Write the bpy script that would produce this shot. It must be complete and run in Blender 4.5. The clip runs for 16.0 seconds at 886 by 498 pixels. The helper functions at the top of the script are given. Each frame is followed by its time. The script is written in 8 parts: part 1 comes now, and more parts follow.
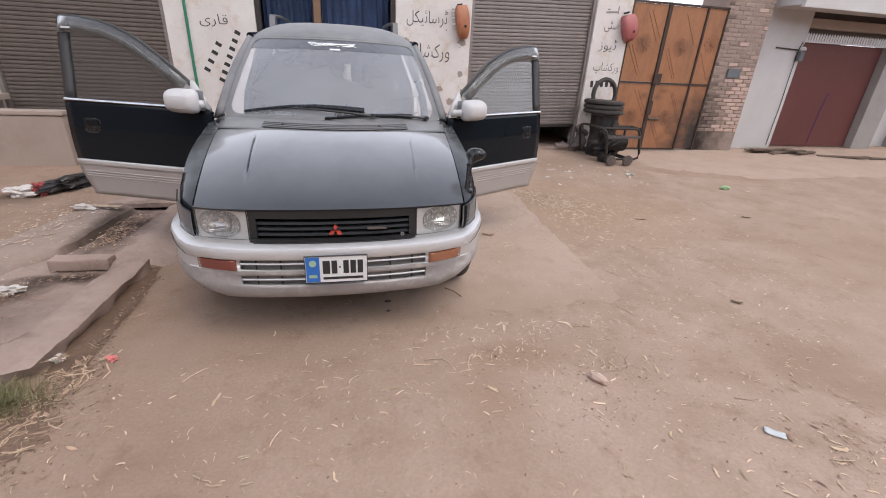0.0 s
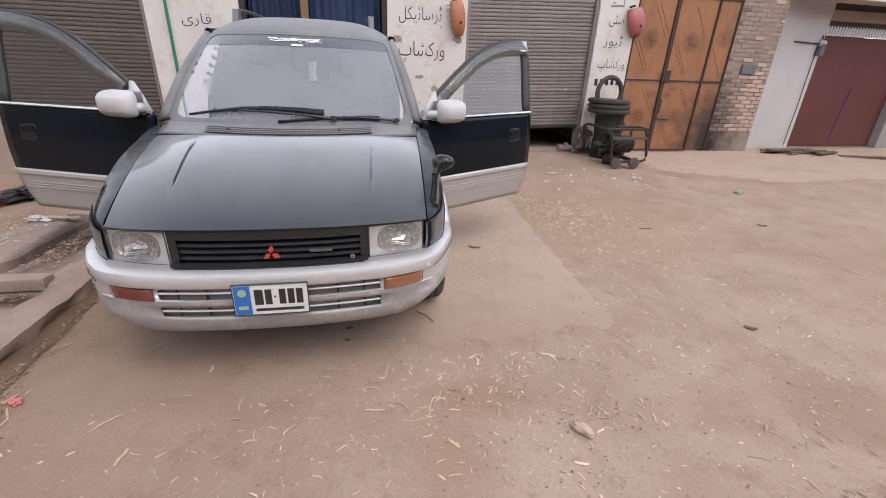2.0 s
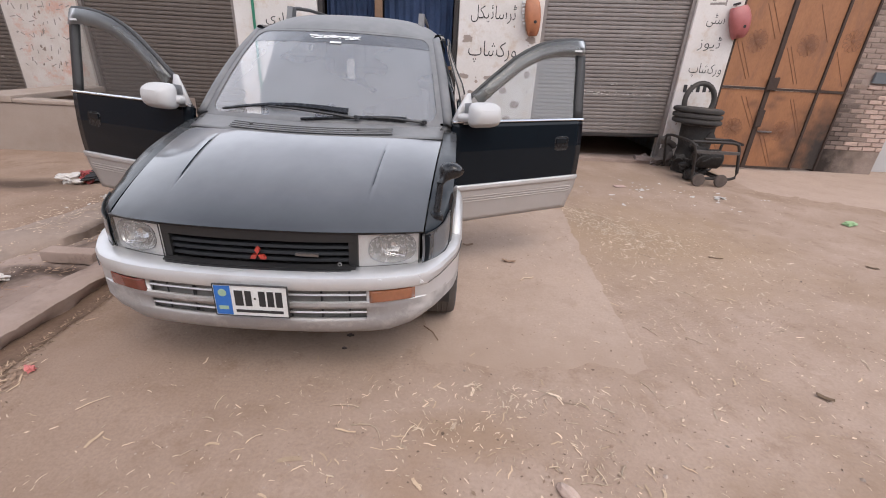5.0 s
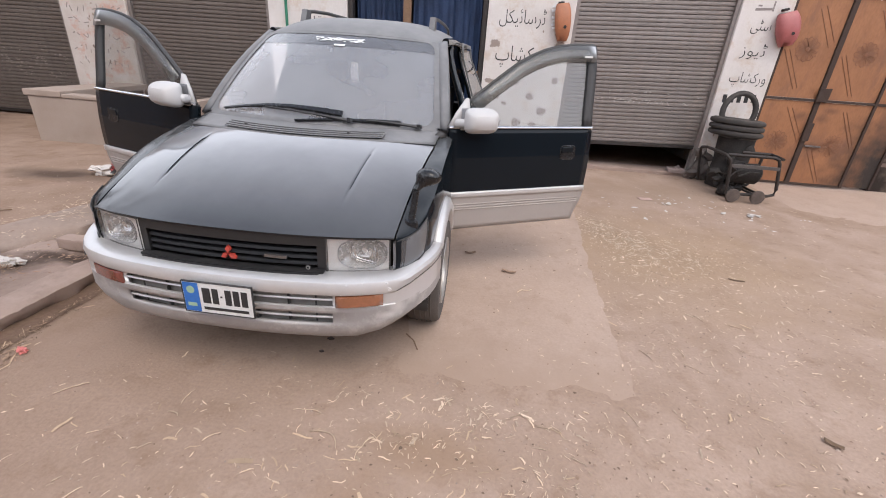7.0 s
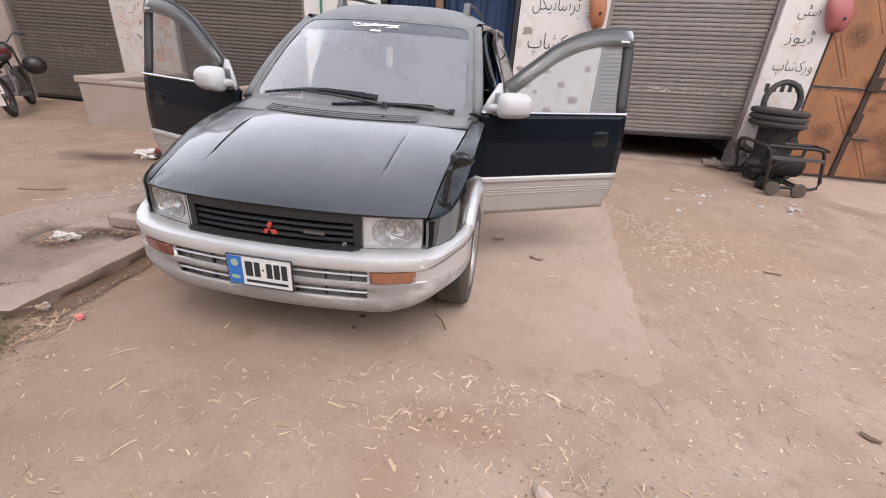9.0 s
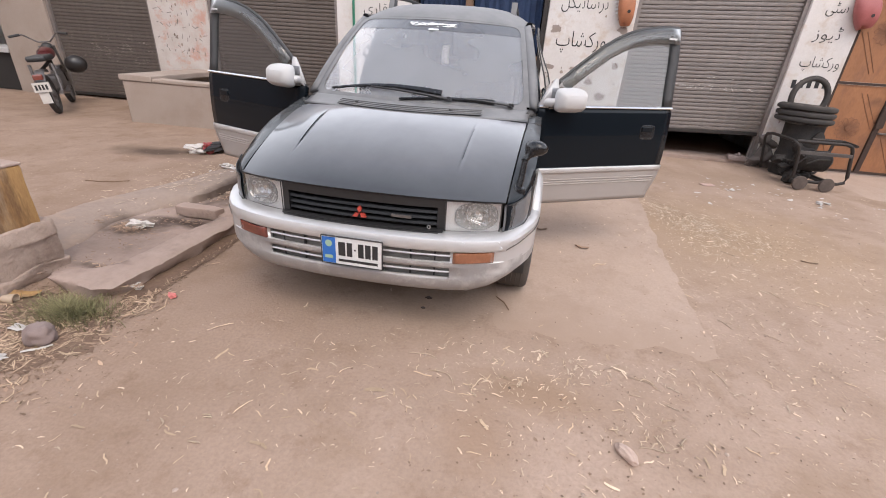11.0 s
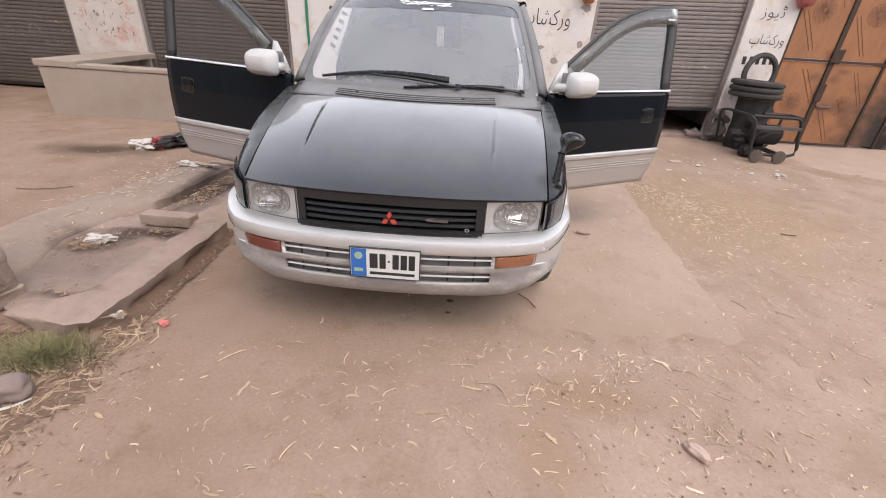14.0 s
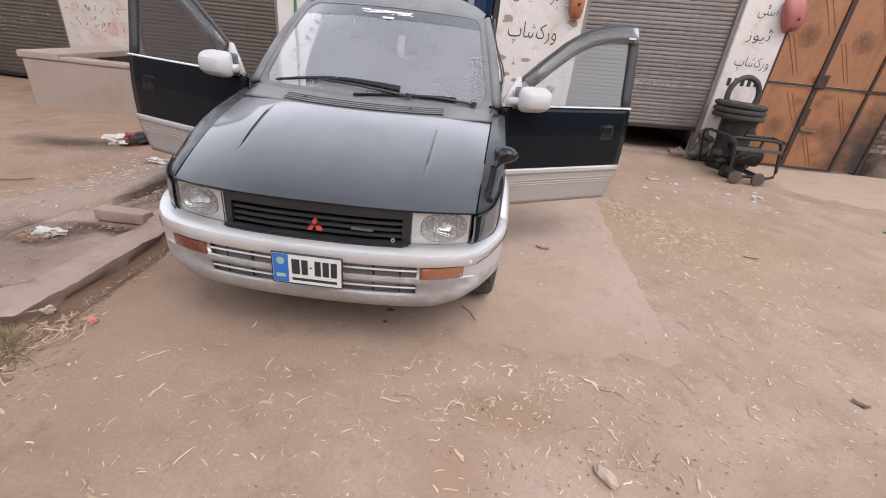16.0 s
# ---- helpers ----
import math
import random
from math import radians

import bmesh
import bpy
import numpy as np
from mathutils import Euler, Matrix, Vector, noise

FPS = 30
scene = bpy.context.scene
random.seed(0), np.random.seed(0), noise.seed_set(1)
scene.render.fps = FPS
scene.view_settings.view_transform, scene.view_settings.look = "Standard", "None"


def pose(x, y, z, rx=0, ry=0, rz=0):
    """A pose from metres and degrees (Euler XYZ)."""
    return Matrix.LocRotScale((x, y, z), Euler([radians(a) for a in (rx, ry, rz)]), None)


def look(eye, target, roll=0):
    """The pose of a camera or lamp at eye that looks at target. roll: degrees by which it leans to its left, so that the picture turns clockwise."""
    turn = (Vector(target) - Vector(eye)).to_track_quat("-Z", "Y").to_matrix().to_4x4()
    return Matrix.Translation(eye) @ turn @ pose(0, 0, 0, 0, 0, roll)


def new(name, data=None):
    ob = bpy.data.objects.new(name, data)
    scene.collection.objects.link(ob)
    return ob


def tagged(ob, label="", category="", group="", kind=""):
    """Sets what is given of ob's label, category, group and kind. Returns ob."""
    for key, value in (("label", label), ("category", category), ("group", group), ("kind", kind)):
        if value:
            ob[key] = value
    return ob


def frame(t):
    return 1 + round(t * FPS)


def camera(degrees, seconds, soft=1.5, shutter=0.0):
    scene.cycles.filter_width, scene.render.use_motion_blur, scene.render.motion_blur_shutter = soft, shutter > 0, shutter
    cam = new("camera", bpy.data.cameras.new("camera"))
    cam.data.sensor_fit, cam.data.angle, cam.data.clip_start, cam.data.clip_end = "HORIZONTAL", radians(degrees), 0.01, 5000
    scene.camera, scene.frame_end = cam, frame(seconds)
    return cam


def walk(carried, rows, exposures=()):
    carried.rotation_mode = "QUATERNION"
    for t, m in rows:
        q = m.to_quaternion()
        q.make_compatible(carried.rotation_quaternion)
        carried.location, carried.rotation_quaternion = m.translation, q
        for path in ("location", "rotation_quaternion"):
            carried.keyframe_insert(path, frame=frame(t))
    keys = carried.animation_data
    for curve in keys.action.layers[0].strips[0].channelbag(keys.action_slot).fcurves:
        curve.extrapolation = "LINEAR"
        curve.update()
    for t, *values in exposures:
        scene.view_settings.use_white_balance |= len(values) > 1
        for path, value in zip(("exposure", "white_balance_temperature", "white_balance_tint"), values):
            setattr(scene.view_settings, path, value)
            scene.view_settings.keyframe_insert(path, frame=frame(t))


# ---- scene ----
cam = camera(91.3, 16.0, soft=1.0)
PATH = [
    (0, (0.058, 0.216, 1.517), (0.49, 1.993, 0.708), 3.0),
    (0.5, (0.089, 0.222, 1.497), (0.53, 1.995, 0.682), 3.0),
    (1, (0.16, 0.303, 1.487), (0.607, 2.072, 0.668), 2.9),
    (1.5, (0.258, 0.447, 1.509), (0.698, 2.221, 0.699), 2.8),
    (2, (0.383, 0.519, 1.488), (0.766, 2.308, 0.681), 2.3),
    (2.5, (0.596, 0.538, 1.488), (0.821, 2.355, 0.683), 3.6),
    (3, (0.692, 0.567, 1.482), (0.783, 2.387, 0.657), 2.3),
    (3.5, (0.743, 0.601, 1.492), (0.826, 2.426, 0.679), 2.9),
    (4, (0.754, 0.609, 1.489), (0.831, 2.432, 0.67), 3.0),
    (6.5, (0.94, 0.796, 1.506), (0.854, 2.62, 0.689), 3.8),
    (7, (1.052, 0.762, 1.507), (0.923, 2.584, 0.694), 4.0),
    (7.5, (1.128, 0.733, 1.489), (0.98, 2.55, 0.666), 4.2),
    (8, (1.147, 0.697, 1.481), (0.968, 2.508, 0.652), 4.6),
    (8.5, (1.125, 0.677, 1.465), (0.908, 2.48, 0.628), 4.3),
    (9, (1.029, 0.697, 1.474), (0.792, 2.49, 0.62), 3.9),
    (11.5, (0.589, 0.43, 1.452), (0.323, 2.212, 0.584), 3.7),
    (12, (0.416, 0.504, 1.454), (0.196, 2.282, 0.566), 4.0),
    (12.5, (0.29, 0.574, 1.457), (0.127, 2.348, 0.548), 3.4),
    (13, (0.27, 0.601, 1.464), (0.168, 2.376, 0.547), 3.6),
    (13.5, (0.256, 0.609, 1.463), (0.2, 2.383, 0.541), 3.7),
    (14, (0.269, 0.606, 1.465), (0.253, 2.376, 0.535), 3.7),
    (14.5, (0.293, 0.61, 1.469), (0.313, 2.381, 0.54), 3.6),
    (15, (0.397, 0.623, 1.49), (0.419, 2.397, 0.568), 4.4),
    (15.5, (0.535, 0.627, 1.505), (0.524, 2.408, 0.595), 6.5),
    (16, (0.606, 0.642, 1.498), (0.584, 2.427, 0.596), 6.1),
]
walk(cam, [(t, look(eye, target, roll)) for t, eye, target, roll in PATH],
     exposures=[(0.0, -0.06, 6250, 10), (1.0, 0.07, 6250, 10), (2.0, -0.03, 6250, 10), (3.0, 0.03, 6250, 10), (4.0, -0.03, 6250, 10), (6.5, 0.05, 6250, 10), (8.0, 0.14, 6280, 10), (9.0, 0.17, 6300, 10), (12.0, 0.18, 6420, 10), (13.0, 0.18, 6500, 10), (14.5, 0.17, 6500, 10), (16.0, 0.1, 6300, 10)])

# ---- light ----
world = bpy.data.worlds.new("world")
scene.world = world
world.use_nodes = True
wn = world.node_tree
sky = wn.nodes.new("ShaderNodeTexSky")
sky.sky_type = "NISHITA"
sky.sun_disc = False
sky.sun_elevation, sky.sun_rotation = radians(60), radians(151)
sky.air_density, sky.dust_density, sky.ozone_density = 1.2, 5.0, 1.0
# haze, thick towards the horizon and thin overhead
way = wn.nodes.new("ShaderNodeTexCoord")
up = wn.nodes.new("ShaderNodeSeparateXYZ")
thick = wn.nodes.new("ShaderNodeMapRange")
thick.interpolation_type = "SMOOTHSTEP"
for i, v in enumerate((0.30, 0.95, 1.0, 0.10)):
    thick.inputs[i + 1].default_value = v
haze = wn.nodes.new("ShaderNodeMixRGB")
haze.inputs[2].default_value = (15.6, 15.8, 17.0, 1)
wn.links.new(way.outputs["Generated"], up.inputs[0])
wn.links.new(up.outputs[2], thick.inputs[0])
wn.links.new(thick.outputs[0], haze.inputs[0])
wn.links.new(sky.outputs[0], haze.inputs[1])
wn.links.new(haze.outputs[0], wn.nodes["Background"].inputs[0])
wn.nodes["Background"].inputs[1].default_value = 0.15
sun = new("sun", bpy.data.lights.new("sun", "SUN"))
sun.data.energy, sun.data.angle, sun.data.color = 0.6, radians(30), (1, 0.97, 0.94)
sun.matrix_world = look((5, -7, 14), (0, 2, 0))


# ---- materials ----
def nodes_of(name):
    m = bpy.data.materials.new(name)
    m.use_nodes = True
    t = m.node_tree
    return m, t, t.nodes["Principled BSDF"]


def surface(name, base, second=None, rough=0.7, metal=0.0, scale=4.0, amount=0.5, fine=60.0, fine_amount=0.25,
            bump=0.2, depth=0.01, coat=0.0, dust=None, dust_amount=0.0, stain=None, stain_scale=1.3, stain_amount=0.0,
            per_piece=0.0, spec=0.5, dust_from=(0.0, 0.9, 0.35), dust_uneven=0.45, dust_scale=9.0, fleck=None,
            stretch=None, dust_rough=0.35):
    """A surface with variation at two scales, fine relief, optional stains, dust and a difference from piece to piece."""
    m, t, b = nodes_of(name)
    n, ln = t.nodes, t.links
    co = n.new("ShaderNodeTexCoord").outputs["Object"]
    if stretch:
        sm = n.new("ShaderNodeMapping")
        sm.inputs["Scale"].default_value = stretch
        ln.new(co, sm.inputs["Vector"])
        co = sm.outputs[0]
    second = second or tuple(c * 0.72 for c in base)

    def noise_at(s, detail=5.0, rough_=0.6):
        k = n.new("ShaderNodeTexNoise")
        k.inputs["Scale"].default_value, k.inputs["Detail"].default_value = s, detail
        k.inputs["Roughness"].default_value = rough_
        ln.new(co, k.inputs["Vector"])
        return k.outputs["Fac"]

    def ramp(src, lo, hi, a=0.0, z=1.0):
        r = n.new("ShaderNodeMapRange")
        for i, v in enumerate((lo, hi, a, z)):
            r.inputs[i + 1].default_value = v
        ln.new(src, r.inputs[0])
        return r.outputs[0]

    def mix(fac, a, c):
        k = n.new("ShaderNodeMix")
        k.data_type = "RGBA"
        for sock, v in ((k.inputs[0], fac), (k.inputs[6], a), (k.inputs[7], c)):
            if isinstance(v, (int, float)):
                sock.default_value = v
            elif isinstance(v, tuple):
                sock.default_value = (*v, 1) if len(v) == 3 else v
            else:
                ln.new(v, sock)
        return k.outputs[2]

    big = noise_at(scale)
    small = noise_at(fine, 3.0)
    col = mix(ramp(big, 0.35, 0.68, 0.0, amount), base, second)
    col = mix(ramp(small, 0.35, 0.7, 0.0, fine_amount), col, tuple(c * 0.55 for c in base))
    if stain_amount:
        col = mix(ramp(noise_at(stain_scale, 6.0, 0.7), 0.52, 0.66, 0.0, stain_amount), col, stain)
    if fleck:
        col = mix(ramp(noise_at(fleck[1], 8.0, 0.72), 0.53, 0.70, 0.0, fleck[2]), col, fleck[0])
    if per_piece:
        info = n.new("ShaderNodeObjectInfo")
        isl = n.new("ShaderNodeNewGeometry")
        add = n.new("ShaderNodeMath")
        add.operation = "ADD"
        ln.new(info.outputs["Random"], add.inputs[0])
        ln.new(isl.outputs["Random Per Island"], add.inputs[1])
        fr = n.new("ShaderNodeMath")
        fr.operation = "FRACT"
        ln.new(add.outputs[0], fr.inputs[0])
        hsv = n.new("ShaderNodeHueSaturation")
        ln.new(ramp(fr.outputs[0], 0, 1, 1 - per_piece, 1 + per_piece), hsv.inputs["Value"])
        ln.new(col, hsv.inputs["Color"])
        col = hsv.outputs[0]
    # pale layer on upward faces: dust, and on the bonnet painted sky sheen
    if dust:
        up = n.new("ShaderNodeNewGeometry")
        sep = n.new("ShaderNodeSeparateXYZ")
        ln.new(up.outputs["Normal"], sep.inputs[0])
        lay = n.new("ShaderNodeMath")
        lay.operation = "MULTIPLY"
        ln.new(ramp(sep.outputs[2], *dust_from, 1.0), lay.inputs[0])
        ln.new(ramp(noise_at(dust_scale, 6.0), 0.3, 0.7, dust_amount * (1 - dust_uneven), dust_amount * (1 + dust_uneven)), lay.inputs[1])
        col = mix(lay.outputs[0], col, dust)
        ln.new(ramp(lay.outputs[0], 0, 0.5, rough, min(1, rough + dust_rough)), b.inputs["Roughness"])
    else:
        ln.new(ramp(small, 0.3, 0.7, max(0.02, rough - 0.07), min(1, rough + 0.07)), b.inputs["Roughness"])
    ln.new(col, b.inputs["Base Color"])
    b.inputs["Metallic"].default_value = metal
    b.inputs["Specular IOR Level"].default_value = spec
    b.inputs["Coat Weight"].default_value = coat
    b.inputs["Coat Roughness"].default_value = 0.06
    if bump:
        bp = n.new("ShaderNodeBump")
        bp.inputs["Strength"].default_value, bp.inputs["Distance"].default_value = bump, depth
        hs = n.new("ShaderNodeMath")
        hs.operation = "ADD"
        ln.new(big, hs.inputs[0])
        ln.new(small, hs.inputs[1])
        ln.new(hs.outputs[0], bp.inputs["Height"])
        ln.new(bp.outputs[0], b.inputs["Normal"])
    return m


def glass(name, tint, clear, rough=0.03, film=0.0, film_colour=(0.6, 0.58, 0.56)):
    """A thin pane: clear by the given share, with a real gloss over it and, where it is dirty, a film of dust."""
    m, t, b = nodes_of(name)
    n, ln = t.nodes, t.links
    b.inputs["Base Color"].default_value = (*film_colour, 1)
    b.inputs["Roughness"].default_value = 0.5
    see = n.new("ShaderNodeBsdfTransparent")
    see.inputs[0].default_value = (*(c * clear for c in tint), 1)
    gl = n.new("ShaderNodeBsdfGlossy")
    gl.inputs["Roughness"].default_value = rough
    lw = n.new("ShaderNodeLayerWeight")
    lw.inputs[0].default_value = 0.5
    fifth = n.new("ShaderNodeMath")
    fifth.operation, fifth.inputs[1].default_value = "POWER", 4.0
    ln.new(lw.outputs["Facing"], fifth.inputs[0])
    fr = n.new("ShaderNodeMapRange")
    fr.inputs[3].default_value, fr.inputs[4].default_value = 0.085, 1.0
    ln.new(fifth.outputs[0], fr.inputs[0])
    a = n.new("ShaderNodeMixShader")
    ln.new(fr.outputs[0], a.inputs[0])
    ln.new(see.outputs[0], a.inputs[1])
    ln.new(gl.outputs[0], a.inputs[2])
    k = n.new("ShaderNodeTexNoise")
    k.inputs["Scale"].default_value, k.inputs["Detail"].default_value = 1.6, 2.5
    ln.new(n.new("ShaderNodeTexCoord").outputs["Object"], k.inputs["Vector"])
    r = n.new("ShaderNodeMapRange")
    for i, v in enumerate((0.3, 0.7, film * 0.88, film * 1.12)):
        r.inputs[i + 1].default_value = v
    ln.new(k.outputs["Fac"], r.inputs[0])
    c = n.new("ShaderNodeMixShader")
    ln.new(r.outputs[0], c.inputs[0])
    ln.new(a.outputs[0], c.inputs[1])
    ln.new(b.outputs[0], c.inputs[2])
    ln.new(c.outputs[0], n["Material Output"].inputs[0])
    return m


EARTH = (0.42, 0.31, 0.243)
M = {}
M["earth"] = surface("earth", EARTH, (0.315, 0.222, 0.162), rough=0.95, scale=2.2, amount=0.8, fine=60, fine_amount=0.32, bump=0.24, depth=0.02,
                     stain=(0.27, 0.185, 0.125), stain_scale=0.9, stain_amount=0.6, spec=0.2, fleck=((0.235, 0.155, 0.105), 5.0, 0.6))
# the earth is multiplied darker towards -x, over a ragged edge
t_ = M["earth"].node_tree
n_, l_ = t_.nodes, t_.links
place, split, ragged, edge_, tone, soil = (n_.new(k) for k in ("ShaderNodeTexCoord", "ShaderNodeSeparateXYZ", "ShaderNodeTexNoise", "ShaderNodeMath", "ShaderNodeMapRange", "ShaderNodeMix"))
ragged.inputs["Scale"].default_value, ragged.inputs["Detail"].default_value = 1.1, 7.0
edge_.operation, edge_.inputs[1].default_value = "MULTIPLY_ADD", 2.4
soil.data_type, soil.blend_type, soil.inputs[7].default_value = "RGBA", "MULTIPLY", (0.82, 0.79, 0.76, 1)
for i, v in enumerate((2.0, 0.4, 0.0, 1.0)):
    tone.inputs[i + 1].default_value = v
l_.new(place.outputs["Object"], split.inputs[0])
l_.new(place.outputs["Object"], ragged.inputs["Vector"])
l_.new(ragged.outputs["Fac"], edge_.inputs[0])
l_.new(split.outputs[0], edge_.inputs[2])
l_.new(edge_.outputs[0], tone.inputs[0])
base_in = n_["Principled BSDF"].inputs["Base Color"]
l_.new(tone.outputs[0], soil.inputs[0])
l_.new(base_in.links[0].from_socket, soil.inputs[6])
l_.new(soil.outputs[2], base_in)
M["slab"] = surface("slab", (0.465, 0.352, 0.281), (0.415, 0.31, 0.244), rough=0.9, scale=1.6, amount=0.8, fine=70, fine_amount=0.25, bump=0.25, depth=0.008,
                    stain=(0.34, 0.245, 0.188), stain_scale=1.2, stain_amount=0.5, spec=0.2, fleck=((0.28, 0.195, 0.145), 6.0, 0.35))
M["concrete"] = surface("concrete", (0.385, 0.292, 0.246), (0.305, 0.225, 0.186), rough=0.92, scale=2.6, amount=0.8, fine=26, fine_amount=0.14, bump=0.3, depth=0.012,
                        stain=(0.24, 0.175, 0.14), stain_scale=1.7, stain_amount=0.65, spec=0.2, fleck=((0.20, 0.145, 0.12), 7.0, 0.35))
M["rubble"] = surface("rubble_masonry", (0.42, 0.325, 0.27), (0.32, 0.24, 0.195), rough=0.95, scale=6, amount=0.9, fine=40, fine_amount=0.25, bump=0.6, depth=0.02,
                      stain=(0.18, 0.13, 0.105), stain_scale=4.0, stain_amount=0.6, spec=0.2, fleck=((0.40, 0.31, 0.26), 9.0, 0.4))
M["bank"] = surface("dusty_bank_concrete", (0.345, 0.268, 0.222), (0.275, 0.208, 0.17), rough=0.94, scale=2.4, amount=0.8, fine=30, fine_amount=0.16, bump=0.3, depth=0.012,
                    stain=(0.39, 0.285, 0.22), stain_scale=2.4, stain_amount=0.7, spec=0.2, fleck=((0.23, 0.165, 0.13), 6.0, 0.4))
M["render"] = surface("cement_render", (0.375, 0.305, 0.258), (0.325, 0.258, 0.214), rough=0.9, scale=2.2, amount=0.7, fine=70, fine_amount=0.2, bump=0.25, depth=0.008,
                      stain=(0.27, 0.2, 0.16), stain_scale=1.5, stain_amount=0.4, spec=0.2)
M["whitewash"] = surface("whitewash", (0.66, 0.62, 0.59), (0.57, 0.52, 0.48), rough=0.88, scale=3.0, amount=0.6, fine=45, fine_amount=0.12, bump=0.3, depth=0.008,
                         stain=(0.50, 0.38, 0.28), stain_scale=5.0, stain_amount=0.55, spec=0.2)
M["white_wall"] = surface("white_wall", (0.53, 0.51, 0.50), (0.46, 0.44, 0.43), rough=0.85, scale=1.2, amount=0.6, fine=60, fine_amount=0.08, bump=0.12, depth=0.006,
                          stain=(0.42, 0.38, 0.35), stain_scale=1.0, stain_amount=0.35, spec=0.2)
# the white house wall again, greyed to paint in the canopy's shade
M["shaded_white_wall"] = surface("shaded_white_wall", (0.33, 0.31, 0.295), (0.27, 0.25, 0.235), rough=0.9, scale=1.4, amount=0.7, fine=60, fine_amount=0.12, bump=0.2, depth=0.006,
                           stain=(0.22, 0.20, 0.185), stain_scale=1.2, stain_amount=0.5, spec=0.2)
M["flaked"] = surface("flaked_paint", (0.56, 0.51, 0.47), (0.46, 0.385, 0.33), rough=0.85, scale=5, amount=0.7, fine=60, fine_amount=0.2, bump=0.4, depth=0.01,
                      stain=(0.50, 0.27, 0.20), stain_scale=3.6, stain_amount=0.8, spec=0.2)
M["shutter"] = surface("shutter_steel", (0.25, 0.22, 0.204), (0.19, 0.16, 0.145), rough=0.55, metal=0.35, scale=2.2, amount=0.8, fine=30, fine_amount=0.35, bump=0.15, depth=0.004,
                       stain=(0.30, 0.225, 0.18), stain_scale=1.8, stain_amount=0.5, per_piece=0.10)
# darker, browner copy of the shutter steel for the left shutters
M["shutter_brown"] = surface("brown_shutter_steel", (0.145, 0.118, 0.102), (0.112, 0.088, 0.075), rough=0.6, metal=0.3, scale=2.2, amount=0.8, fine=30, fine_amount=0.3, bump=0.15, depth=0.004,
                             stain=(0.17, 0.13, 0.105), stain_scale=1.8, stain_amount=0.5, per_piece=0.08)
M["scuff"] = surface("pale_scuffs", (0.30, 0.255, 0.23), (0.20, 0.165, 0.145), rough=0.7, scale=9, amount=0.9, bump=0.0)
M["iron"] = surface("dark_iron", (0.038, 0.034, 0.032), (0.065, 0.048, 0.04), rough=0.6, metal=0.4, scale=8, bump=0.3, depth=0.004)
M["gate"] = surface("gate_paint", (0.34, 0.15, 0.066), (0.26, 0.115, 0.052), rough=0.65, scale=2.4, amount=0.9, fine=30, fine_amount=0.3, bump=0.1, depth=0.004,
                    stain=(0.17, 0.082, 0.05), stain_scale=1.6, stain_amount=0.7, fleck=((0.20, 0.09, 0.05), 6.0, 0.5), stretch=(1.5, 1.5, 0.6))
M["gate_mark"] = surface("gate_marks", (0.19, 0.082, 0.042), (0.25, 0.11, 0.052), rough=0.65, scale=12, bump=0.2, depth=0.003)
M["gate_iron"] = surface("gate_iron", (0.060, 0.043, 0.036), (0.085, 0.055, 0.042), rough=0.85, spec=0.2, scale=8, bump=0.3, depth=0.004)
M["maroon"] = surface("maroon_paint", (0.125, 0.04, 0.035), (0.10, 0.033, 0.029), rough=0.5, scale=1.0, amount=0.7, fine=40, fine_amount=0.12, bump=0.08, depth=0.003)
M["brick"] = surface("brick", (0.45, 0.32, 0.265), (0.50, 0.39, 0.33), rough=0.9, scale=6, amount=0.8, fine=80, fine_amount=0.4, bump=0.5, depth=0.008, per_piece=0.14, spec=0.2)
M["brick_dirty"] = surface("dirty_brick", (0.33, 0.25, 0.21), (0.27, 0.20, 0.165), rough=0.95, scale=3, amount=0.9, fine=80, fine_amount=0.4, bump=0.6, depth=0.01, per_piece=0.12,
                           stain=(0.20, 0.15, 0.125), stain_scale=1.0, stain_amount=0.7, spec=0.2)
M["brick_soot"] = surface("sooty_brick", (0.13, 0.10, 0.085), (0.085, 0.065, 0.055), rough=0.95, scale=4, amount=0.9, fine=80, fine_amount=0.4, bump=0.6, depth=0.01, per_piece=0.2, spec=0.2)
M["brick_smoked"] = surface("smoke_stained_brick", (0.22, 0.165, 0.14), (0.15, 0.115, 0.098), rough=0.95, scale=4, amount=0.9, fine=80, fine_amount=0.4, bump=0.6, depth=0.01, per_piece=0.2, spec=0.2)
M["mortar"] = surface("mortar", (0.33, 0.26, 0.22), (0.25, 0.192, 0.16), rough=0.95, scale=4, amount=0.8, fine=60, fine_amount=0.4, bump=0.5, depth=0.01,
                      stain=(0.20, 0.15, 0.12), stain_scale=1.0, stain_amount=0.6, spec=0.2)
# near black for unlit rooms and hollows: their shade is in the colour
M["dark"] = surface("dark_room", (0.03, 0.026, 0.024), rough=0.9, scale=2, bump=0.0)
M["blue_cloth"] = surface("blue_cloth", (0.022, 0.045, 0.11), (0.012, 0.024, 0.06), rough=0.75, scale=3, amount=0.9, fine=50, fine_amount=0.2, bump=0.3, depth=0.01)
M["wood"] = surface("weathered_wood", (0.22, 0.13, 0.075), (0.15, 0.09, 0.055), rough=0.75, scale=6, amount=0.8, fine=60, fine_amount=0.3, bump=0.3, depth=0.006)
M["old_board"] = surface("old_board", (0.17, 0.125, 0.095), (0.11, 0.08, 0.06), rough=0.9, scale=6, amount=0.8, fine=60, fine_amount=0.3, bump=0.3, depth=0.006)
M["faded_ink"] = surface("faded_lettering", (0.20, 0.17, 0.16), (0.34, 0.30, 0.28), rough=0.85, scale=14, amount=0.9, bump=0.0)
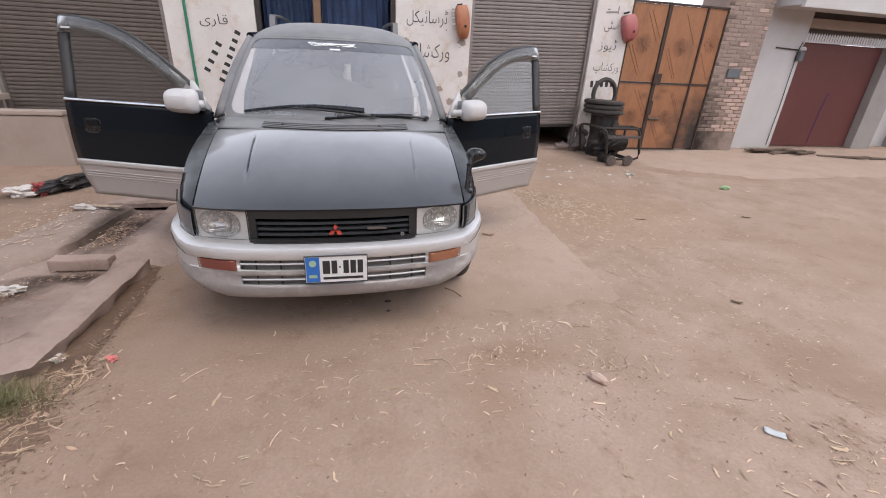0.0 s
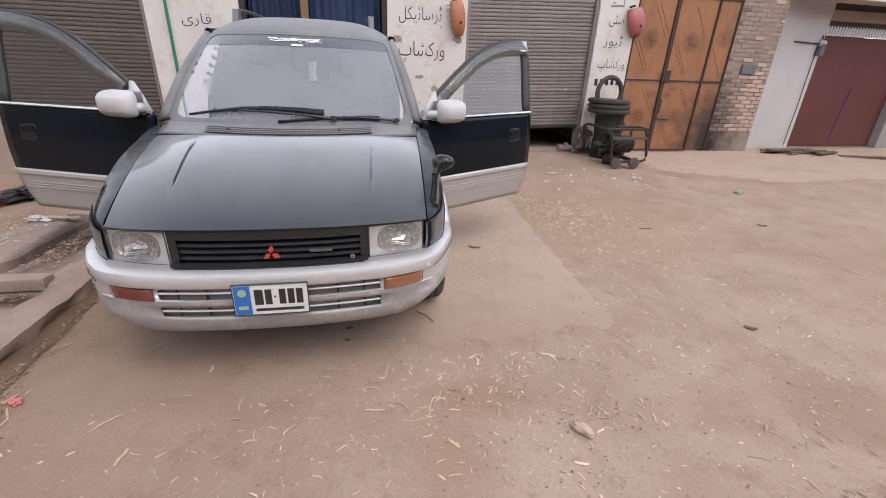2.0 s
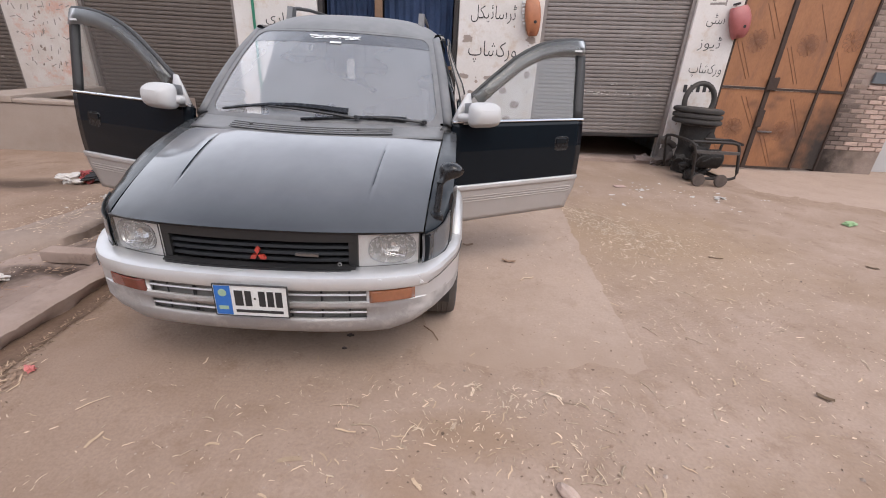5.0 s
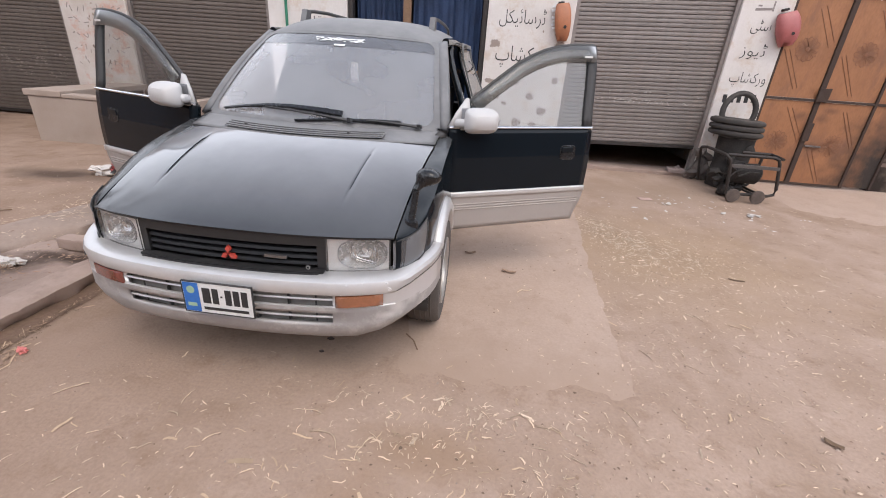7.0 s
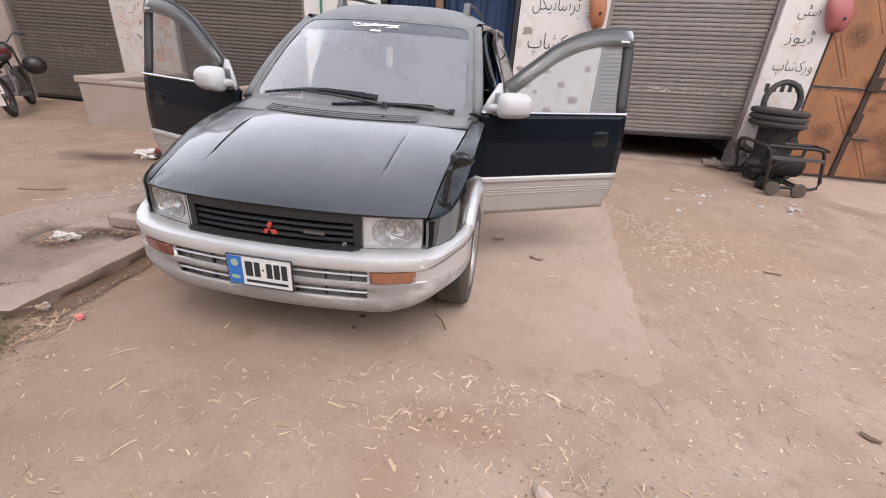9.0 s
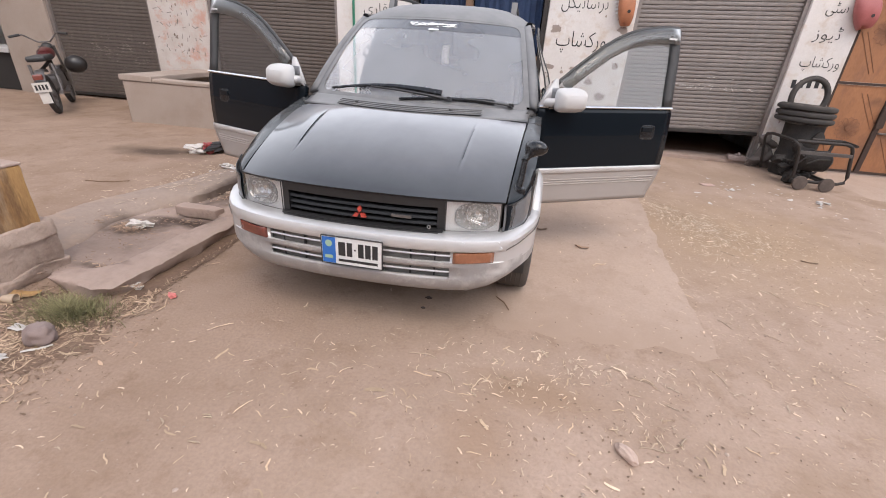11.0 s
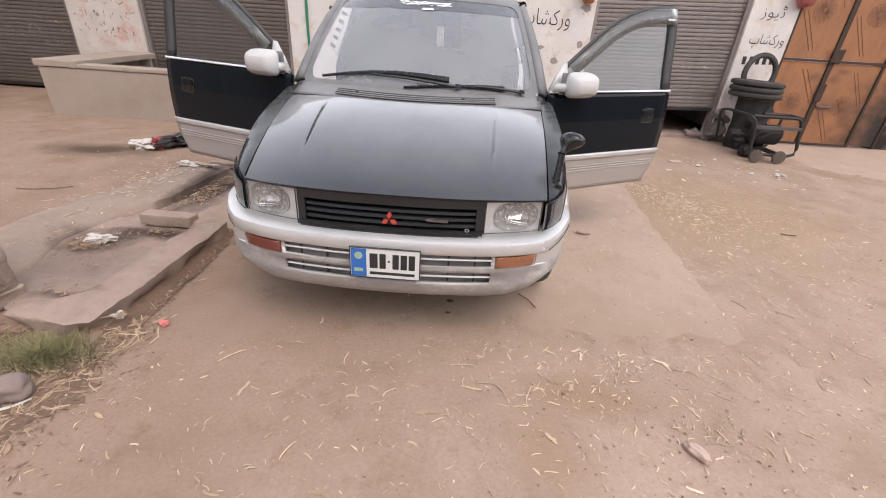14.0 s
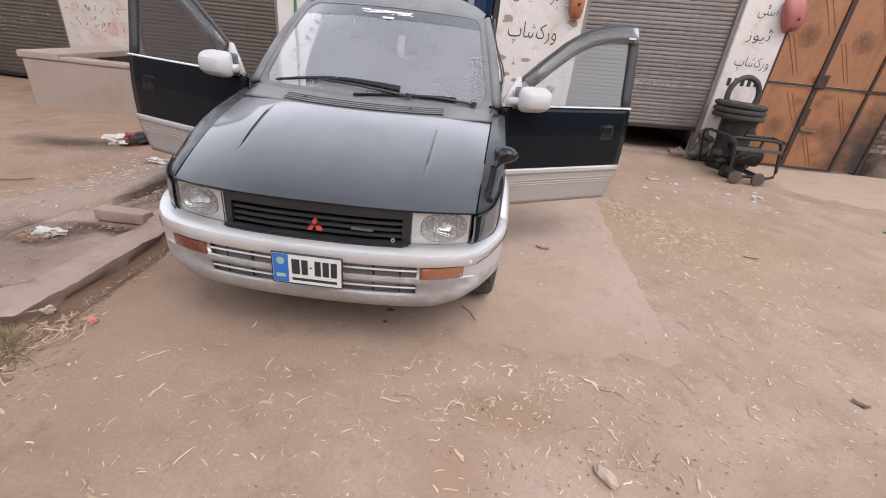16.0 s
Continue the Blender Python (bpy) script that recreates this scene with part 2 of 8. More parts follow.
M["black_ink"] = surface("black_lettering", (0.03, 0.028, 0.028), rough=0.8, scale=20, bump=0.0)
M["green_paint"] = surface("green_paint", (0.03, 0.20, 0.12), rough=0.6, scale=9, bump=0.1, depth=0.003)
M["grey_plate"] = surface("grey_plate", (0.13, 0.14, 0.15), rough=0.7, scale=9, bump=0.1, depth=0.003)
M["violet"] = surface("violet_paint", (0.10, 0.035, 0.12), rough=0.6, scale=9, bump=0.0)
# the slope-dependent pale layer is dust with the sky's sheen painted in
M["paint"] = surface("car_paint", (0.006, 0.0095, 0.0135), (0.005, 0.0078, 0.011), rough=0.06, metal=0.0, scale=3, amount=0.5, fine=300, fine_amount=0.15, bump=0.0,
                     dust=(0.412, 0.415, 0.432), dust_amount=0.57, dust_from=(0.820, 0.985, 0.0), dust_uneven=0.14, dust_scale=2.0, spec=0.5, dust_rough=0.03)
# the same paint with a weaker pale layer and less gloss
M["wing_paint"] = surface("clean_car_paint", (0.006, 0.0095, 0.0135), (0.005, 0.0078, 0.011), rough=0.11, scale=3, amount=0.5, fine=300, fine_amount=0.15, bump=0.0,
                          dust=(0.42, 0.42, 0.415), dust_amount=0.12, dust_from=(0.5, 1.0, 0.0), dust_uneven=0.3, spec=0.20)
M["dusty_paint"] = surface("dusty_car_paint", (0.012, 0.015, 0.02), (0.02, 0.022, 0.026), rough=0.26, scale=3, amount=0.6, fine=200, fine_amount=0.15, bump=0.0,
                           dust=(0.40, 0.39, 0.385), dust_amount=0.45, dust_from=(0.0, 0.95, 0.35), dust_uneven=0.2, spec=0.5)
M["silver"] = surface("silver_paint", (0.63, 0.625, 0.625), (0.55, 0.545, 0.545), rough=0.38, metal=0.45, scale=4, amount=0.5, fine=250, fine_amount=0.1, bump=0.0,
                      coat=0.5, dust=(0.45, 0.40, 0.36), dust_amount=0.08, stain=(0.46, 0.43, 0.41), stain_scale=3.5, stain_amount=0.3)
# scuffed copy of the silver, darkened to paint shade on the lower bumper
M["scuffed"] = surface("scuffed_shaded_silver", (0.40, 0.39, 0.388), (0.33, 0.32, 0.318), rough=0.5, metal=0.4, scale=5, amount=0.8, fine=120, fine_amount=0.15, bump=0.05, depth=0.002,
                       stain=(0.56, 0.55, 0.54), stain_scale=9.0, stain_amount=0.6, dust=(0.42, 0.35, 0.30), dust_amount=0.2)
M["mirror_white"] = surface("white_silver_shell", (0.54, 0.53, 0.525), (0.48, 0.47, 0.465), rough=0.45, metal=0.1, scale=5, amount=0.5, fine=250, fine_amount=0.06, bump=0.0,
                            dust=(0.50, 0.46, 0.42), dust_amount=0.12)
M["cladding"] = surface("grey_cladding", (0.42, 0.39, 0.368), (0.365, 0.338, 0.32), rough=0.5, metal=0.2, scale=4, amount=0.5, fine=200, fine_amount=0.1, bump=0.0,
                        dust=(0.42, 0.34, 0.28), dust_amount=0.3)
M["trim"] = surface("black_trim", (0.026, 0.026, 0.027), (0.034, 0.034, 0.034), rough=0.5, scale=8, fine=200, fine_amount=0.2, bump=0.08, depth=0.002,
                    dust=(0.38, 0.33, 0.29), dust_amount=0.05)
M["rubber"] = surface("tyre_rubber", (0.026, 0.025, 0.025), (0.04, 0.037, 0.035), rough=0.8, scale=9, fine=120, bump=0.2, depth=0.003,
                      dust=(0.38, 0.30, 0.24), dust_amount=0.12)
M["road_tyre"] = surface("dusty_road_tyre", (0.105, 0.092, 0.083), (0.07, 0.062, 0.057), rough=0.9, scale=8, amount=0.7, fine=120, bump=0.2, depth=0.003)
M["chrome"] = surface("chrome", (0.75, 0.75, 0.76), rough=0.18, metal=1.0, scale=9, fine_amount=0.1, bump=0.0)
M["alloy"] = surface("alloy", (0.5, 0.49, 0.48), rough=0.35, metal=0.8, scale=9, fine_amount=0.15, bump=0.0, dust=(0.4, 0.33, 0.27), dust_amount=0.25)
M["reflector"] = surface("lamp_reflector", (0.70, 0.69, 0.68), (0.64, 0.63, 0.62), rough=0.35, metal=0.2, scale=7, fine_amount=0.0, bump=0.0)
M["lamp_grey"] = surface("grey_lamp_housing", (0.25, 0.255, 0.265), (0.17, 0.175, 0.18), rough=0.4, scale=14, fine_amount=0.1, bump=0.0)
M["bright"] = surface("lamp_bowl", (0.80, 0.80, 0.79), (0.74, 0.74, 0.73), rough=0.20, metal=0.9, scale=7, fine_amount=0.0, bump=0.0)
M["bowl"] = surface("dull_reflector", (0.56, 0.55, 0.53), (0.46, 0.45, 0.44), rough=0.25, metal=0.6, scale=14, fine_amount=0.0, bump=0.0)
M["amber"] = surface("amber_lens", (0.30, 0.115, 0.055), (0.25, 0.095, 0.05), rough=0.2, scale=20, fine_amount=0.3, bump=0.2, depth=0.002, coat=1.0)
M["red_lens"] = surface("orange_red_lens", (0.19, 0.05, 0.036), (0.15, 0.04, 0.03), rough=0.2, scale=20, fine_amount=0.3, bump=0.2, depth=0.002, coat=1.0)
M["badge"] = surface("red_badge", (0.52, 0.065, 0.045), rough=0.35, scale=20, bump=0.0, coat=0.5)
M["plate_white"] = surface("plate_white", (0.76, 0.76, 0.75), (0.70, 0.69, 0.67), rough=0.45, scale=8, bump=0.0)
M["plate_blue"] = surface("plate_blue", (0.035, 0.16, 0.52), rough=0.45, scale=8, bump=0.0)
M["emblem"] = surface("pale_green_emblem", (0.35, 0.5, 0.35), rough=0.5, scale=8, bump=0.0)
M["seat"] = surface("seat_fabric", (0.06, 0.06, 0.065), (0.04, 0.04, 0.045), rough=0.9, scale=8, bump=0.2, depth=0.004)
M["white_print"] = surface("white_print", (0.8, 0.8, 0.8), rough=0.5, scale=8, bump=0.0)
# the bluish film is dust with pale sky haze painted into it
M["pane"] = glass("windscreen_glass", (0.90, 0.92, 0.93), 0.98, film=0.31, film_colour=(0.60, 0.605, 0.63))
M["strip"] = glass("sun_strip_film", (0.45, 0.46, 0.48), 0.75, film=0.22, film_colour=(0.40, 0.40, 0.42))
M["door_glass"] = glass("door_glass", (0.74, 0.76, 0.76), 0.85, film=0.02)
M["tint"] = glass("tinted_rear_glass", (0.5, 0.52, 0.55), 0.10, film=0.03)
M["lens"] = glass("lamp_glass", (0.95, 0.95, 0.95), 0.95, film=0.10)
M["smoke"] = glass("smoked_acrylic", (0.62, 0.62, 0.60), 0.85, rough=0.3, film=0.16, film_colour=(0.30, 0.295, 0.29))
M["grey_lens"] = glass("grey_corner_lens", (0.72, 0.74, 0.76), 0.9, film=0.15, film_colour=(0.42, 0.43, 0.45))
M["tank_pink"] = surface("faded_red_tank", (0.38, 0.115, 0.11), (0.29, 0.08, 0.075), rough=0.45, scale=9, amount=0.6, fine_amount=0.2, bump=0.1, depth=0.003)
M["tank_orange"] = surface("rusty_orange_tank", (0.42, 0.16, 0.075), (0.30, 0.12, 0.06), rough=0.5, scale=9, amount=0.8, bump=0.2, depth=0.004)
M["tank_red"] = surface("dark_red_tank", (0.10, 0.012, 0.012), rough=0.35, scale=9, bump=0.0, coat=0.6)
M["grime"] = surface("oily_iron", (0.020, 0.018, 0.017), (0.045, 0.037, 0.032), rough=0.7, metal=0.2, scale=9, amount=0.8, fine_amount=0.4, bump=0.5, depth=0.01)
M["worn_iron"] = surface("worn_iron", (0.13, 0.12, 0.115), (0.08, 0.07, 0.065), rough=0.5, metal=0.4, scale=9, amount=0.8, bump=0.2, depth=0.004)
M["dusty_rubber"] = surface("dusty_rubber", (0.12, 0.092, 0.078), (0.07, 0.055, 0.048), rough=0.9, scale=14, amount=0.8, bump=0.2, depth=0.003)
M["old_render"] = surface("sooty_render", (0.15, 0.125, 0.112), (0.08, 0.068, 0.062), rough=0.95, scale=6, amount=0.9, fine=40, fine_amount=0.3, bump=0.4, depth=0.012)
M["straw"] = surface("straw", (0.60, 0.465, 0.345), (0.46, 0.335, 0.23), rough=0.85, scale=9, bump=0.0, per_piece=0.35, spec=0.2)
M["chaff"] = surface("golden_chaff", (0.64, 0.51, 0.39), (0.46, 0.345, 0.24), rough=0.85, scale=9, bump=0.0, per_piece=0.3, spec=0.2)
M["leaf_crumb"] = surface("leaf_crumb", (0.17, 0.115, 0.075), (0.11, 0.072, 0.048), rough=0.9, scale=20, bump=0.0, per_piece=0.3, spec=0.2)
M["dry_stalk"] = surface("dry_stalk", (0.52, 0.385, 0.265), (0.37, 0.255, 0.165), rough=0.85, scale=12, bump=0.0, per_piece=0.3, spec=0.2)
M["dry_leaf"] = surface("dry_leaf", (0.30, 0.20, 0.14), (0.19, 0.12, 0.08), rough=0.85, scale=20, bump=0.0, per_piece=0.42, spec=0.2)
M["tan_leaf"] = surface("tan_leaf", (0.40, 0.275, 0.19), (0.27, 0.175, 0.115), rough=0.85, scale=20, bump=0.0, per_piece=0.4, spec=0.2)
M["pebble"] = surface("pebble", (0.42, 0.33, 0.27), (0.33, 0.25, 0.2), rough=0.9, scale=20, bump=0.3, depth=0.004, per_piece=0.3, spec=0.2)
M["grass"] = surface("grass", (0.20, 0.185, 0.085), (0.31, 0.255, 0.145), rough=0.8, scale=9, bump=0.0, per_piece=0.4, spec=0.3)
M["plastic_bag"] = surface("white_plastic", (0.60, 0.56, 0.52), (0.50, 0.45, 0.40), rough=0.5, scale=12, bump=0.2, depth=0.004)
M["black_bag"] = surface("black_plastic", (0.028, 0.024, 0.023), rough=0.35, scale=12, bump=0.3, depth=0.004)
M["faded_pink"] = surface("faded_pink_scrap", (0.52, 0.36, 0.31), (0.46, 0.31, 0.26), rough=0.7, scale=12, bump=0.1, depth=0.003)
M["red_paper"] = surface("red_wrapper", (0.33, 0.06, 0.06), rough=0.5, scale=12, bump=0.1, depth=0.003)
M["pink_paper"] = surface("pink_wrapper", (0.68, 0.22, 0.20), rough=0.6, scale=12, bump=0.1, depth=0.003)
M["green_paper"] = surface("green_wrapper", (0.22, 0.40, 0.16), (0.55, 0.53, 0.45), rough=0.5, scale=9, bump=0.1, depth=0.003)
M["blue_paper"] = surface("pale_blue_paper", (0.55, 0.56, 0.56), (0.40, 0.47, 0.51), rough=0.7, scale=12, bump=0.1, depth=0.003)
M["yellow_post"] = surface("stained_ochre_paint", (0.44, 0.265, 0.11), (0.30, 0.165, 0.075), rough=0.85, scale=5, amount=0.9, fine=40, fine_amount=0.3, bump=0.3, depth=0.006,
                           stain=(0.13, 0.075, 0.045), stain_scale=2.2, stain_amount=0.75, spec=0.2, fleck=((0.45, 0.34, 0.23), 3.0, 0.5), stretch=(3.5, 3.5, 0.7))
M["wet"] = surface("wet_mud", (0.135, 0.096, 0.076), (0.19, 0.137, 0.107), rough=0.45, scale=4, amount=0.7, fine_amount=0.2, bump=0.2, depth=0.006)
M["soil"] = surface("dark_soil", (0.20, 0.132, 0.094), (0.14, 0.09, 0.063), rough=0.95, scale=3.0, amount=0.9, fine=45, fine_amount=0.4, bump=0.3, depth=0.015, spec=0.2, fleck=((0.21, 0.14, 0.095), 9.0, 0.6))
M["field_stone"] = surface("field_stone", (0.27, 0.205, 0.185), (0.225, 0.165, 0.148), rough=0.9, scale=9, bump=0.3, depth=0.008)
M["pale_stone"] = surface("pale_stone", (0.58, 0.435, 0.36), (0.50, 0.37, 0.30), rough=0.9, scale=14, bump=0.4, depth=0.006)
M["stone"] = surface("grey_stone", (0.27, 0.21, 0.19), (0.22, 0.165, 0.15), rough=0.9, scale=9, bump=0.5, depth=0.01)
M["grille_grey"] = surface("dusty_grey_plastic", (0.20, 0.195, 0.19), (0.26, 0.25, 0.24), rough=0.7, scale=12, bump=0.2, depth=0.003, dust=(0.40, 0.34, 0.29), dust_amount=0.25)
M["dull_chrome"] = surface("dull_chrome", (0.22, 0.20, 0.19), (0.10, 0.085, 0.08), rough=0.4, metal=0.7, scale=9, fine_amount=0.3, bump=0.1, depth=0.003)
M["crumb"] = surface("dark_crumb", (0.225, 0.155, 0.11), (0.29, 0.205, 0.15), rough=0.95, scale=20, bump=0.0, per_piece=0.4, spec=0.2)
M["oil"] = surface("oil_stain", (0.07, 0.05, 0.042), (0.11, 0.08, 0.065), rough=0.6, scale=20, bump=0.0)
M["grille_black"] = surface("grille_black", (0.014, 0.014, 0.015), (0.02, 0.02, 0.02), rough=0.45, scale=9, bump=0.0, dust=(0.3, 0.27, 0.25), dust_amount=0.03)
M["grille_satin"] = surface("satin_black_plastic", (0.014, 0.015, 0.017), (0.019, 0.019, 0.021), rough=0.4, scale=9, bump=0.0, spec=0.3)
M["gloss_black"] = surface("gloss_black", (0.012, 0.012, 0.013), rough=0.25, scale=9, bump=0.0)


# ---- mesh helpers ----
def part(name, bm, material, parent=None, label="", smooth=None, solid=0.0, category="", kind="", group=""):
    """One mesh object out of a bmesh, under a thing or a part if one is given."""
    me = bpy.data.meshes.new(name)
    bmesh.ops.remove_doubles(bm, verts=bm.verts, dist=1e-5)
    bmesh.ops.recalc_face_normals(bm, faces=bm.faces)
    if smooth is not None:
        for f in bm.faces:
            f.smooth = True
    bm.to_mesh(me)
    bm.free()
    if smooth is not None:
        me.set_sharp_from_angle(angle=radians(smooth))
    me.materials.append(M[material])
    ob = new(name, me)
    if parent:
        ob.parent = parent
    if solid:
        so = ob.modifiers.new("thickness", "SOLIDIFY")
        so.thickness, so.offset = abs(solid), -1 if solid > 0 else 1
    return tagged(ob, label, category, group, kind)


def empty(name, place, label, category, group="", turn=0.0):
    e = new(name)
    e.matrix_world = pose(*place, 0, 0, turn)
    return tagged(e, label, category, group)


def piece(name, mesh, place, parent, turn=(0, 0, 0), scale=(1, 1, 1)):
    """A part that shares its mesh with its like."""
    ob = new(name, mesh)
    ob.parent = parent
    ob.matrix_basis = Matrix.LocRotScale(place, Euler([radians(a) for a in turn]), scale)
    return ob


def box(bm, x0, x1, y0, y1, z0, z1, bevel=0.0, segments=2):
    r = bmesh.ops.create_cube(bm, size=1, matrix=Matrix.LocRotScale(((x0 + x1) / 2, (y0 + y1) / 2, (z0 + z1) / 2), None, (x1 - x0, y1 - y0, z1 - z0)))
    if bevel:
        edges = list({e for v in r["verts"] for e in v.link_edges})
        bmesh.ops.bevel(bm, geom=edges, offset=bevel, segments=segments, affect="EDGES", profile=0.6)
    return bm


def grid(bm, rows, closed=False):
    """A sheet of quads through rows of points."""
    vs = [[bm.verts.new(p) for p in row] for row in rows]
    for a, b in zip(vs, vs[1:]):
        k = len(a)
        for i in range(k if closed else k - 1):
            q = (a[i], a[(i + 1) % k], b[(i + 1) % k], b[i])
            try:
                bm.faces.new(q)
            except ValueError:
                pass
    return vs


def tube(bm, pts, r, n=8, closed=False, taper=None):
    """A round bar along points."""
    pts = [Vector(p) for p in pts]
    k = len(pts)
    up = Vector((0, 0, 1))
    rows = []
    for i, p in enumerate(pts):
        a = pts[(i - 1) % k] if closed or i else p
        b = pts[(i + 1) % k] if closed or i < k - 1 else p
        d = (b - a).normalized()
        s = d.cross(up)
        s = s.normalized() if s.length > 0.05 else d.cross(Vector((0, 1, 0))).normalized()
        u = s.cross(d)
        rr = r * (1 + (taper - 1) * i / (k - 1)) if taper else r
        rows.append([p + rr * (math.cos(j * 2 * math.pi / n) * s + math.sin(j * 2 * math.pi / n) * u) for j in range(n)])
    if closed:
        rows.append(rows[0])
    vs = grid(bm, rows, True)
    if not closed:
        for ring in (vs[0], vs[-1]):
            bm.faces.new(ring)
    return bm


def lathe(bm, profile, n=24, m=None):
    """Turn a profile of (radius, height) about z, then place it by m."""
    m = m or Matrix()
    rows = [[m @ Vector((r * math.cos(2 * math.pi * j / n), r * math.sin(2 * math.pi * j / n), h)) for j in range(n)] for r, h in profile]
    grid(bm, rows, True)
    return bm


def ring(bm, big, small, m=None, n=28, k=8, flat=1.0):
    """A torus about z."""
    m = m or Matrix()
    rows = []
    for i in range(n + 1):
        a = 2 * math.pi * (i % n) / n
        rows.append([m @ Vector(((big + small * math.cos(b)) * math.cos(a), (big + small * math.cos(b)) * math.sin(a), flat * small * math.sin(b)))
                     for b in (2 * math.pi * j / k for j in range(k))])
    grid(bm, rows, True)
    return bm


def prism(bm, poly, z0, z1, bevel=0.0):
    """An upright prism on a polygon of (x, y)."""
    lo = [bm.verts.new((x, y, z0)) for x, y in poly]
    hi = [bm.verts.new((x, y, z1)) for x, y in poly]
    k = len(poly)
    faces = [bm.faces.new(lo), bm.faces.new(hi)] + [bm.faces.new((lo[i], lo[(i + 1) % k], hi[(i + 1) % k], hi[i])) for i in range(k)]
    if bevel:
        bmesh.ops.recalc_face_normals(bm, faces=faces)
        bmesh.ops.bevel(bm, geom=[bm.edges.get((hi[i], hi[(i + 1) % k])) for i in range(k)], offset=bevel, segments=2, affect="EDGES")
    return bm


def plate(bm, poly, y0, y1):
    """An upright slab on a polygon of (x, z), from y0 to y1."""
    a = [bm.verts.new((x, y0, z)) for x, z in poly]
    b = [bm.verts.new((x, y1, z)) for x, z in poly]
    k = len(poly)
    bm.faces.new(a), bm.faces.new(b)
    for i in range(k):
        bm.faces.new((a[i], a[(i + 1) % k], b[(i + 1) % k], b[i]))
    return bm


def roughen(bm, amount, scale=6.0, cuts=0, seed=0.0):
    """Uneven, worn faces."""
    if cuts:
        bmesh.ops.subdivide_edges(bm, edges=bm.edges, cuts=cuts, use_grid_fill=True)
    for v in bm.verts:
        v.co += amount * noise.noise_vector(v.co * scale + Vector((seed, 0, 0)))
    return bm


def B():
    return bmesh.new()


def smooth_step(x, a, b):
    t = min(1.0, max(0.0, (x - a) / (b - a)))
    return t * t * (3 - 2 * t)


# ---- the ground ----
def rise(x, y):
    """The trodden bank along the shops on the far side of the drain lies higher than the street."""
    line = -2.47 + 0.25 * max(0.0, min(2.3, y - 2.9))
    h = 0.105 * smooth_step(line - x, -0.05, 0.25) * smooth_step(y, 2.55, 3.0)
    if y < 2.9:
        h *= smooth_step(-x, 2.4, 2.9) if y < 2.55 else 1.0
    return h


def ground_z(x, y):
    n1 = 0.010 * noise.noise(Vector((x * 0.9, y * 0.9, 0))) + 0.005 * noise.noise(Vector((x * 3.1, y * 3.1, 4)))
    flat = smooth_step(max(abs(x - 0.3) - 1.5, abs(y - 5.0) - 2.4), 0.0, 0.4)
    return rise(x, y) + n1 * flat


def build_ground():
    xs = [-400, -120, -40, -20] + [-12 + 0.14 * i for i in range(180)] + [13.5, 15, 20, 40, 120, 400]
    ys = [-400, -120, -40, -15, -6, -3] + [-1.5 + 0.14 * i for i in range(72)] + [8.8, 10, 15, 40, 120, 400]
    bm = B()
    grid(bm, [[(x, y, ground_z(x, y) if -12.5 < x < 13.5 and -2 < y < 8.7 else 0.0) for x in xs] for y in ys])
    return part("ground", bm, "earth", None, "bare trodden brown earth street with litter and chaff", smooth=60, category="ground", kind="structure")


build_ground()
# the apron: its street end dips under the trodden earth
def apron_right(y):
    pts = [(2.2, 1.93), (2.9, 1.97), (3.6, 2.0), (4.4, 2.06), (5.1, 2.13), (6.1, 2.2), (7.0, 2.3), (7.86, 2.3)]
    for (a, p), (b, q) in zip(pts, pts[1:]):
        if y <= b:
            return p + (q - p) * (y - a) / (b - a) + 0.035 * noise.noise(Vector((0, y * 5, 1))) + 0.02 * noise.noise(Vector((3, y * 14, 1)))
    return 2.3


bm = B()
rows = []
for j in range(115):
    y = 2.2 + (7.855 - 2.2) * j / 114
    x0, x1 = (0.55 - 0.25 * smooth_step(y, 2.9, 5.5)) if y < 5.5 else -0.3, apron_right(y)
    row = []
    for i in range(41):
        x = x0 + (x1 - x0) * i / 40
        lip = 2.50 + 0.12 * noise.noise(Vector((x * 2.1, 0, 3))) + 0.10 * noise.noise(Vector((x * 7, y * 7, 9)))
        dip = 0.010 * (1 - smooth_step(y, lip - 0.12, lip + 0.16)) + 0.010 * (1 - smooth_step(x, x0, x0 + 0.35)) * (y < 5.5)
        row.append((x, y, 0.0050 - dip + 0.0022 * noise.noise(Vector((x * 9, y * 9, 2)))))
    rows.append([(x0, y, -0.05)] + row + [(x1 + 0.004, y, -0.05)])
grid(bm, rows)
part("pavement", bm, "slab", None, "dusty concrete apron flush with the earth", smooth=40, category="pavement", kind="structure")
bm = B()
rows = []
for j in range(46):
    row = []
    for i in range(101):
        x, y = 4.9 + 9.1 * i / 100, 5.4 + 2.75 * j / 45
        front = 5.62 + 0.75 * (1 - smooth_step(x, 5.0, 6.6)) + 0.10 * noise.noise(Vector((x * 1.4, 0, 6))) + 0.16 * noise.noise(Vector((x * 5, y * 5, 8)))
        dip = 0.016 * (1 - smooth_step(y, front - 0.15, front + 0.25)) + 0.016 * (1 - smooth_step(x, 5.0, 5.25))
        row.append((x, y, ground_z(x, y) + 0.006 - dip + 0.003 * noise.noise(Vector((x * 6, y * 6, 2)))))
    rows.append(row)
grid(bm, rows)
part("pavement", bm, "slab", None, "pale worn concrete ramp before the gate and garage", smooth=40, category="pavement", kind="structure")

# ---- the shop row ----
WY = 7.85
WALL_TOP = 3.1


def wall_piece(name, x0, x1, material, label, y0=WY, y1=WY + 0.3, z0=-0.1, z1=WALL_TOP, bevel=0.012):
    bm = B()
    box(bm, x0, x1, y0, y1, z0, z1, bevel)
    return part(name, bm, material, None, label, category="wall", kind="structure")


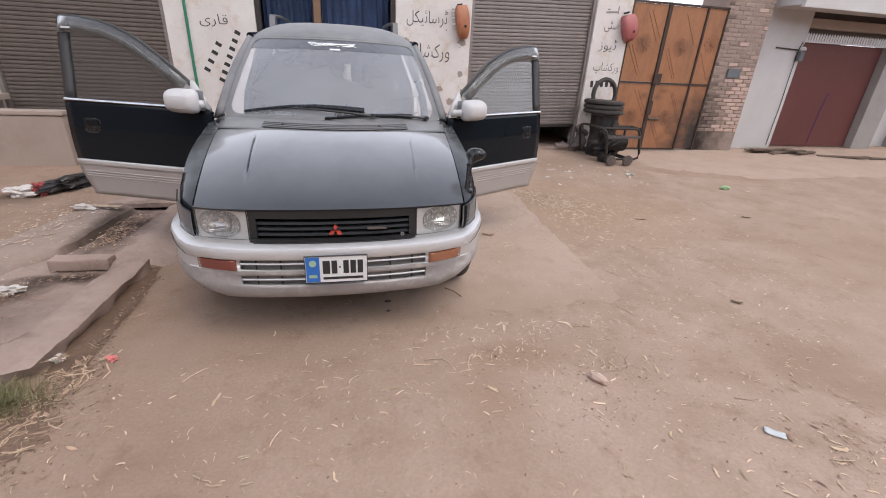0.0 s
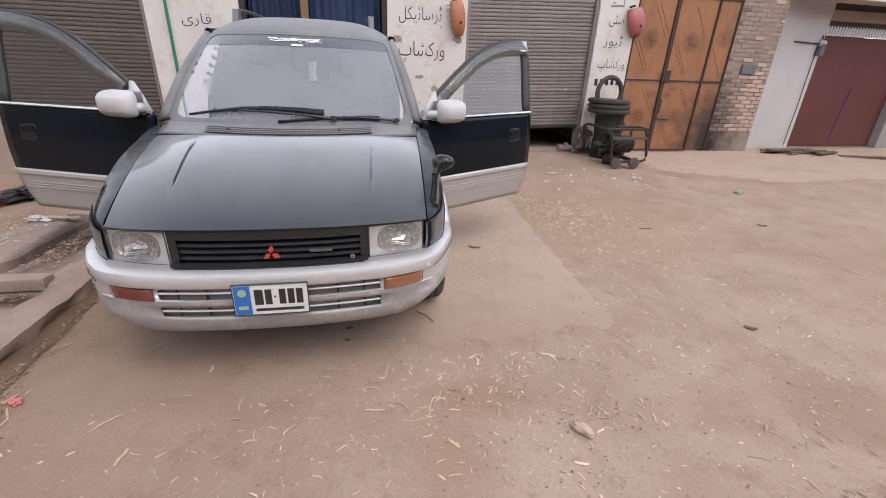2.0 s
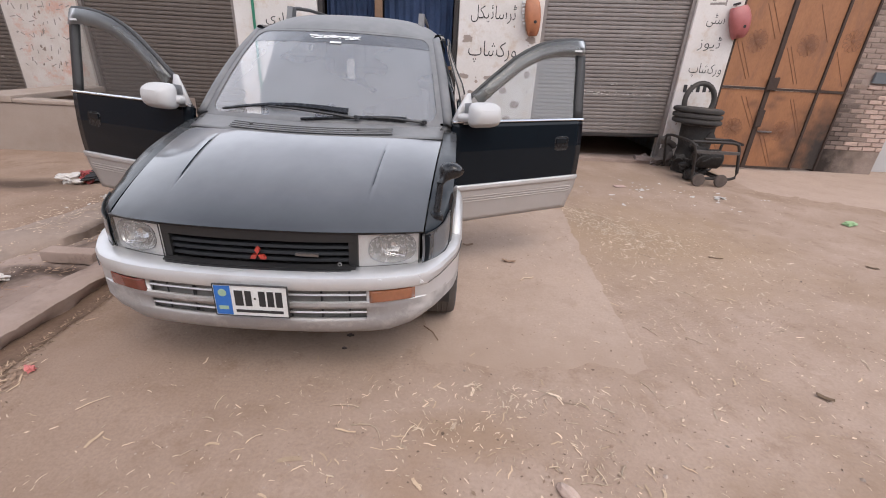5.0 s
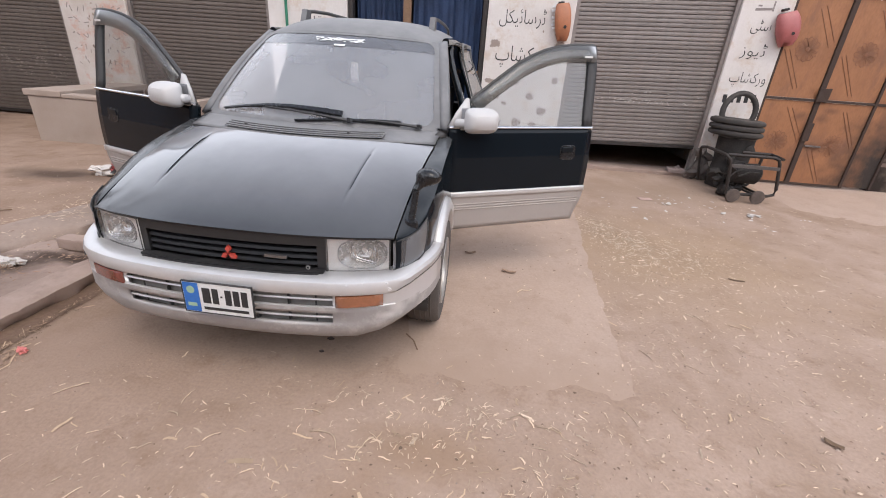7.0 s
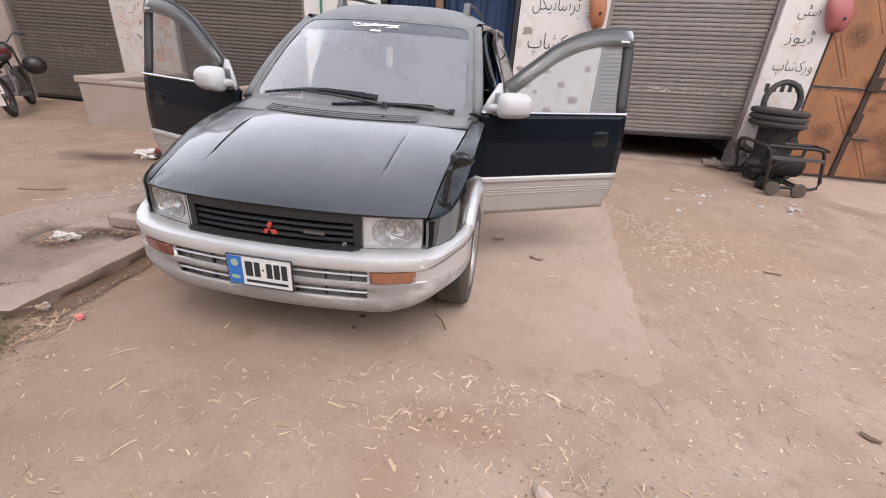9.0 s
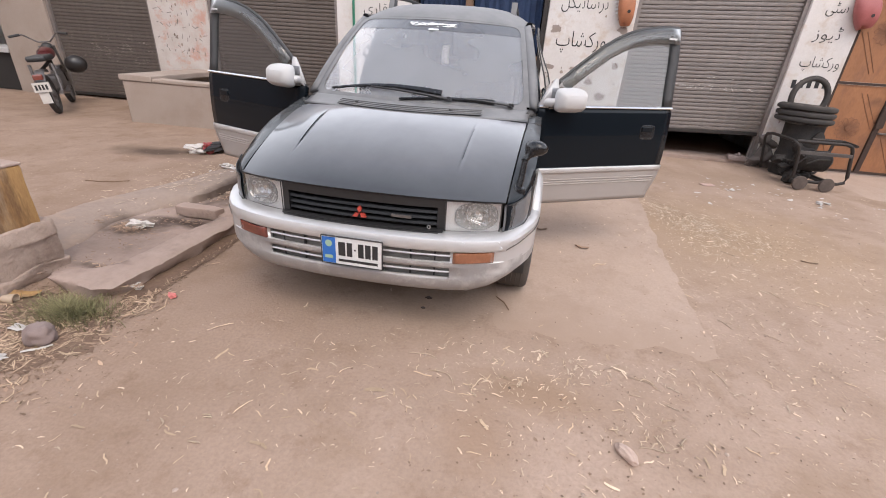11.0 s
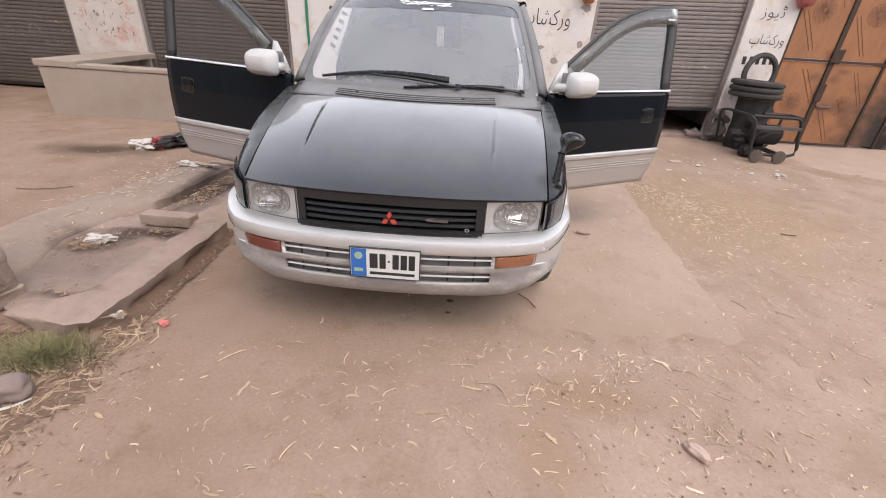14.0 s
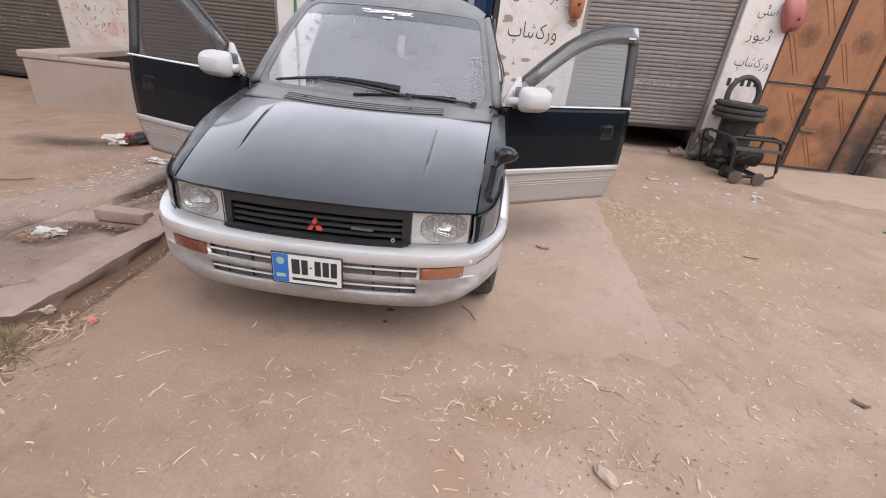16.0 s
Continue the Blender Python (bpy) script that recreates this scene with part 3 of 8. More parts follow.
wall_piece("wall_pier_1", -8.85, -7.78, "render", "stained off-white plaster pier between two shop openings", z0=0.0)
wall_2 = wall_piece("wall_pier_2", -5.70, -4.60, "flaked", "flaking white painted pier with worn lettering beside shutters", z0=0.0)
wall_3 = wall_piece("wall_pier_3", -2.32, -1.11, "whitewash", "whitewashed plaster pier with hand-painted lettering", z0=0.0)
wall_4 = wall_piece("wall_pier_4", 0.96, 2.19, "whitewash", "whitewashed plaster pier with painted lettering and chipped patches")
wall_5 = wall_piece("wall_pier_5", 4.39, 5.08, "whitewash", "narrow whitewashed pier with hand-painted lettering")
wall_piece("wall_lintel", -12.0, 5.08, "whitewash", "plaster wall above the shop openings", z0=2.75, y0=WY + 0.02, y1=WY + 0.28)
wall_piece("wall_back", -12.0, 5.08, "dark", "rear wall of the shops, painted near black as unlit", y0=10.6, y1=10.8, z0=0.0)
wall_piece("wall_side_west", -12.2, -12.0, "whitewash", "plaster end wall of the shop row", y1=10.8, z0=0.0)
wall_piece("wall_side_east", 4.9, 5.07, "whitewash", "plaster party wall of the shop row", y0=WY + 0.301, y1=10.6, z0=0.0)
wall_piece("ceiling", -12.2, 5.08, "render", "flat concrete roof slab over the shops", y0=WY - 0.05, y1=10.8, z0=WALL_TOP + 0.002, z1=WALL_TOP + 0.15)
# added unseen walls: they darken what the doors and glass reflect
wall_piece("wall_street", -17.5, 19.5, "stone", "unseen dark wall added behind the viewpoint to darken reflections", y0=-9.3, y1=-9.0, z0=-0.1, z1=6.0)
wall_piece("wall_street_west", -17.8, -17.5, "stone", "unseen dark wall added at the street's end to darken reflections", y0=-9.3, y1=10.8, z0=-0.1, z1=8.5)
wall_piece("wall_street_east", 19.5, 19.8, "stone", "unseen dark wall added at the street's end to darken reflections", y0=-9.3, y1=10.8, z0=-0.1, z1=5.0)

# chipped patches in the whitewash
patch_mesh = []
for k in range(6):
    bm = B()
    n = 9
    prism(bm, [((0.6 + 0.4 * random.random()) * math.cos(2 * math.pi * i / n), (0.6 + 0.4 * random.random()) * math.sin(2 * math.pi * i / n)) for i in range(n)], 0, 1)
    me = bpy.data.meshes.new("chip")
    bm.to_mesh(me)
    bm.free()
    me.materials.append(M["mortar" if k % 2 else "render"])
    patch_mesh.append(me)
for wall, x0, x1, z0, z1, count in ((wall_4, 1.05, 2.12, 0.35, 1.45, 26), (wall_4, 1.7, 2.15, 1.5, 2.3, 6), (wall_2, -5.6, -4.75, 0.85, 2.0, 22), (wall_3, -2.2, -1.25, 0.4, 1.2, 9), (wall_5, 4.5, 5.0, 0.3, 1.2, 6)):
    for _ in range(count):
        s = random.uniform(0.006, 0.028) * (1.6 if random.random() < 0.15 else 1)
        piece("chip", random.choice(patch_mesh), (random.uniform(x0, x1), WY - 0.0015, random.uniform(z0, z1)), wall, (90, 0, random.uniform(0, 360)), (s, s * random.uniform(0.5, 1.3), 0.0015))

# roller shutters: one slat, repeated
PITCH = 0.056
bm = B()
prof = [(0.0, 0.0), (-0.007, 0.003), (-0.010, 0.012), (-0.011, 0.030), (-0.009, 0.047), (0.0, 0.053), (0.006, 0.053), (0.006, 0.0)]
a = [bm.verts.new((-0.5, y, z)) for y, z in prof]
b = [bm.verts.new((0.5, y, z)) for y, z in prof]
bm.faces.new(a), bm.faces.new(b)
for i in range(len(prof)):
    bm.faces.new((a[i], a[(i + 1) % 8], b[(i + 1) % 8], b[i]))
bmesh.ops.recalc_face_normals(bm, faces=bm.faces)
slat_mesh = bpy.data.meshes.new("slat")
bm.to_mesh(slat_mesh)
bm.free()
slat_mesh.materials.append(M["shutter"])
brown_slat = slat_mesh.copy()
brown_slat.materials[0] = M["shutter_brown"]


def shutter(x0, x1, bottom, label, mesh=slat_mesh, tilt=0.0):
    sh = empty("roller_shutter", ((x0 + x1) / 2, WY + 0.10, bottom), label, "shutter", "roller shutters of the shop row")
    w = x1 - x0
    for i in range(int((2.85 - bottom) / PITCH)):
        piece("slat", mesh, (0, 0.0015 * math.sin(i * 2.3), 0.05 + i * PITCH), sh, (0, -tilt, 0), (w - 0.07, 1, 1))
    bm = B()
    box(bm, -w / 2 + 0.03, w / 2 - 0.03, -0.025, 0.015, 0.0, 0.05, 0.006)
    rail = part("bottom_rail", bm, "iron", sh)
    rail.matrix_basis = pose(0, 0, 0, 0, -tilt, 0)
    for s in (-1, 1):
        bm = B()
        box(bm, s * w / 2 - 0.055, s * w / 2 + 0.0, -0.06, 0.03, 0.02 - bottom if bottom > 0.3 else -bottom + 0.1, 2.75 - bottom, 0.004) if s > 0 else box(bm, -w / 2, -w / 2 + 0.055, -0.06, 0.03, 0.02 - bottom if bottom > 0.3 else -bottom + 0.1, 2.75 - bottom, 0.004)
        part("guide_rail", bm, "shutter", sh)
    return sh


shutter(2.19, 4.39, 0.40, "brown-grey corrugated steel roller shutter raised off the ground", tilt=1.7)
shutter(-4.60, -2.32, 0.14, "brown-grey corrugated steel roller shutter lowered behind the trough", brown_slat)
shutter(-7.78, -5.70, 0.14, "dusty brown steel roller shutter with scuffed pale marks", brown_slat)
bm = B()
for _ in range(420):
    x, z = random.gauss(-6.45, 0.62), 0.98 + random.gauss(0, 0.13)
    if -7.6 < x < -5.85 and noise.noise(Vector((x * 3.5, z * 6, 0))) > -0.12:
        box(bm, x, x + random.uniform(0.008, 0.05), WY + 0.0865, WY + 0.0905, z, z + random.uniform(0.003, 0.009))
part("scuff_marks", bm, "scuff", None, "pale scuff marks on the brown shutter", category="marks", kind="stuff")
bm = B()
for _ in range(70):
    x, z = random.gauss(3.35, 0.45), 1.06 + 0.05 * (random.random() - 0.5) + 0.12 * (random.random() < 0.25)
    if 2.5 < x < 4.25:
        box(bm, x, x + random.uniform(0.006, 0.03), WY + 0.0855, WY + 0.0895, z, z + random.uniform(0.004, 0.010))
part("paint_specks", bm, "plastic_bag", None, "white paint specks on the raised shutter", category="marks", kind="stuff")
# dark space behind the raised shutter
bm = B()
box(bm, 2.25, 4.35, WY + 0.02, WY + 0.45, -0.05, 0.055, 0.01)
part("threshold", roughen(bm, 0.006, 5), "concrete", None, "low worn concrete shop threshold", category="threshold", kind="structure")

# the open bay at the end with its counter
bm = B()
box(bm, -10.9, -8.95, WY + 0.1, WY + 0.75, 0.11, 0.78, 0.01)
counter = part("shop_counter", bm, "dark", None, "dark shop counter with a pale top in an open bay", category="counter")
bm = B()
box(bm, -0.0, 2.1, -0.06, 0.75, 0.0, 0.09, 0.02)
top = part("top", bm, "white_wall", counter, "pale worn top")
top.location = (-10.98, WY + 0.08, 0.785)

# the doorway with the blue curtain
bm = B()
for x in (-1.105, 0.885):
    box(bm, x, x + 0.07, WY + 0.03, WY + 0.17, 0.0, 2.55, 0.006)
box(bm, -1.10, 0.95, WY + 0.032, WY + 0.168, 2.55, 2.70, 0.006)
part("door_frame", bm, "iron", None, "dark iron door frame of the curtained shop", category="door frame", kind="structure")
bm = B()
box(bm, -0.28, -0.17, WY + 0.04, WY + 0.14, 0.0, 2.549, 0.008)
part("door_post", bm, "wood", None, "brown wooden post in the shop doorway", category="post", kind="structure")


def curtain(x0, x1, label):
    bm = B()
    rows = []
    n = 60
    for j in range(9):
        z = 0.12 + 2.4 * j / 8
        rows.append([(x0 + (x1 - x0) * i / n, WY + 0.24 + 0.028 * math.sin(i * 0.9 + 0.4 * math.sin(i * 0.37)) * (1 - 0.35 * j / 8) + 0.01 * math.sin(i * 2.3 + j), z) for i in range(n + 1)])
    grid(bm, rows)
    return part("curtain", bm, "blue_cloth", None, label, smooth=60, solid=0.004, category="curtain")


curtain(-0.16, 0.87, "dark blue cloth curtain hanging in a shop doorway")
curtain(-1.02, -0.29, "dark blue cloth curtain in deep shade in a shop doorway")
bm = B()
tube(bm, [(-1.04, WY + 0.24, 2.53), (0.89, WY + 0.24, 2.53)], 0.012)
part("curtain_rod", bm, "iron", None, "thin iron rod carrying the blue curtains", category="rod")
bm = B()
box(bm, 0.35, 0.95, WY + 0.035, WY + 0.06, 1.28, 1.33, 0.004)
part("door_rail", bm, "wood", None, "wooden rail across the doorway", category="rail", kind="structure")
bm = B()
tube(bm, [(-2.03, WY - 0.014, 0.12), (-2.04, WY - 0.014, 1.2), (-2.03, WY - 0.014, 2.75)], 0.020, 10)
part("pipe", bm, "green_paint", None, "green painted pipe running up the whitewashed pier", smooth=40, category="pipe")


# ---- lettering ----
def lettering(text, x, z, width, wall, wy=WY, tall=None, slant=0.0):
    cu = bpy.data.curves.new("lettering", "FONT")
    cu.body, cu.align_x, cu.extrude, cu.resolution_u, cu.offset = text, "CENTER", 0.0, 3, -0.010
    tmp = bpy.data.objects.new("lettering", cu)
    scene.collection.objects.link(tmp)
    bpy.context.view_layer.update()
    me = bpy.data.meshes.new_from_object(tmp.evaluated_get(bpy.context.evaluated_depsgraph_get()))
    k = width / max(tmp.dimensions[0], 1e-3)
    ky = tall / max(tmp.dimensions[1], 1e-3) if tall else k
    bpy.data.objects.remove(tmp)
    me.materials.clear()
    me.materials.append(M["black_ink"])
    ob = new("lettering", me)
    ob.parent = wall
    ob.matrix_basis = pose(x, wy - 0.0032, z, 90, slant, 0) @ Matrix.Diagonal((k, ky, 1, 1))
    return ob


def bars(rows, wall, wy=WY, material="faded_ink"):
    """Plain bars in place of writing: centre, height, width, thickness and slope of each."""
    for x, z, w, h, slope in rows:
        bm = B()
        box(bm, -w / 2, w / 2, 0, 0.0022, -h / 2, h / 2)
        ob = part("bar", bm, material, wall)
        ob.matrix_basis = pose(x, wy - 0.0032, z, 0, -slope, 0)


WORKSHOP = "\uFB56\uFE8E\uFEB8\uFB90\uFEAD\uFEED"
lettering(WORKSHOP, 1.49, 1.50, 0.72, wall_4, tall=0.30)
lettering("\uFEDE\uFB91\uFBFF\uFE8B\uFE8E\uFEB3\uFEAE\uFB68", 1.46, 2.00, 0.66, wall_4, tall=0.25)
lettering(WORKSHOP, 4.76, 1.43, 0.50, wall_5, tall=0.20)
lettering("\uFBFD\uFB69\uFEB3", 4.72, 2.10, 0.26, wall_5, tall=0.18)
bars([(4.68, 2.36, 0.22, 0.03, 4), (4.62, 2.40, 0.05, 0.02, 0), (4.80, 2.40, 0.02, 0.12, 0)], wall_5)
lettering("\uFEAF\uFEEE\uFBFF\uFB68", 4.72, 1.78, 0.34, wall_5, tall=0.20)
bars([(4.53 + 0.10 * i, 1.20 + 0.005 * i, 0.055, 0.11, 4) for i in range(5)], wall_5, material="black_ink")
lettering("\uFBFC\uFEAD\uFE8E\uFED7", -1.68, 1.80, 0.38, wall_3, tall=0.17)
bars([(-1.865 + 0.068 * i, 1.18 + 0.118 * i, 0.05, 0.085, 58) for i in range(4)], wall_3, material="black_ink")
bars([(-1.68 + 0.050 * i, 1.04 + 0.110 * i, 0.05, 0.080, 62) for i in range(7)], wall_3, material="black_ink")
wr = random.Random(6)
for row_ in range(6):
    bars([(-5.58 + 0.085 * i + wr.uniform(-0.03, 0.03), 2.02 - 0.19 * row_ + wr.uniform(-0.045, 0.045), wr.uniform(0.03, 0.085), wr.uniform(0.008, 0.016), wr.choice((80, 65, -70, 25, 10, 90, -35))) for i in range(11) if wr.random() < 0.86], wall_2)

# ---- the sheet-steel gate ----
def blotch(mat, cx, cz, rx, rz, colour, flat=False, amount=1.0, ragged_=5.0, edge=(0.85, 1.75)):
    """A ragged patch of another colour about a point of the thing, upright or lying flat."""
    t = M[mat].node_tree
    n, ln = t.nodes, t.links
    co, sep, rag = n.new("ShaderNodeTexCoord"), n.new("ShaderNodeMapping"), n.new("ShaderNodeTexNoise")
    sep.inputs["Location"].default_value = (-cx / rx, -cz / rz, 0) if flat else (-cx / rx, 0, -cz / rz)
    sep.inputs["Scale"].default_value = (1 / rx, 1 / rz, 0) if flat else (1 / rx, 0, 1 / rz)
    ln.new(co.outputs["Object"], sep.inputs["Vector"])
    far = n.new("ShaderNodeVectorMath")
    far.operation = "LENGTH"
    ln.new(sep.outputs[0], far.inputs[0])
    rag.inputs["Scale"].default_value, rag.inputs["Detail"].default_value = ragged_, 6.0
    ln.new(co.outputs["Object"], rag.inputs["Vector"])
    add = n.new("ShaderNodeMath")
    add.operation, add.inputs[1].default_value = "MULTIPLY_ADD", 1.1
    ln.new(rag.outputs["Fac"], add.inputs[0])
    ln.new(far.outputs["Value"], add.inputs[2])
    m_ = n.new("ShaderNodeMapRange")
    for i, v in enumerate((*edge, amount, 0.0)):
        m_.inputs[i + 1].default_value = v
    ln.new(add.outputs[0], m_.inputs[0])
    mx = n.new("ShaderNodeMix")
    mx.data_type = "RGBA"
    mx.inputs[7].default_value = (*colour, 1)
    base = n["Principled BSDF"].inputs["Base Color"]
    ln.new(m_.outputs[0], mx.inputs[0])
    ln.new(base.links[0].from_socket, mx.inputs[6])
    ln.new(mx.outputs[2], base)


# near-black ragged patch at the gate's lower right corner
blotch("gate", 2.0, 0.15, 0.75, 1.05, (0.030, 0.022, 0.018))
for gx, gz, ga, gb in ((0.58, 1.0, 0.10, 0.07), (0.89, 0.98, 0.11, 0.07), (0.99, 1.10, 0.09, 0.05), (0.95, 0.58, 0.20, 0.07), (0.35, 1.88, 0.15, 0.15), (1.13, 1.86, 0.14, 0.14), (0.38, 0.62, 0.14, 0.14), (1.17, 0.61, 0.14, 0.14)):
    blotch("gate", gx, gz, ga, gb, (0.085, 0.045, 0.03), amount=0.5, ragged_=14.0)
flake = random.Random(4)
for fx, fz in ((1.20, 0.98), (1.33, 0.90), (1.54, 0.63), (2.05, 1.27), (1.02, 0.84), (1.91, 0.82), (1.08, 1.21), (1.70, 1.02), (1.46, 1.20), (1.25, 0.60), (1.80, 0.62), (2.04, 1.75), (1.10, 1.72)):
    blotch("whitewash", fx, fz, flake.uniform(0.05, 0.12), flake.uniform(0.04, 0.10), (0.27, 0.215, 0.185), amount=0.9, ragged_=flake.uniform(12, 24), edge=(1.12, 1.26))
blotch("mortar", 7.05, 0.2, 0.62, 1.1, (0.035, 0.027, 0.023))
blotch("slab", 1.1, 2.36, 1.9, 0.52, (0.355, 0.258, 0.195), True, 1.0, 4.0)
blotch("earth", 2.75, 4.5, 1.3, 1.2, (0.36, 0.25, 0.16), True, 0.7, 2.5)
blotch("earth", 0.95, 2.05, 0.35, 0.16, (0.29, 0.195, 0.13), True, 0.75, 9.0)
blotch("earth", 0.72, 1.75, 0.18, 0.22, (0.30, 0.20, 0.135), True, 0.6, 9.0)
blotch("earth", -0.9, 2.45, 0.5, 0.25, (0.29, 0.205, 0.155), True, 0.6, 4.0)
blotch("earth", -3.32, 4.84, 0.62, 0.24, (0.10, 0.068, 0.05), True, 1.0, 3.0)
blotch("earth", 2.70, 1.74, 0.42, 0.26, (0.27, 0.185, 0.128), True, 0.75, 6.0)
blotch("earth", 2.95, 1.35, 0.35, 0.25, (0.28, 0.19, 0.13), True, 0.7, 6.0)
blotch("earth", 5.2, 3.0, 1.6, 0.9, (0.30, 0.21, 0.145), True, 0.55, 2.0)
blotch("earth", 3.3, 6.7, 1.6, 0.6, (0.28, 0.20, 0.145), True, 0.6, 2.5)
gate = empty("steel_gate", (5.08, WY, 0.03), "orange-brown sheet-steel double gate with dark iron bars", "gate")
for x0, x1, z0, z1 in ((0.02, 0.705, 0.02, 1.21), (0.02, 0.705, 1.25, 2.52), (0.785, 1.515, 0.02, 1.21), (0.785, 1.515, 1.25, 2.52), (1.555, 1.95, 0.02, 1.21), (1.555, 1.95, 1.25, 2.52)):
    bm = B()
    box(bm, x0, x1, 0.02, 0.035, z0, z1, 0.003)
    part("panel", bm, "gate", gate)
for x, w in ((0.0, 0.03), (0.745, 0.068), (1.535, 0.036), (1.96, 0.03)):
    bm = B()
    box(bm, x - w / 2, x + w / 2, -0.004, 0.045, 0.0, 2.56, 0.004)
    part("upright", bm, "gate_iron", gate)
for x0, x1, z in ((0.0155, 0.7105, 1.23), (0.7795, 1.5165, 1.23), (1.5535, 1.9445, 1.23), (0.0155, 0.7105, 2.54), (0.7795, 1.5165, 2.54), (1.5535, 1.9445, 2.54), (0.7795, 1.5165, 0.012), (0.0155, 0.7105, 0.012)):
    bm = B()
    box(bm, x0, x1, 0.002, 0.04, z - 0.017, z + 0.017, 0.003)
    part("crossbar", bm, "gate_iron", gate)
bm = B()
for i in range(12):
    a = i * math.pi / 6
    pts = [(r * math.cos(a + d), -0.002, r * math.sin(a + d)) for r, d in ((0.025, 0.0), (0.075, 0.16), (0.118, 0.20), (0.132, 0.0), (0.118, -0.20), (0.075, -0.16))]
    tube(bm, pts, 0.0042, 5, closed=True)
lathe(bm, [(0.0, 0.008), (0.02, 0.006), (0.026, 0.0)], 12, pose(0, 0, 0, 90))
flower_mesh = bpy.data.meshes.new("flower")
bm.to_mesh(flower_mesh)
bm.free()
flower_mesh.materials.append(M["gate_mark"])
for x, z in ((0.35, 1.88), (1.13, 1.86), (0.38, 0.62), (1.17, 0.61), (1.78, 1.95)):
    piece("flower", flower_mesh, (x, 0.020, z), gate, scale=(1.2, 0.6, 1.2))
for x0, z0, x1, z1 in ((0.05, 1.87, 0.35, 1.36), (0.12, 1.87, 0.40, 1.38), (0.34, 2.38, 0.61, 1.92), (0.40, 2.42, 0.66, 1.99), (0.83, 1.82, 1.12, 1.32), (0.88, 1.84, 1.17, 1.32), (1.12, 2.40, 1.40, 1.92), (0.37, 1.11, 0.67, 0.64), (0.44, 1.11, 0.69, 0.72),
                       (1.15, 1.10, 1.44, 0.60), (1.20, 1.10, 1.48, 0.62), (0.86, 0.53, 1.16, 0.04), (0.93, 0.53, 1.20, 0.06), (0.06, 0.55, 0.34, 0.06), (1.60, 1.80, 1.88, 1.32)):
    bm = B()
    tube(bm, [(x0, 0.020, z0), (x1, 0.020, z1)], 0.0055, 6)
    part("moulding", bm, "gate_mark", gate)
bm = B()
box(bm, 0.685, 0.85, -0.035, -0.0045, 1.21, 1.40, 0.012)
part("latch", roughen(bm, 0.012, 12, 1), "gate_iron", gate, "dark iron latch")
bm = B()
box(bm, 0.79, 1.02, -0.014, 0.012, 0.575, 0.600, 0.006)
part("bolt", bm, "dull_chrome", gate, "worn iron sliding bolt")
bm = B()
box(bm, 0.70, 0.80, -0.028, -0.0045, 0.66, 0.92, 0.012)
part("lock_case", roughen(bm, 0.012, 12, 1), "gate_iron", gate, "dark iron lock case")

# ---- the brick pier ----
bm = B()
box(bm, 7.06, 8.06, WY + 0.06, WY + 0.5, -0.1, WALL_TOP, 0.01)
box(bm, 7.06, 8.36, WY + 0.501, WY + 0.75, -0.1, WALL_TOP)
pier = part("wall_brick_pier", roughen(bm, 0.012, 5, 5), "mortar", None, "weathered brick pier with smeared grey mortar", category="wall", kind="structure")
bm = B()
box(bm, -0.105, 0.105, -0.012, 0.03, -0.03, 0.03, 0.006, 1)
brick_mesh = bpy.data.meshes.new("brick")
bm.to_mesh(brick_mesh)
bm.free()
brick_mesh.materials.append(M["brick"])
dirty_mesh = brick_mesh.copy()
dirty_mesh.materials[0] = M["brick_dirty"]
soot_mesh = brick_mesh.copy()
soot_mesh.materials[0] = M["brick_soot"]
smoked_mesh = brick_mesh.copy()
smoked_mesh.materials[0] = M["brick_smoked"]
row = 0
z = 0.42
while z < 3.0:
    x = 7.065 - (0.11 if row % 2 else 0.0)
    while x < 8.03:
        a, b = max(x, 7.065), min(x + 0.213, 8.05)
        behind = 7.38 < (a + b) / 2 < 7.74 and 1.38 < z < 1.62
        worn = (a + b) / 2 < 7.55 + 0.10 * math.sin(z * 3.1) + random.gauss(0, 0.12) or random.random() < 0.9 * smooth_step(z, 1.45, 1.75)
        smoke = (a + b) / 2 + random.gauss(0, 0.05) + 0.30 * smooth_step(z, 0.75, 1.6)
        if b - a > 0.05 and not behind and random.random() > 0.02:
            piece("brick", soot_mesh if smoke < 7.24 else smoked_mesh if smoke < 7.42 else dirty_mesh if worn else brick_mesh, ((a + b) / 2, WY + (0.066 if worn else 0.055) + random.uniform(-0.003, 0.003), z), pier, (random.uniform(-1, 1), random.uniform(-0.7, 0.7), 0), ((b - a) / 0.213, 1, 1))
        x += 0.224
    z += 0.0725
    row += 1
bm = B()
box(bm, 7.41, 7.70, WY + 0.015, WY + 0.05, 1.42, 1.58, 0.006)
part("sign_plate", bm, "grey_plate", None, "small grey-blue painted plate on the brick pier", category="plate")

# ---- the white house with the garage ----
GY = 8.22
house = empty("white_house", (8.36, GY, 0), "white plastered house front with a maroon garage door", "house")


def hpart(name, x0, x1, y0, y1, z0, z1, mat, bevel=0.008, label=""):
    bm = B()
    box(bm, x0 - 8.36, x1 - 8.36, y0, y1, z0, z1, bevel)
    return part(name, bm, mat, house, label)


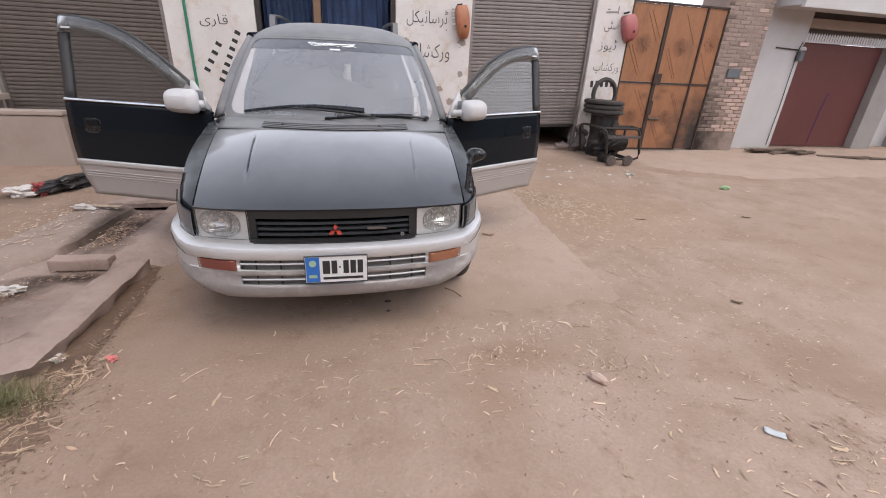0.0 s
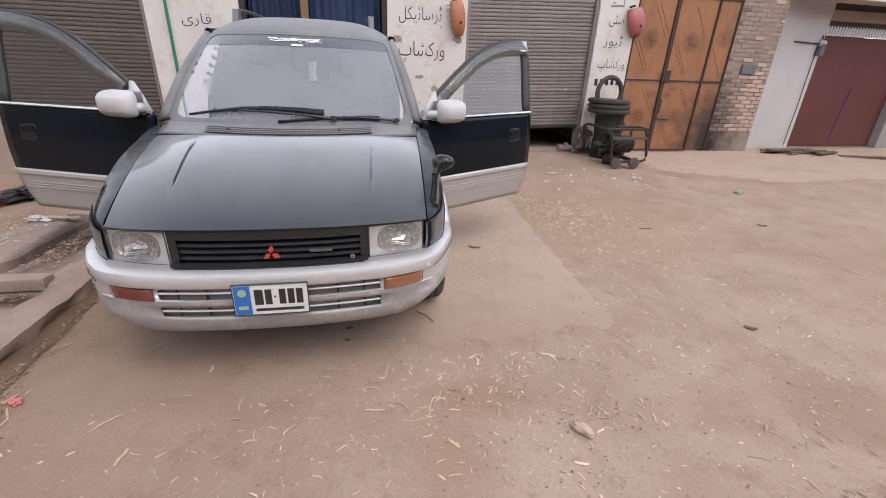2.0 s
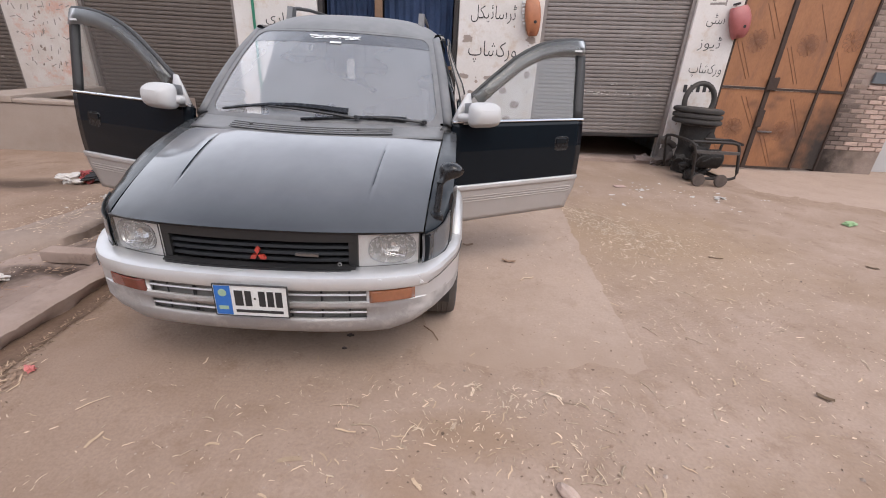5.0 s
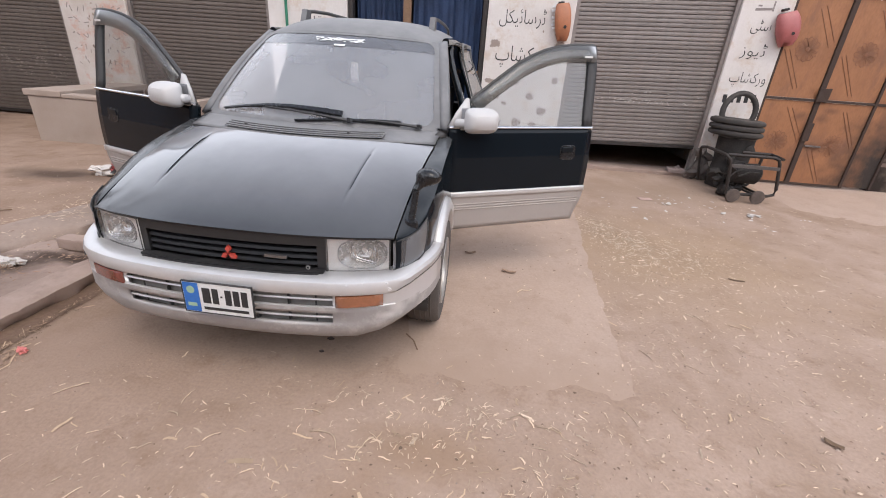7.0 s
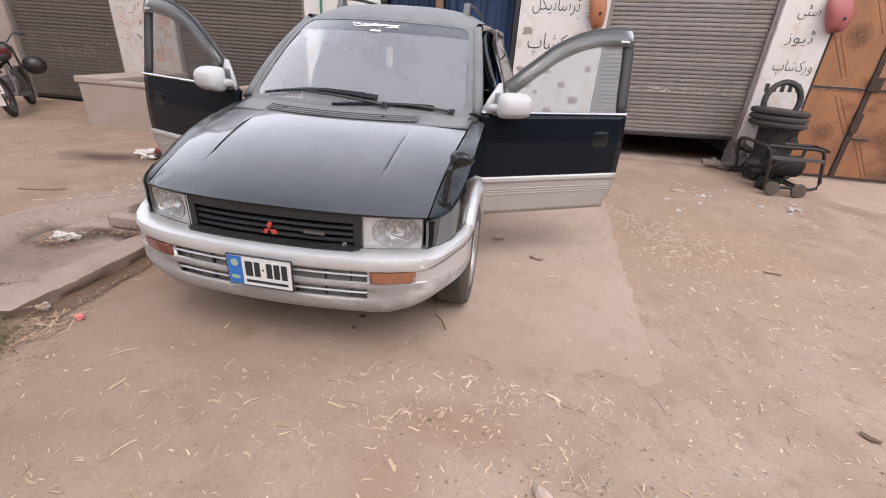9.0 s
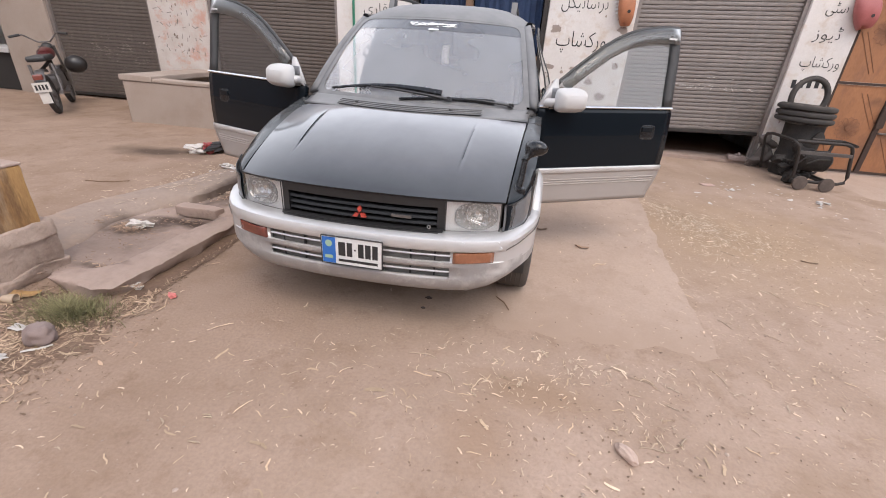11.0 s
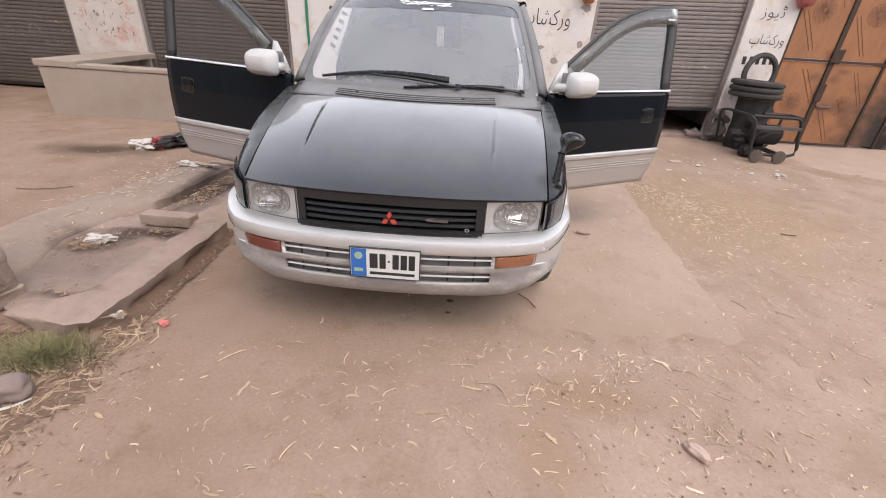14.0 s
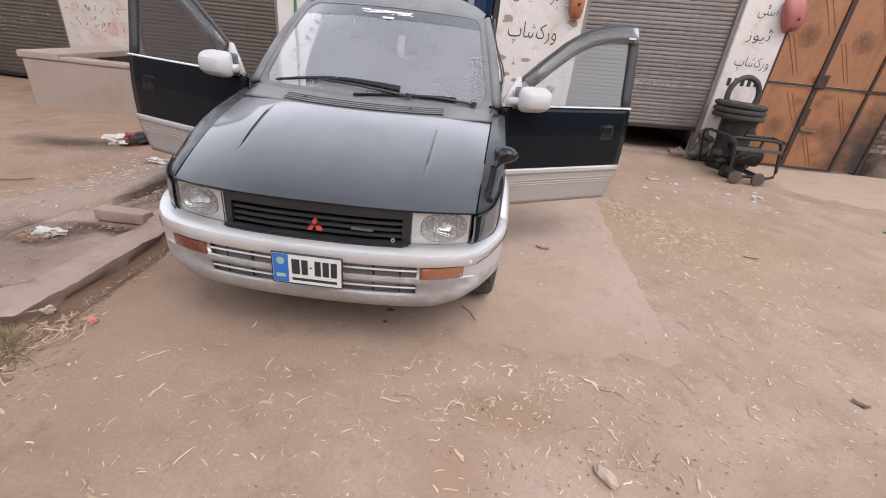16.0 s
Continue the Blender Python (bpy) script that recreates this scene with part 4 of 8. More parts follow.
hpart("wall", 8.36, 9.40, 0, 0.35, -0.1, 4.2, "white_wall")
hpart("jamb", 11.78, 12.35, 0, 0.35, -0.1, 4.2, "shaded_white_wall", label="house jamb painted grey as if in the canopy's shadow")
hpart("wall", 9.401, 11.779, 0.0, 0.35, 2.74, 4.2, "white_wall")
hpart("wall", 13.2, 16.5, 0, 0.35, -0.1, 4.2, "shaded_white_wall")
hpart("wall", 12.351, 13.199, 0.3, 0.42, -0.1, 4.2, "white_wall")
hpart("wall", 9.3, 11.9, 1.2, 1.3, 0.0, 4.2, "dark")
# added dark panel stands in for the shaded band above the door
hpart("transom", 9.402, 11.778, 0.20, 0.26, 2.19, 2.74, "shutter_brown", 0.004, "dark brown panel painted as the shade above the garage door")
hpart("canopy", 8.30, 16.5, -0.62, -0.002, 2.70, 2.86, "white_wall", 0.015)
hpart("fascia", 8.30, 16.5, -0.70, -0.621, 2.66, 3.45, "white_wall", 0.012)
hpart("roof", 8.30, 16.6, -0.70, 6.0, 4.201, 4.4, "white_wall")
gd = hpart("garage_door", 9.42, 11.76, 0.16, 0.20, 0.03, 2.16, "maroon", 0.006, "plain maroon painted steel garage door")
hpart("beam", 9.402, 11.778, 0.05, 0.33, 2.42, 2.60, "render")
hpart("door_frame", 9.402, 9.46, 0.05, 0.14, 0.02, 2.42, "white_wall")
hpart("valance", 9.44, 11.76, 0.10, 0.12, 2.17, 2.19, "white_print")
bm = B()
for i in range(33):
    x = 9.46 + i * 0.07
    plate(bm, [(x - 8.36, 2.16), (x - 8.36 + 0.045, 2.16), (x - 8.36 + 0.045, 2.30), (x - 8.36 + 0.022, 2.34), (x - 8.36, 2.30)], 0.105, 0.118)
part("valance_fringe", bm, "white_print", house, "white cut-out fringe above the garage door")
bm = B()
tube(bm, [(10.62 - 8.36, 0.155, 0.10), (10.66 - 8.36, 0.155, 0.8), (10.72 - 8.36, 0.155, 1.2)], 0.014, 6)
part("stripe", bm, "violet", gd, "thin violet streak")
bars([(10.35 + 0.22 * i, 2.83 - 0.10 * 0 + 0.03 * math.sin(i * 1.7), 0.16, 0.05, 12 * math.sin(i * 1.3)) for i in range(9)], house, wy=-0.70)
for ob in house.children:
    if ob.name.startswith("bar"):
        ob.matrix_basis = Matrix.Translation((-8.36, 0, 0)) @ ob.matrix_basis
meter = empty("meter_box", (9.33, GY - 0.03, 1.95), "grey electric meter with wires on the white wall", "meter")
bm = B()
box(bm, -0.055, 0.055, -0.07, 0.03, -0.16, 0.02, 0.012)
part("case", bm, "grey_plate", meter)
bm = B()
lathe(bm, [(0, -0.02), (0.045, -0.02), (0.055, 0.0), (0.045, 0.03), (0.02, 0.05), (0, 0.05)], 12, pose(0, -0.05, 0.06))
part("insulator", bm, "white_wall", meter)
bm = B()
tube(bm, [(-0.05, 0.0, 0.05), (-0.35, 0.005, 0.06), (-0.62, 0.01, 0.07)], 0.012, 6)
part("bracket", bm, "iron", meter)
bm = B()
tube(bm, [(0.0, -0.02, 0.12), (-0.04, -0.02, 0.2), (-0.07, -0.01, 0.05), (-0.06, 0.0, -0.4), (-0.04, 0.005, -1.1), (-0.06, 0.0, -1.5), (-0.05, 0.01, -1.88)], 0.007, 6)
part("cable", bm, "iron", meter)
boards = random.Random(5)
for i in range(11):
    bm = B()
    L = boards.uniform(0.35, 0.9)
    box(bm, -L / 2, L / 2, -0.05, 0.05, 0, 0.03, 0.005)
    ob = part("board", roughen(bm, 0.006, 7, 1), "old_board", None, "weathered scrap board lying before the white wall", category="board", group="scrap boards by the garage")
    bx, by = (8.62 + 0.13 * i, 7.74 - 0.035 * i) if i < 8 else (10.1 + 0.42 * (i - 8), 7.20 - 0.10 * (i - 8))
    ob.matrix_world = pose(bx, by + boards.uniform(-0.05, 0.05), 0.018 + (0.028 * (i % 3) if i < 8 else 0.0), boards.uniform(-3, 3), boards.uniform(-3, 3), boards.uniform(-30, 20))

# ---- motorcycle fuel tanks hung on the wall ----
def fuel_tank(place, mat, label, lean, cap="iron", wide=0.115, tall=0.48):
    t = empty("fuel_tank", place, label, "fuel tank", "motorcycle tanks hung on the wall")
    bm = B()
    n = 16
    rows = []
    for i in range(13):
        v = i / 12
        zz = (0.5 - v) * tall
        w = wide * (math.sin(math.pi * min(0.97, 0.10 + v * 0.85)) ** 0.3) * (1 - 0.12 * v) + 0.004
        d = 0.085 * (math.sin(math.pi * min(0.97, 0.08 + v * 0.86)) ** 0.3) + 0.004
        rows.append([(w * math.copysign(abs(math.cos(a)) ** 0.7, math.cos(a)), -d + d * math.copysign(abs(math.sin(a)) ** 0.7, math.sin(a)), zz) for a in (2 * math.pi * j / n for j in range(n))])
    vs = grid(bm, rows, True)
    bm.faces.new(vs[0]), bm.faces.new(vs[-1])
    for v_ in bm.verts:
        fold = max(0.0, 1 - abs(v_.co.x + 0.25 * wide) / 0.035)
        v_.co.z += 0.055 * fold * smooth_step(-v_.co.z, 0.25 * tall, 0.5 * tall)
        v_.co.y += 0.018 * fold
    part("body", bm, mat, t, smooth=50)
    bm = B()
    lathe(bm, [(0, 0.012), (0.020, 0.012), (0.024, 0.0)], 14, pose(0.02, -0.165, -0.06, 90))
    part("cap", bm, cap, t)
    bm = B()
    box(bm, -0.06, 0.02, -0.08, -0.02, 0.235, 0.265, 0.008)
    part("bracket", bm, "grime", t)
    t.matrix_world = pose(*place, 0, lean, 0)
    return t


fuel_tank((5.02, WY - 0.005, 2.13), "tank_pink", "faded pink-red motorcycle fuel tank hung on the pier", -17, wide=0.145, tall=0.42)
t2 = fuel_tank((2.02, WY - 0.005, 2.04), "tank_orange", "rusty orange motorcycle fuel tank hung on the pier", -8)
bm = B()
for i in range(7):
    box(bm, -0.135 - 0.012 * (i % 2), -0.085, -0.05, -0.015, 0.20 - i * 0.045, 0.225 - i * 0.045, 0.004)
part("strap", bm, "white_print", t2, "black and white strap")

# ---- the tyre stand and its cart ----
cart = empty("tyre_cart", (4.55, 6.80, 0), "black tube-frame handcart with small wheels", "cart")
for name, r, pts in (("hoop", 0.019, ((-0.17, 0.80, 0.04), (-0.30, 0.70, 0.48), (-0.33, 0.62, 0.55), (-0.37, 0.40, 0.585), (-0.41, -0.10, 0.60), (-0.39, -0.19, 0.59), (-0.34, -0.21, 0.54), (-0.31, -0.21, 0.45), (-0.26, -0.20, 0.14))),
                     ("side_frame", 0.021, ((-0.37, -0.18, 0.595), (0.18, -0.20, 0.60), (0.245, -0.20, 0.58), (0.275, -0.20, 0.52), (0.345, -0.20, 0.20), (0.335, -0.20, 0.13), (0.26, -0.20, 0.105), (-0.26, -0.20, 0.105))),
                     ("side_frame", 0.019, ((0.02, 0.22, 0.575), (0.40, 0.22, 0.575), (0.30, -0.20, 0.585))),
                     ("rear_post", 0.019, ((0.30, 0.22, 0.57), (0.26, 0.22, 0.22), (0.20, 0.20, 0.14), (0.02, 0.18, 0.12)))):
    bm = B()
    tube(bm, pts, r, 8)
    part(name, bm, "iron", cart, smooth=50)
bm = B()
box(bm, -0.31, 0.285, -0.225, -0.195, 0.445, 0.487, 0.005)
part("flat_rail", bm, "worn_iron", cart, "worn flat iron rail")
for x in (0.10, 0.20):
    bm = B()
    tube(bm, [(x, -0.20, 0.11), (x - 0.06, 0.18, 0.12)], 0.016, 8)
    part("crossbar", bm, "iron", cart)
for x in (-0.19, 0.12):
    bm = B()
    m = pose(x, -0.25, 0.090, 90, 0, 0) @ Matrix.Diagonal((0.85, 0.85, 0.85, 1))
    lathe(bm, [(0.0, -0.012), (0.035, -0.024), (0.045, -0.012), (0.07, -0.012), (0.078, -0.026), (0.098, -0.022), (0.105, 0.0), (0.098, 0.022), (0.078, 0.026), (0.0, 0.02)], 20, m)
    part("wheel", bm, "dusty_rubber", cart, "small dusty wheel", smooth=40)
bm = B()
lathe(bm, [(0.0, -0.20), (0.09, -0.19), (0.13, -0.15), (0.135, 0.15), (0.09, 0.19), (0.0, 0.20)], 20, pose(0.02, 0.04, 0.33, 0, 90, 0))
part("belly_tank", roughen(bm, 0.01, 9), "grime", cart, "oily black tank slung in the frame", smooth=40)
junk = random.Random(21)
for k in range(26):
    bm = B()
    bmesh.ops.create_icosphere(bm, subdivisions=2, radius=junk.uniform(0.035, 0.085), matrix=Matrix.LocRotScale((junk.uniform(-0.26, 0.16), junk.uniform(-0.06, 0.50), 0.08 + 0.36 * junk.random() ** 1.4), Euler((junk.random() * 3, 0, junk.random() * 3)), (1, 1, junk.uniform(0.4, 1.3))))
    part("scrap_lump", roughen(bm, 0.035, 14, 0, k), "grime", cart, smooth=30)
for k in range(6):
    bm = B()
    a = junk.random() * 6.28
    c = Vector((junk.uniform(-0.2, 0.15), junk.uniform(-0.15, 0.2), junk.uniform(0.12, 0.4)))
    d = Vector((math.cos(a), 0.4 * math.sin(a), 0.5 * math.sin(a * 3))) * 0.13
    tube(bm, [c - d, c + Vector((0, 0, 0.03)), c + d], 0.011, 6)
    part("scrap_rod", bm, "iron", cart, smooth=50)

drum = empty("oil_drum", (4.68, 7.46, 0.0), "dented sooty black drum standing against the pier", "drum")
bm = B()
lathe(bm, [(0.0, 0.0), (0.235, 0.0), (0.24, 0.02), (0.232, 0.2), (0.238, 0.24), (0.228, 0.30), (0.224, 0.45), (0.236, 0.49), (0.23, 0.53), (0.238, 0.72), (0.225, 0.725), (0.20, 0.70), (0.0, 0.70)], 28)
part("body", roughen(bm, 0.028, 6), "grime", drum, smooth=35)
bm = B()
ring(bm, 0.236, 0.012, pose(0, 0, 0.722), 28, 6)
part("rim", bm, "worn_iron", drum, smooth=50)
# near-black lump on the drum, painted as the shade inside a hole
bm = B()
bmesh.ops.create_icosphere(bm, subdivisions=2, radius=0.10, matrix=Matrix.LocRotScale((0.10, -0.215, 0.56), Euler((0, 0, 0.4)), (1.0, 0.25, 0.85)))
part("opening", roughen(bm, 0.02, 10), "dark", drum, "near-black lump painted as the shade of a jagged hole in the drum", smooth=40)


def bike_tyre(place, m, big, small, label):
    bm = B()
    ring(bm, big, small, None, 32, 8)
    ring(bm, big + small * 0.75, small * 0.45, None, 32, 6, flat=1.6)
    ob = part("tyre", bm, "rubber", None, label, smooth=50, category="tyre", group="worn tyres stacked on the cart")
    ob.matrix_world = Matrix.Translation(place) @ m
    return ob


for i in range(3):
    bike_tyre((4.625 - 0.008 * i, 7.46, 0.77 + 0.078 * i), pose(0, 0, 0, 2 * i - 2, 2, 40 * i), 0.296, 0.041, "worn black motorcycle tyre lying in a stack")
bike_tyre((4.585, 7.46, 1.055), pose(0, 0, 0, 86, 0, 10), 0.240, 0.034, "worn black motorcycle tyre standing upright in a stack of tyres")
bm = B()
box(bm, -0.15, 0.15, -0.08, 0.08, 0.0, 0.07, 0.02)
ob = part("stone_block", roughen(bm, 0.02, 6, 2), "stone", None, "grey stone lying by the raised shutter", smooth=40, category="stone")
ob.matrix_world = pose(4.16, 7.90, 0.05, 0, 3, -4)
bm = B()
for k in range(16):
    bmesh.ops.create_icosphere(bm, subdivisions=2, radius=junk.uniform(0.06, 0.11), matrix=Matrix.LocRotScale((4.44 + junk.uniform(-0.09, 0.10), 7.82 + junk.uniform(-0.06, 0.02), 0.02 + 0.42 * junk.random() ** 1.5), Euler((junk.random() * 3, 0, junk.random() * 3)), (0.9, 0.7, 1.2)))
part("rubble_heap", roughen(bm, 0.04, 9), "old_render", None, "crumbling grey render heaped at the foot of the pier", smooth=35, category="rubble", kind="stuff")

# ---- the water trough ----
trough = empty("water_trough", (-4.98, 6.25, 0.10), "rendered concrete water trough built against the shop front", "trough")
for name, args in (("front_wall", (0.0, 1.88, 0.0, 0.16, -0.08, 0.58)), ("side_wall", (0.0, 0.22, 0.1605, 1.59, -0.08, 0.58)), ("side_wall", (1.70, 1.88, 0.1605, 1.59, -0.08, 0.575)), ("floor", (0.2205, 1.6995, 0.1605, 1.59, -0.05, 0.10))):
    bm = B()
    box(bm, *args, 0.018)
    part(name, roughen(bm, 0.006, 3), "render" if name != "floor" else "wet", trough)
bm = B()
box(bm, -0.03, 0.50, -0.02, 1.585, 0.585, 0.665, 0.012)
part("cap_slab", roughen(bm, 0.006, 3), "render", trough, "loose cement cap slab")

bm = B()
box(bm, 0.505, 1.90, -0.018, 0.185, 0.584, 0.632, 0.012)
part("coping", roughen(bm, 0.005, 3, 2), "render", trough, "worn cement coping along the front wall")

# ---- the car: lengths along it are given from the street end, y backwards ----
CAR = (0.012, 0.115)
car = empty("minivan", (CAR[0], CAR[1] + 4.2, 0), "dark green minivan with silver lower body and both front doors open", "car")


car.matrix_world = Matrix.Translation((0.012, 2.385, 0)) @ pose(0, 0, 0, 0, 0, -0.9) @ Matrix.Translation((0, 1.93, 0))


SET = 0.0


def cpart(name, bm, mat, label="", smooth=None, solid=0.0, parent=None):
    bmesh.ops.translate(bm, verts=bm.verts, vec=(SET, -4.2, 0))
    return part(name, bm, mat, parent or car, label, smooth, solid)


def u_range(n):
    return [-1 + 2 * i / n for i in range(n + 1)]


def nose_y(x):
    return 2.262 + 0.113 * (abs(x) / 0.70) ** 2.5


def hood_back(x):
    return 2.97 + 0.24 * (x / 0.75) ** 2


def hood_rise(v):
    return 0.52 * (1 - (1 - v) ** 2.2) + 0.48 * v


def hood_point(u, v):
    x = u * (0.70 + 0.05 * v)
    y = nose_y(x) + (hood_back(x) - nose_y(x)) * v
    lo = 0.782 - 0.008 * (x / 0.7) ** 2
    hi = 1.055 - 0.030 * abs(x / 0.75) ** 3
    z = lo + (hi - lo) * hood_rise(v) - 0.006 * abs(u) ** 4
    fade = smooth_step(v, 0.22, 0.40) * (1 - smooth_step(v, 0.78, 0.90))
    z -= (0.0052 if u < 0 else 0.0030) * fade * max(0.0, 1 - abs(abs(u) - (0.648 if u < 0 else 0.622)) / 0.008)
    return Vector((x, y, z))


bm = B()
us = sorted(set(u_range(40) + [s * k for s, c in ((-1, 0.648), (1, 0.622)) for k in (c - 0.03, c - 0.008, c, c + 0.008, c + 0.03)]))
rows = [[hood_point(u, 0) + Vector((0, 0.010, -0.012)) for u in us], [hood_point(u, 0) + Vector((0, 0.001, -0.008)) for u in us], [hood_point(u, 0) + Vector((0, 0.000, -0.003)) for u in us]]
rows += [[hood_point(u, v) for u in us] for v in [i / 26 for i in range(27)]]
rows.append([hood_point(u, 1) + Vector((0, 0.004, -0.02)) for u in us])
grid(bm, rows)
cpart("bonnet", bm, "paint", "glossy dark green bonnet with two creases, dust and painted-in sky sheen", smooth=40)

# cowl with its air vents
def screen_base(x):
    return 3.19 + 0.24 * (x / 0.77) ** 2


bm = B()
us = u_range(30)
rows = []
for v in [i / 6 for i in range(7)]:
    rows.append([((0.755 + 0.01 * v) * u, (hood_back(0.75 * u) + 0.006) * (1 - v) + screen_base(0.76 * u) * v, (1.050 - 0.02 * u ** 4) * (1 - v) + (1.098 - 0.02 * u * u) * v) for u in us])
grid(bm, rows)
cpart("cowl", bm, "dusty_paint", "dusty dark cowl panel under the windscreen", smooth=40, solid=0.01)
bm = B()
rows = []
for v in (0.0, 0.5, 1.0):
    rows.append([(-0.46 + 0.93 * i / 20, hood_back(-0.46 + 0.93 * i / 20) + 0.03 + 0.085 * v, 1.062 + 0.018 * v) for i in range(21)])
grid(bm, rows)
vent = cpart("air_vent", bm, "dusty_paint", "dark slotted air vent", solid=-0.003)
for k in range(3):
    bm = B()
    tube(bm, [(-0.455 + 0.92 * i / 20, hood_back(-0.455 + 0.92 * i / 20) + 0.045 + 0.028 * k, 1.0675 + 0.006 * k) for i in range(21)], 0.0055, 6)
    cpart("vent_slot", bm, "trim", parent=vent)
for x in (-0.33, 0.28):
    bm = B()
    lathe(bm, [(0.0, 0.012), (0.009, 0.010), (0.011, 0.0)], 10, Matrix.Translation((x, hood_back(x) + 0.075, 1.075)))
    cpart("washer_jet", bm, "trim", parent=vent)


# windscreen
def screen_point(u, v):
    base = Vector((0.735 * u, screen_base(0.735 * u) + 0.005, 1.102 - 0.014 * u * u))
    head = Vector((0.618 * u, 3.93 + 0.17 * u * u, 1.598 - 0.016 * u * u))
    p = base.lerp(head, v)
    return p + Vector((0.012 * u, -0.62, 0.78)) * 0.028 * math.sin(math.pi * v)


bm = B()
grid(bm, [[screen_point(u, v) for u in u_range(26)] for v in [i / 14 for i in range(15)]])
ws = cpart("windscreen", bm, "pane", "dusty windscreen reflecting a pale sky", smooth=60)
ws.visible_shadow = False
bm = B()
off = Vector((0, -0.62, 0.78)) * 0.003
grid(bm, [[screen_point(u, v) + off for u in u_range(26)] for v in [0.83 + 0.155 * i / 4 for i in range(5)]])
cpart("sun_strip", bm, "strip", "dark tinted sun strip", smooth=60, parent=ws)
bm = B()
off = Vector((0, -0.62, 0.78)) * 0.006
for u0, u1, v0, v1 in ((-1.0, 1.0, -0.03, 0.012), (-1.0, 1.0, 0.985, 1.012), (-1.03, -0.978, 0.0, 1.0), (0.978, 1.03, 0.0, 1.0)):
    grid(bm, [[screen_point(u0 + (u1 - u0) * i / 20, v0 + (v1 - v0) * j / 8) + off for i in range(21)] for j in range(9)])
for su in (-1, 1):
    for v0, sv in ((0.012, 1), (0.985, -1)):
        fan = [(su * 0.978, v0), (su * 0.978, v0 + sv * 0.11)] + [(su * (0.978 - 0.10 * (1 - math.cos(a))), v0 + sv * 0.11 * (1 - math.sin(a))) for a in [math.pi / 2 * q / 6 for q in range(1, 7)]]
        bm.faces.new([bm.verts.new(screen_point(a, b) + off) for a, b in fan])
cpart("seal", bm, "dusty_paint", "dusty dark rubber windscreen seal", smooth=60, parent=ws)
sr = random.Random(8)
for k in range(46):
    du, dv = -0.165 + 0.33 * k / 45 + sr.uniform(-0.008, 0.008), sr.uniform(-0.022, 0.024)
    w, h, a = sr.uniform(0.014, 0.042), sr.uniform(0.008, 0.012), sr.choice((0.12, -0.10, 0.22, 0.30, 0.0))
    bm = B()
    p = []
    for q, r in ((-1, -1), (1, -1), (1, 1), (-1, 1)):
        du_, dv_ = q * w / 2 * math.cos(a) - r * h / 2 * math.sin(a), q * w / 2 * math.sin(a) + r * h / 2 * math.cos(a)
        p.append(screen_point((du + du_) / 0.62 - 0.03, 0.905 + (dv + dv_) / 0.85) + Vector((0, -0.62, 0.78)) * 0.008)
    bm.faces.new([bm.verts.new(q) for q in p])
    cpart("bar", bm, "white_print", "white sticker bar", parent=ws)
# added pale strip paints in a reflection seen on the windscreen
bm = B()
rows = [[(0.087 + 0.026 * q + 0.004 * math.sin(9 * v), 3.82 + 0.01 * q * q, 1.43 - 0.125 * v) for q in (-1, -0.5, 0, 0.5, 1)] for v in [i / 8 for i in range(9)]]
grid(bm, rows)
cpart("hanging_tag", bm, "cladding", "pale strip standing in for a reflection in the windscreen", smooth=60, solid=0.004, parent=ws)
bm = B()
p = [screen_point(uu, vv) + Vector((0, -0.62, 0.78)) * 0.008 for uu, vv in ((-0.06, 0.815), (0.06, 0.815), (0.06, 0.84), (-0.06, 0.84))]
bm.faces.new([bm.verts.new(q) for q in p])
cpart("sticker", bm, "white_print", "small white sticker", parent=ws)


# white patch painted as a slit of light at the rear window
bm = B()
bm.faces.new([bm.verts.new((-0.700 + 0.03 * c, 5.49 + 0.035 * c, 1.50 + 0.035 * e)) for c, e in ((-1, -1), (1, -1), (1, 1), (-1, 1))])
cpart("sticker", bm, "white_print", "small white patch standing in for a slit of light at the rear window", solid=0.002)


# roof, pillars and body sides
def roof_z(y):
    return 1.604 + 0.150 * (1 - math.exp(-max(0.0, y - 3.935) / 0.25)) - 0.06 * smooth_step(y, 5.2, 6.3)


bm = B()
rows = []
for j in range(22):
    v = (j / 21) ** 1.6
    row = []
    for u in [-1.12, -1.08, -1.03] + u_range(22) + [1.03, 1.08, 1.12]:
        uu = max(-1, min(1, u))
        over = abs(u) - abs(uu)
        y = (3.935 + 0.17 * u * u) * (1 - v) + 6.27 * v
        x = 0.618 * uu * (1 + 0.04 * min(1, v * 5)) + math.copysign(over * 0.45, u)
        crown = roof_z(3.935 + (y - 3.935 - 0.17 * u * u * (1 - v)))
        edge = 1.0 - 0.55 * abs(uu) ** 5
        row.append((x, y, 1.604 - 0.018 * uu * uu + (crown - 1.604) * edge - over * 0.35))
    rows.append(row)
grid(bm, rows)
cpart("roof", bm, "dusty_paint", "dusty dark roof panel", smooth=50, solid=0.02)
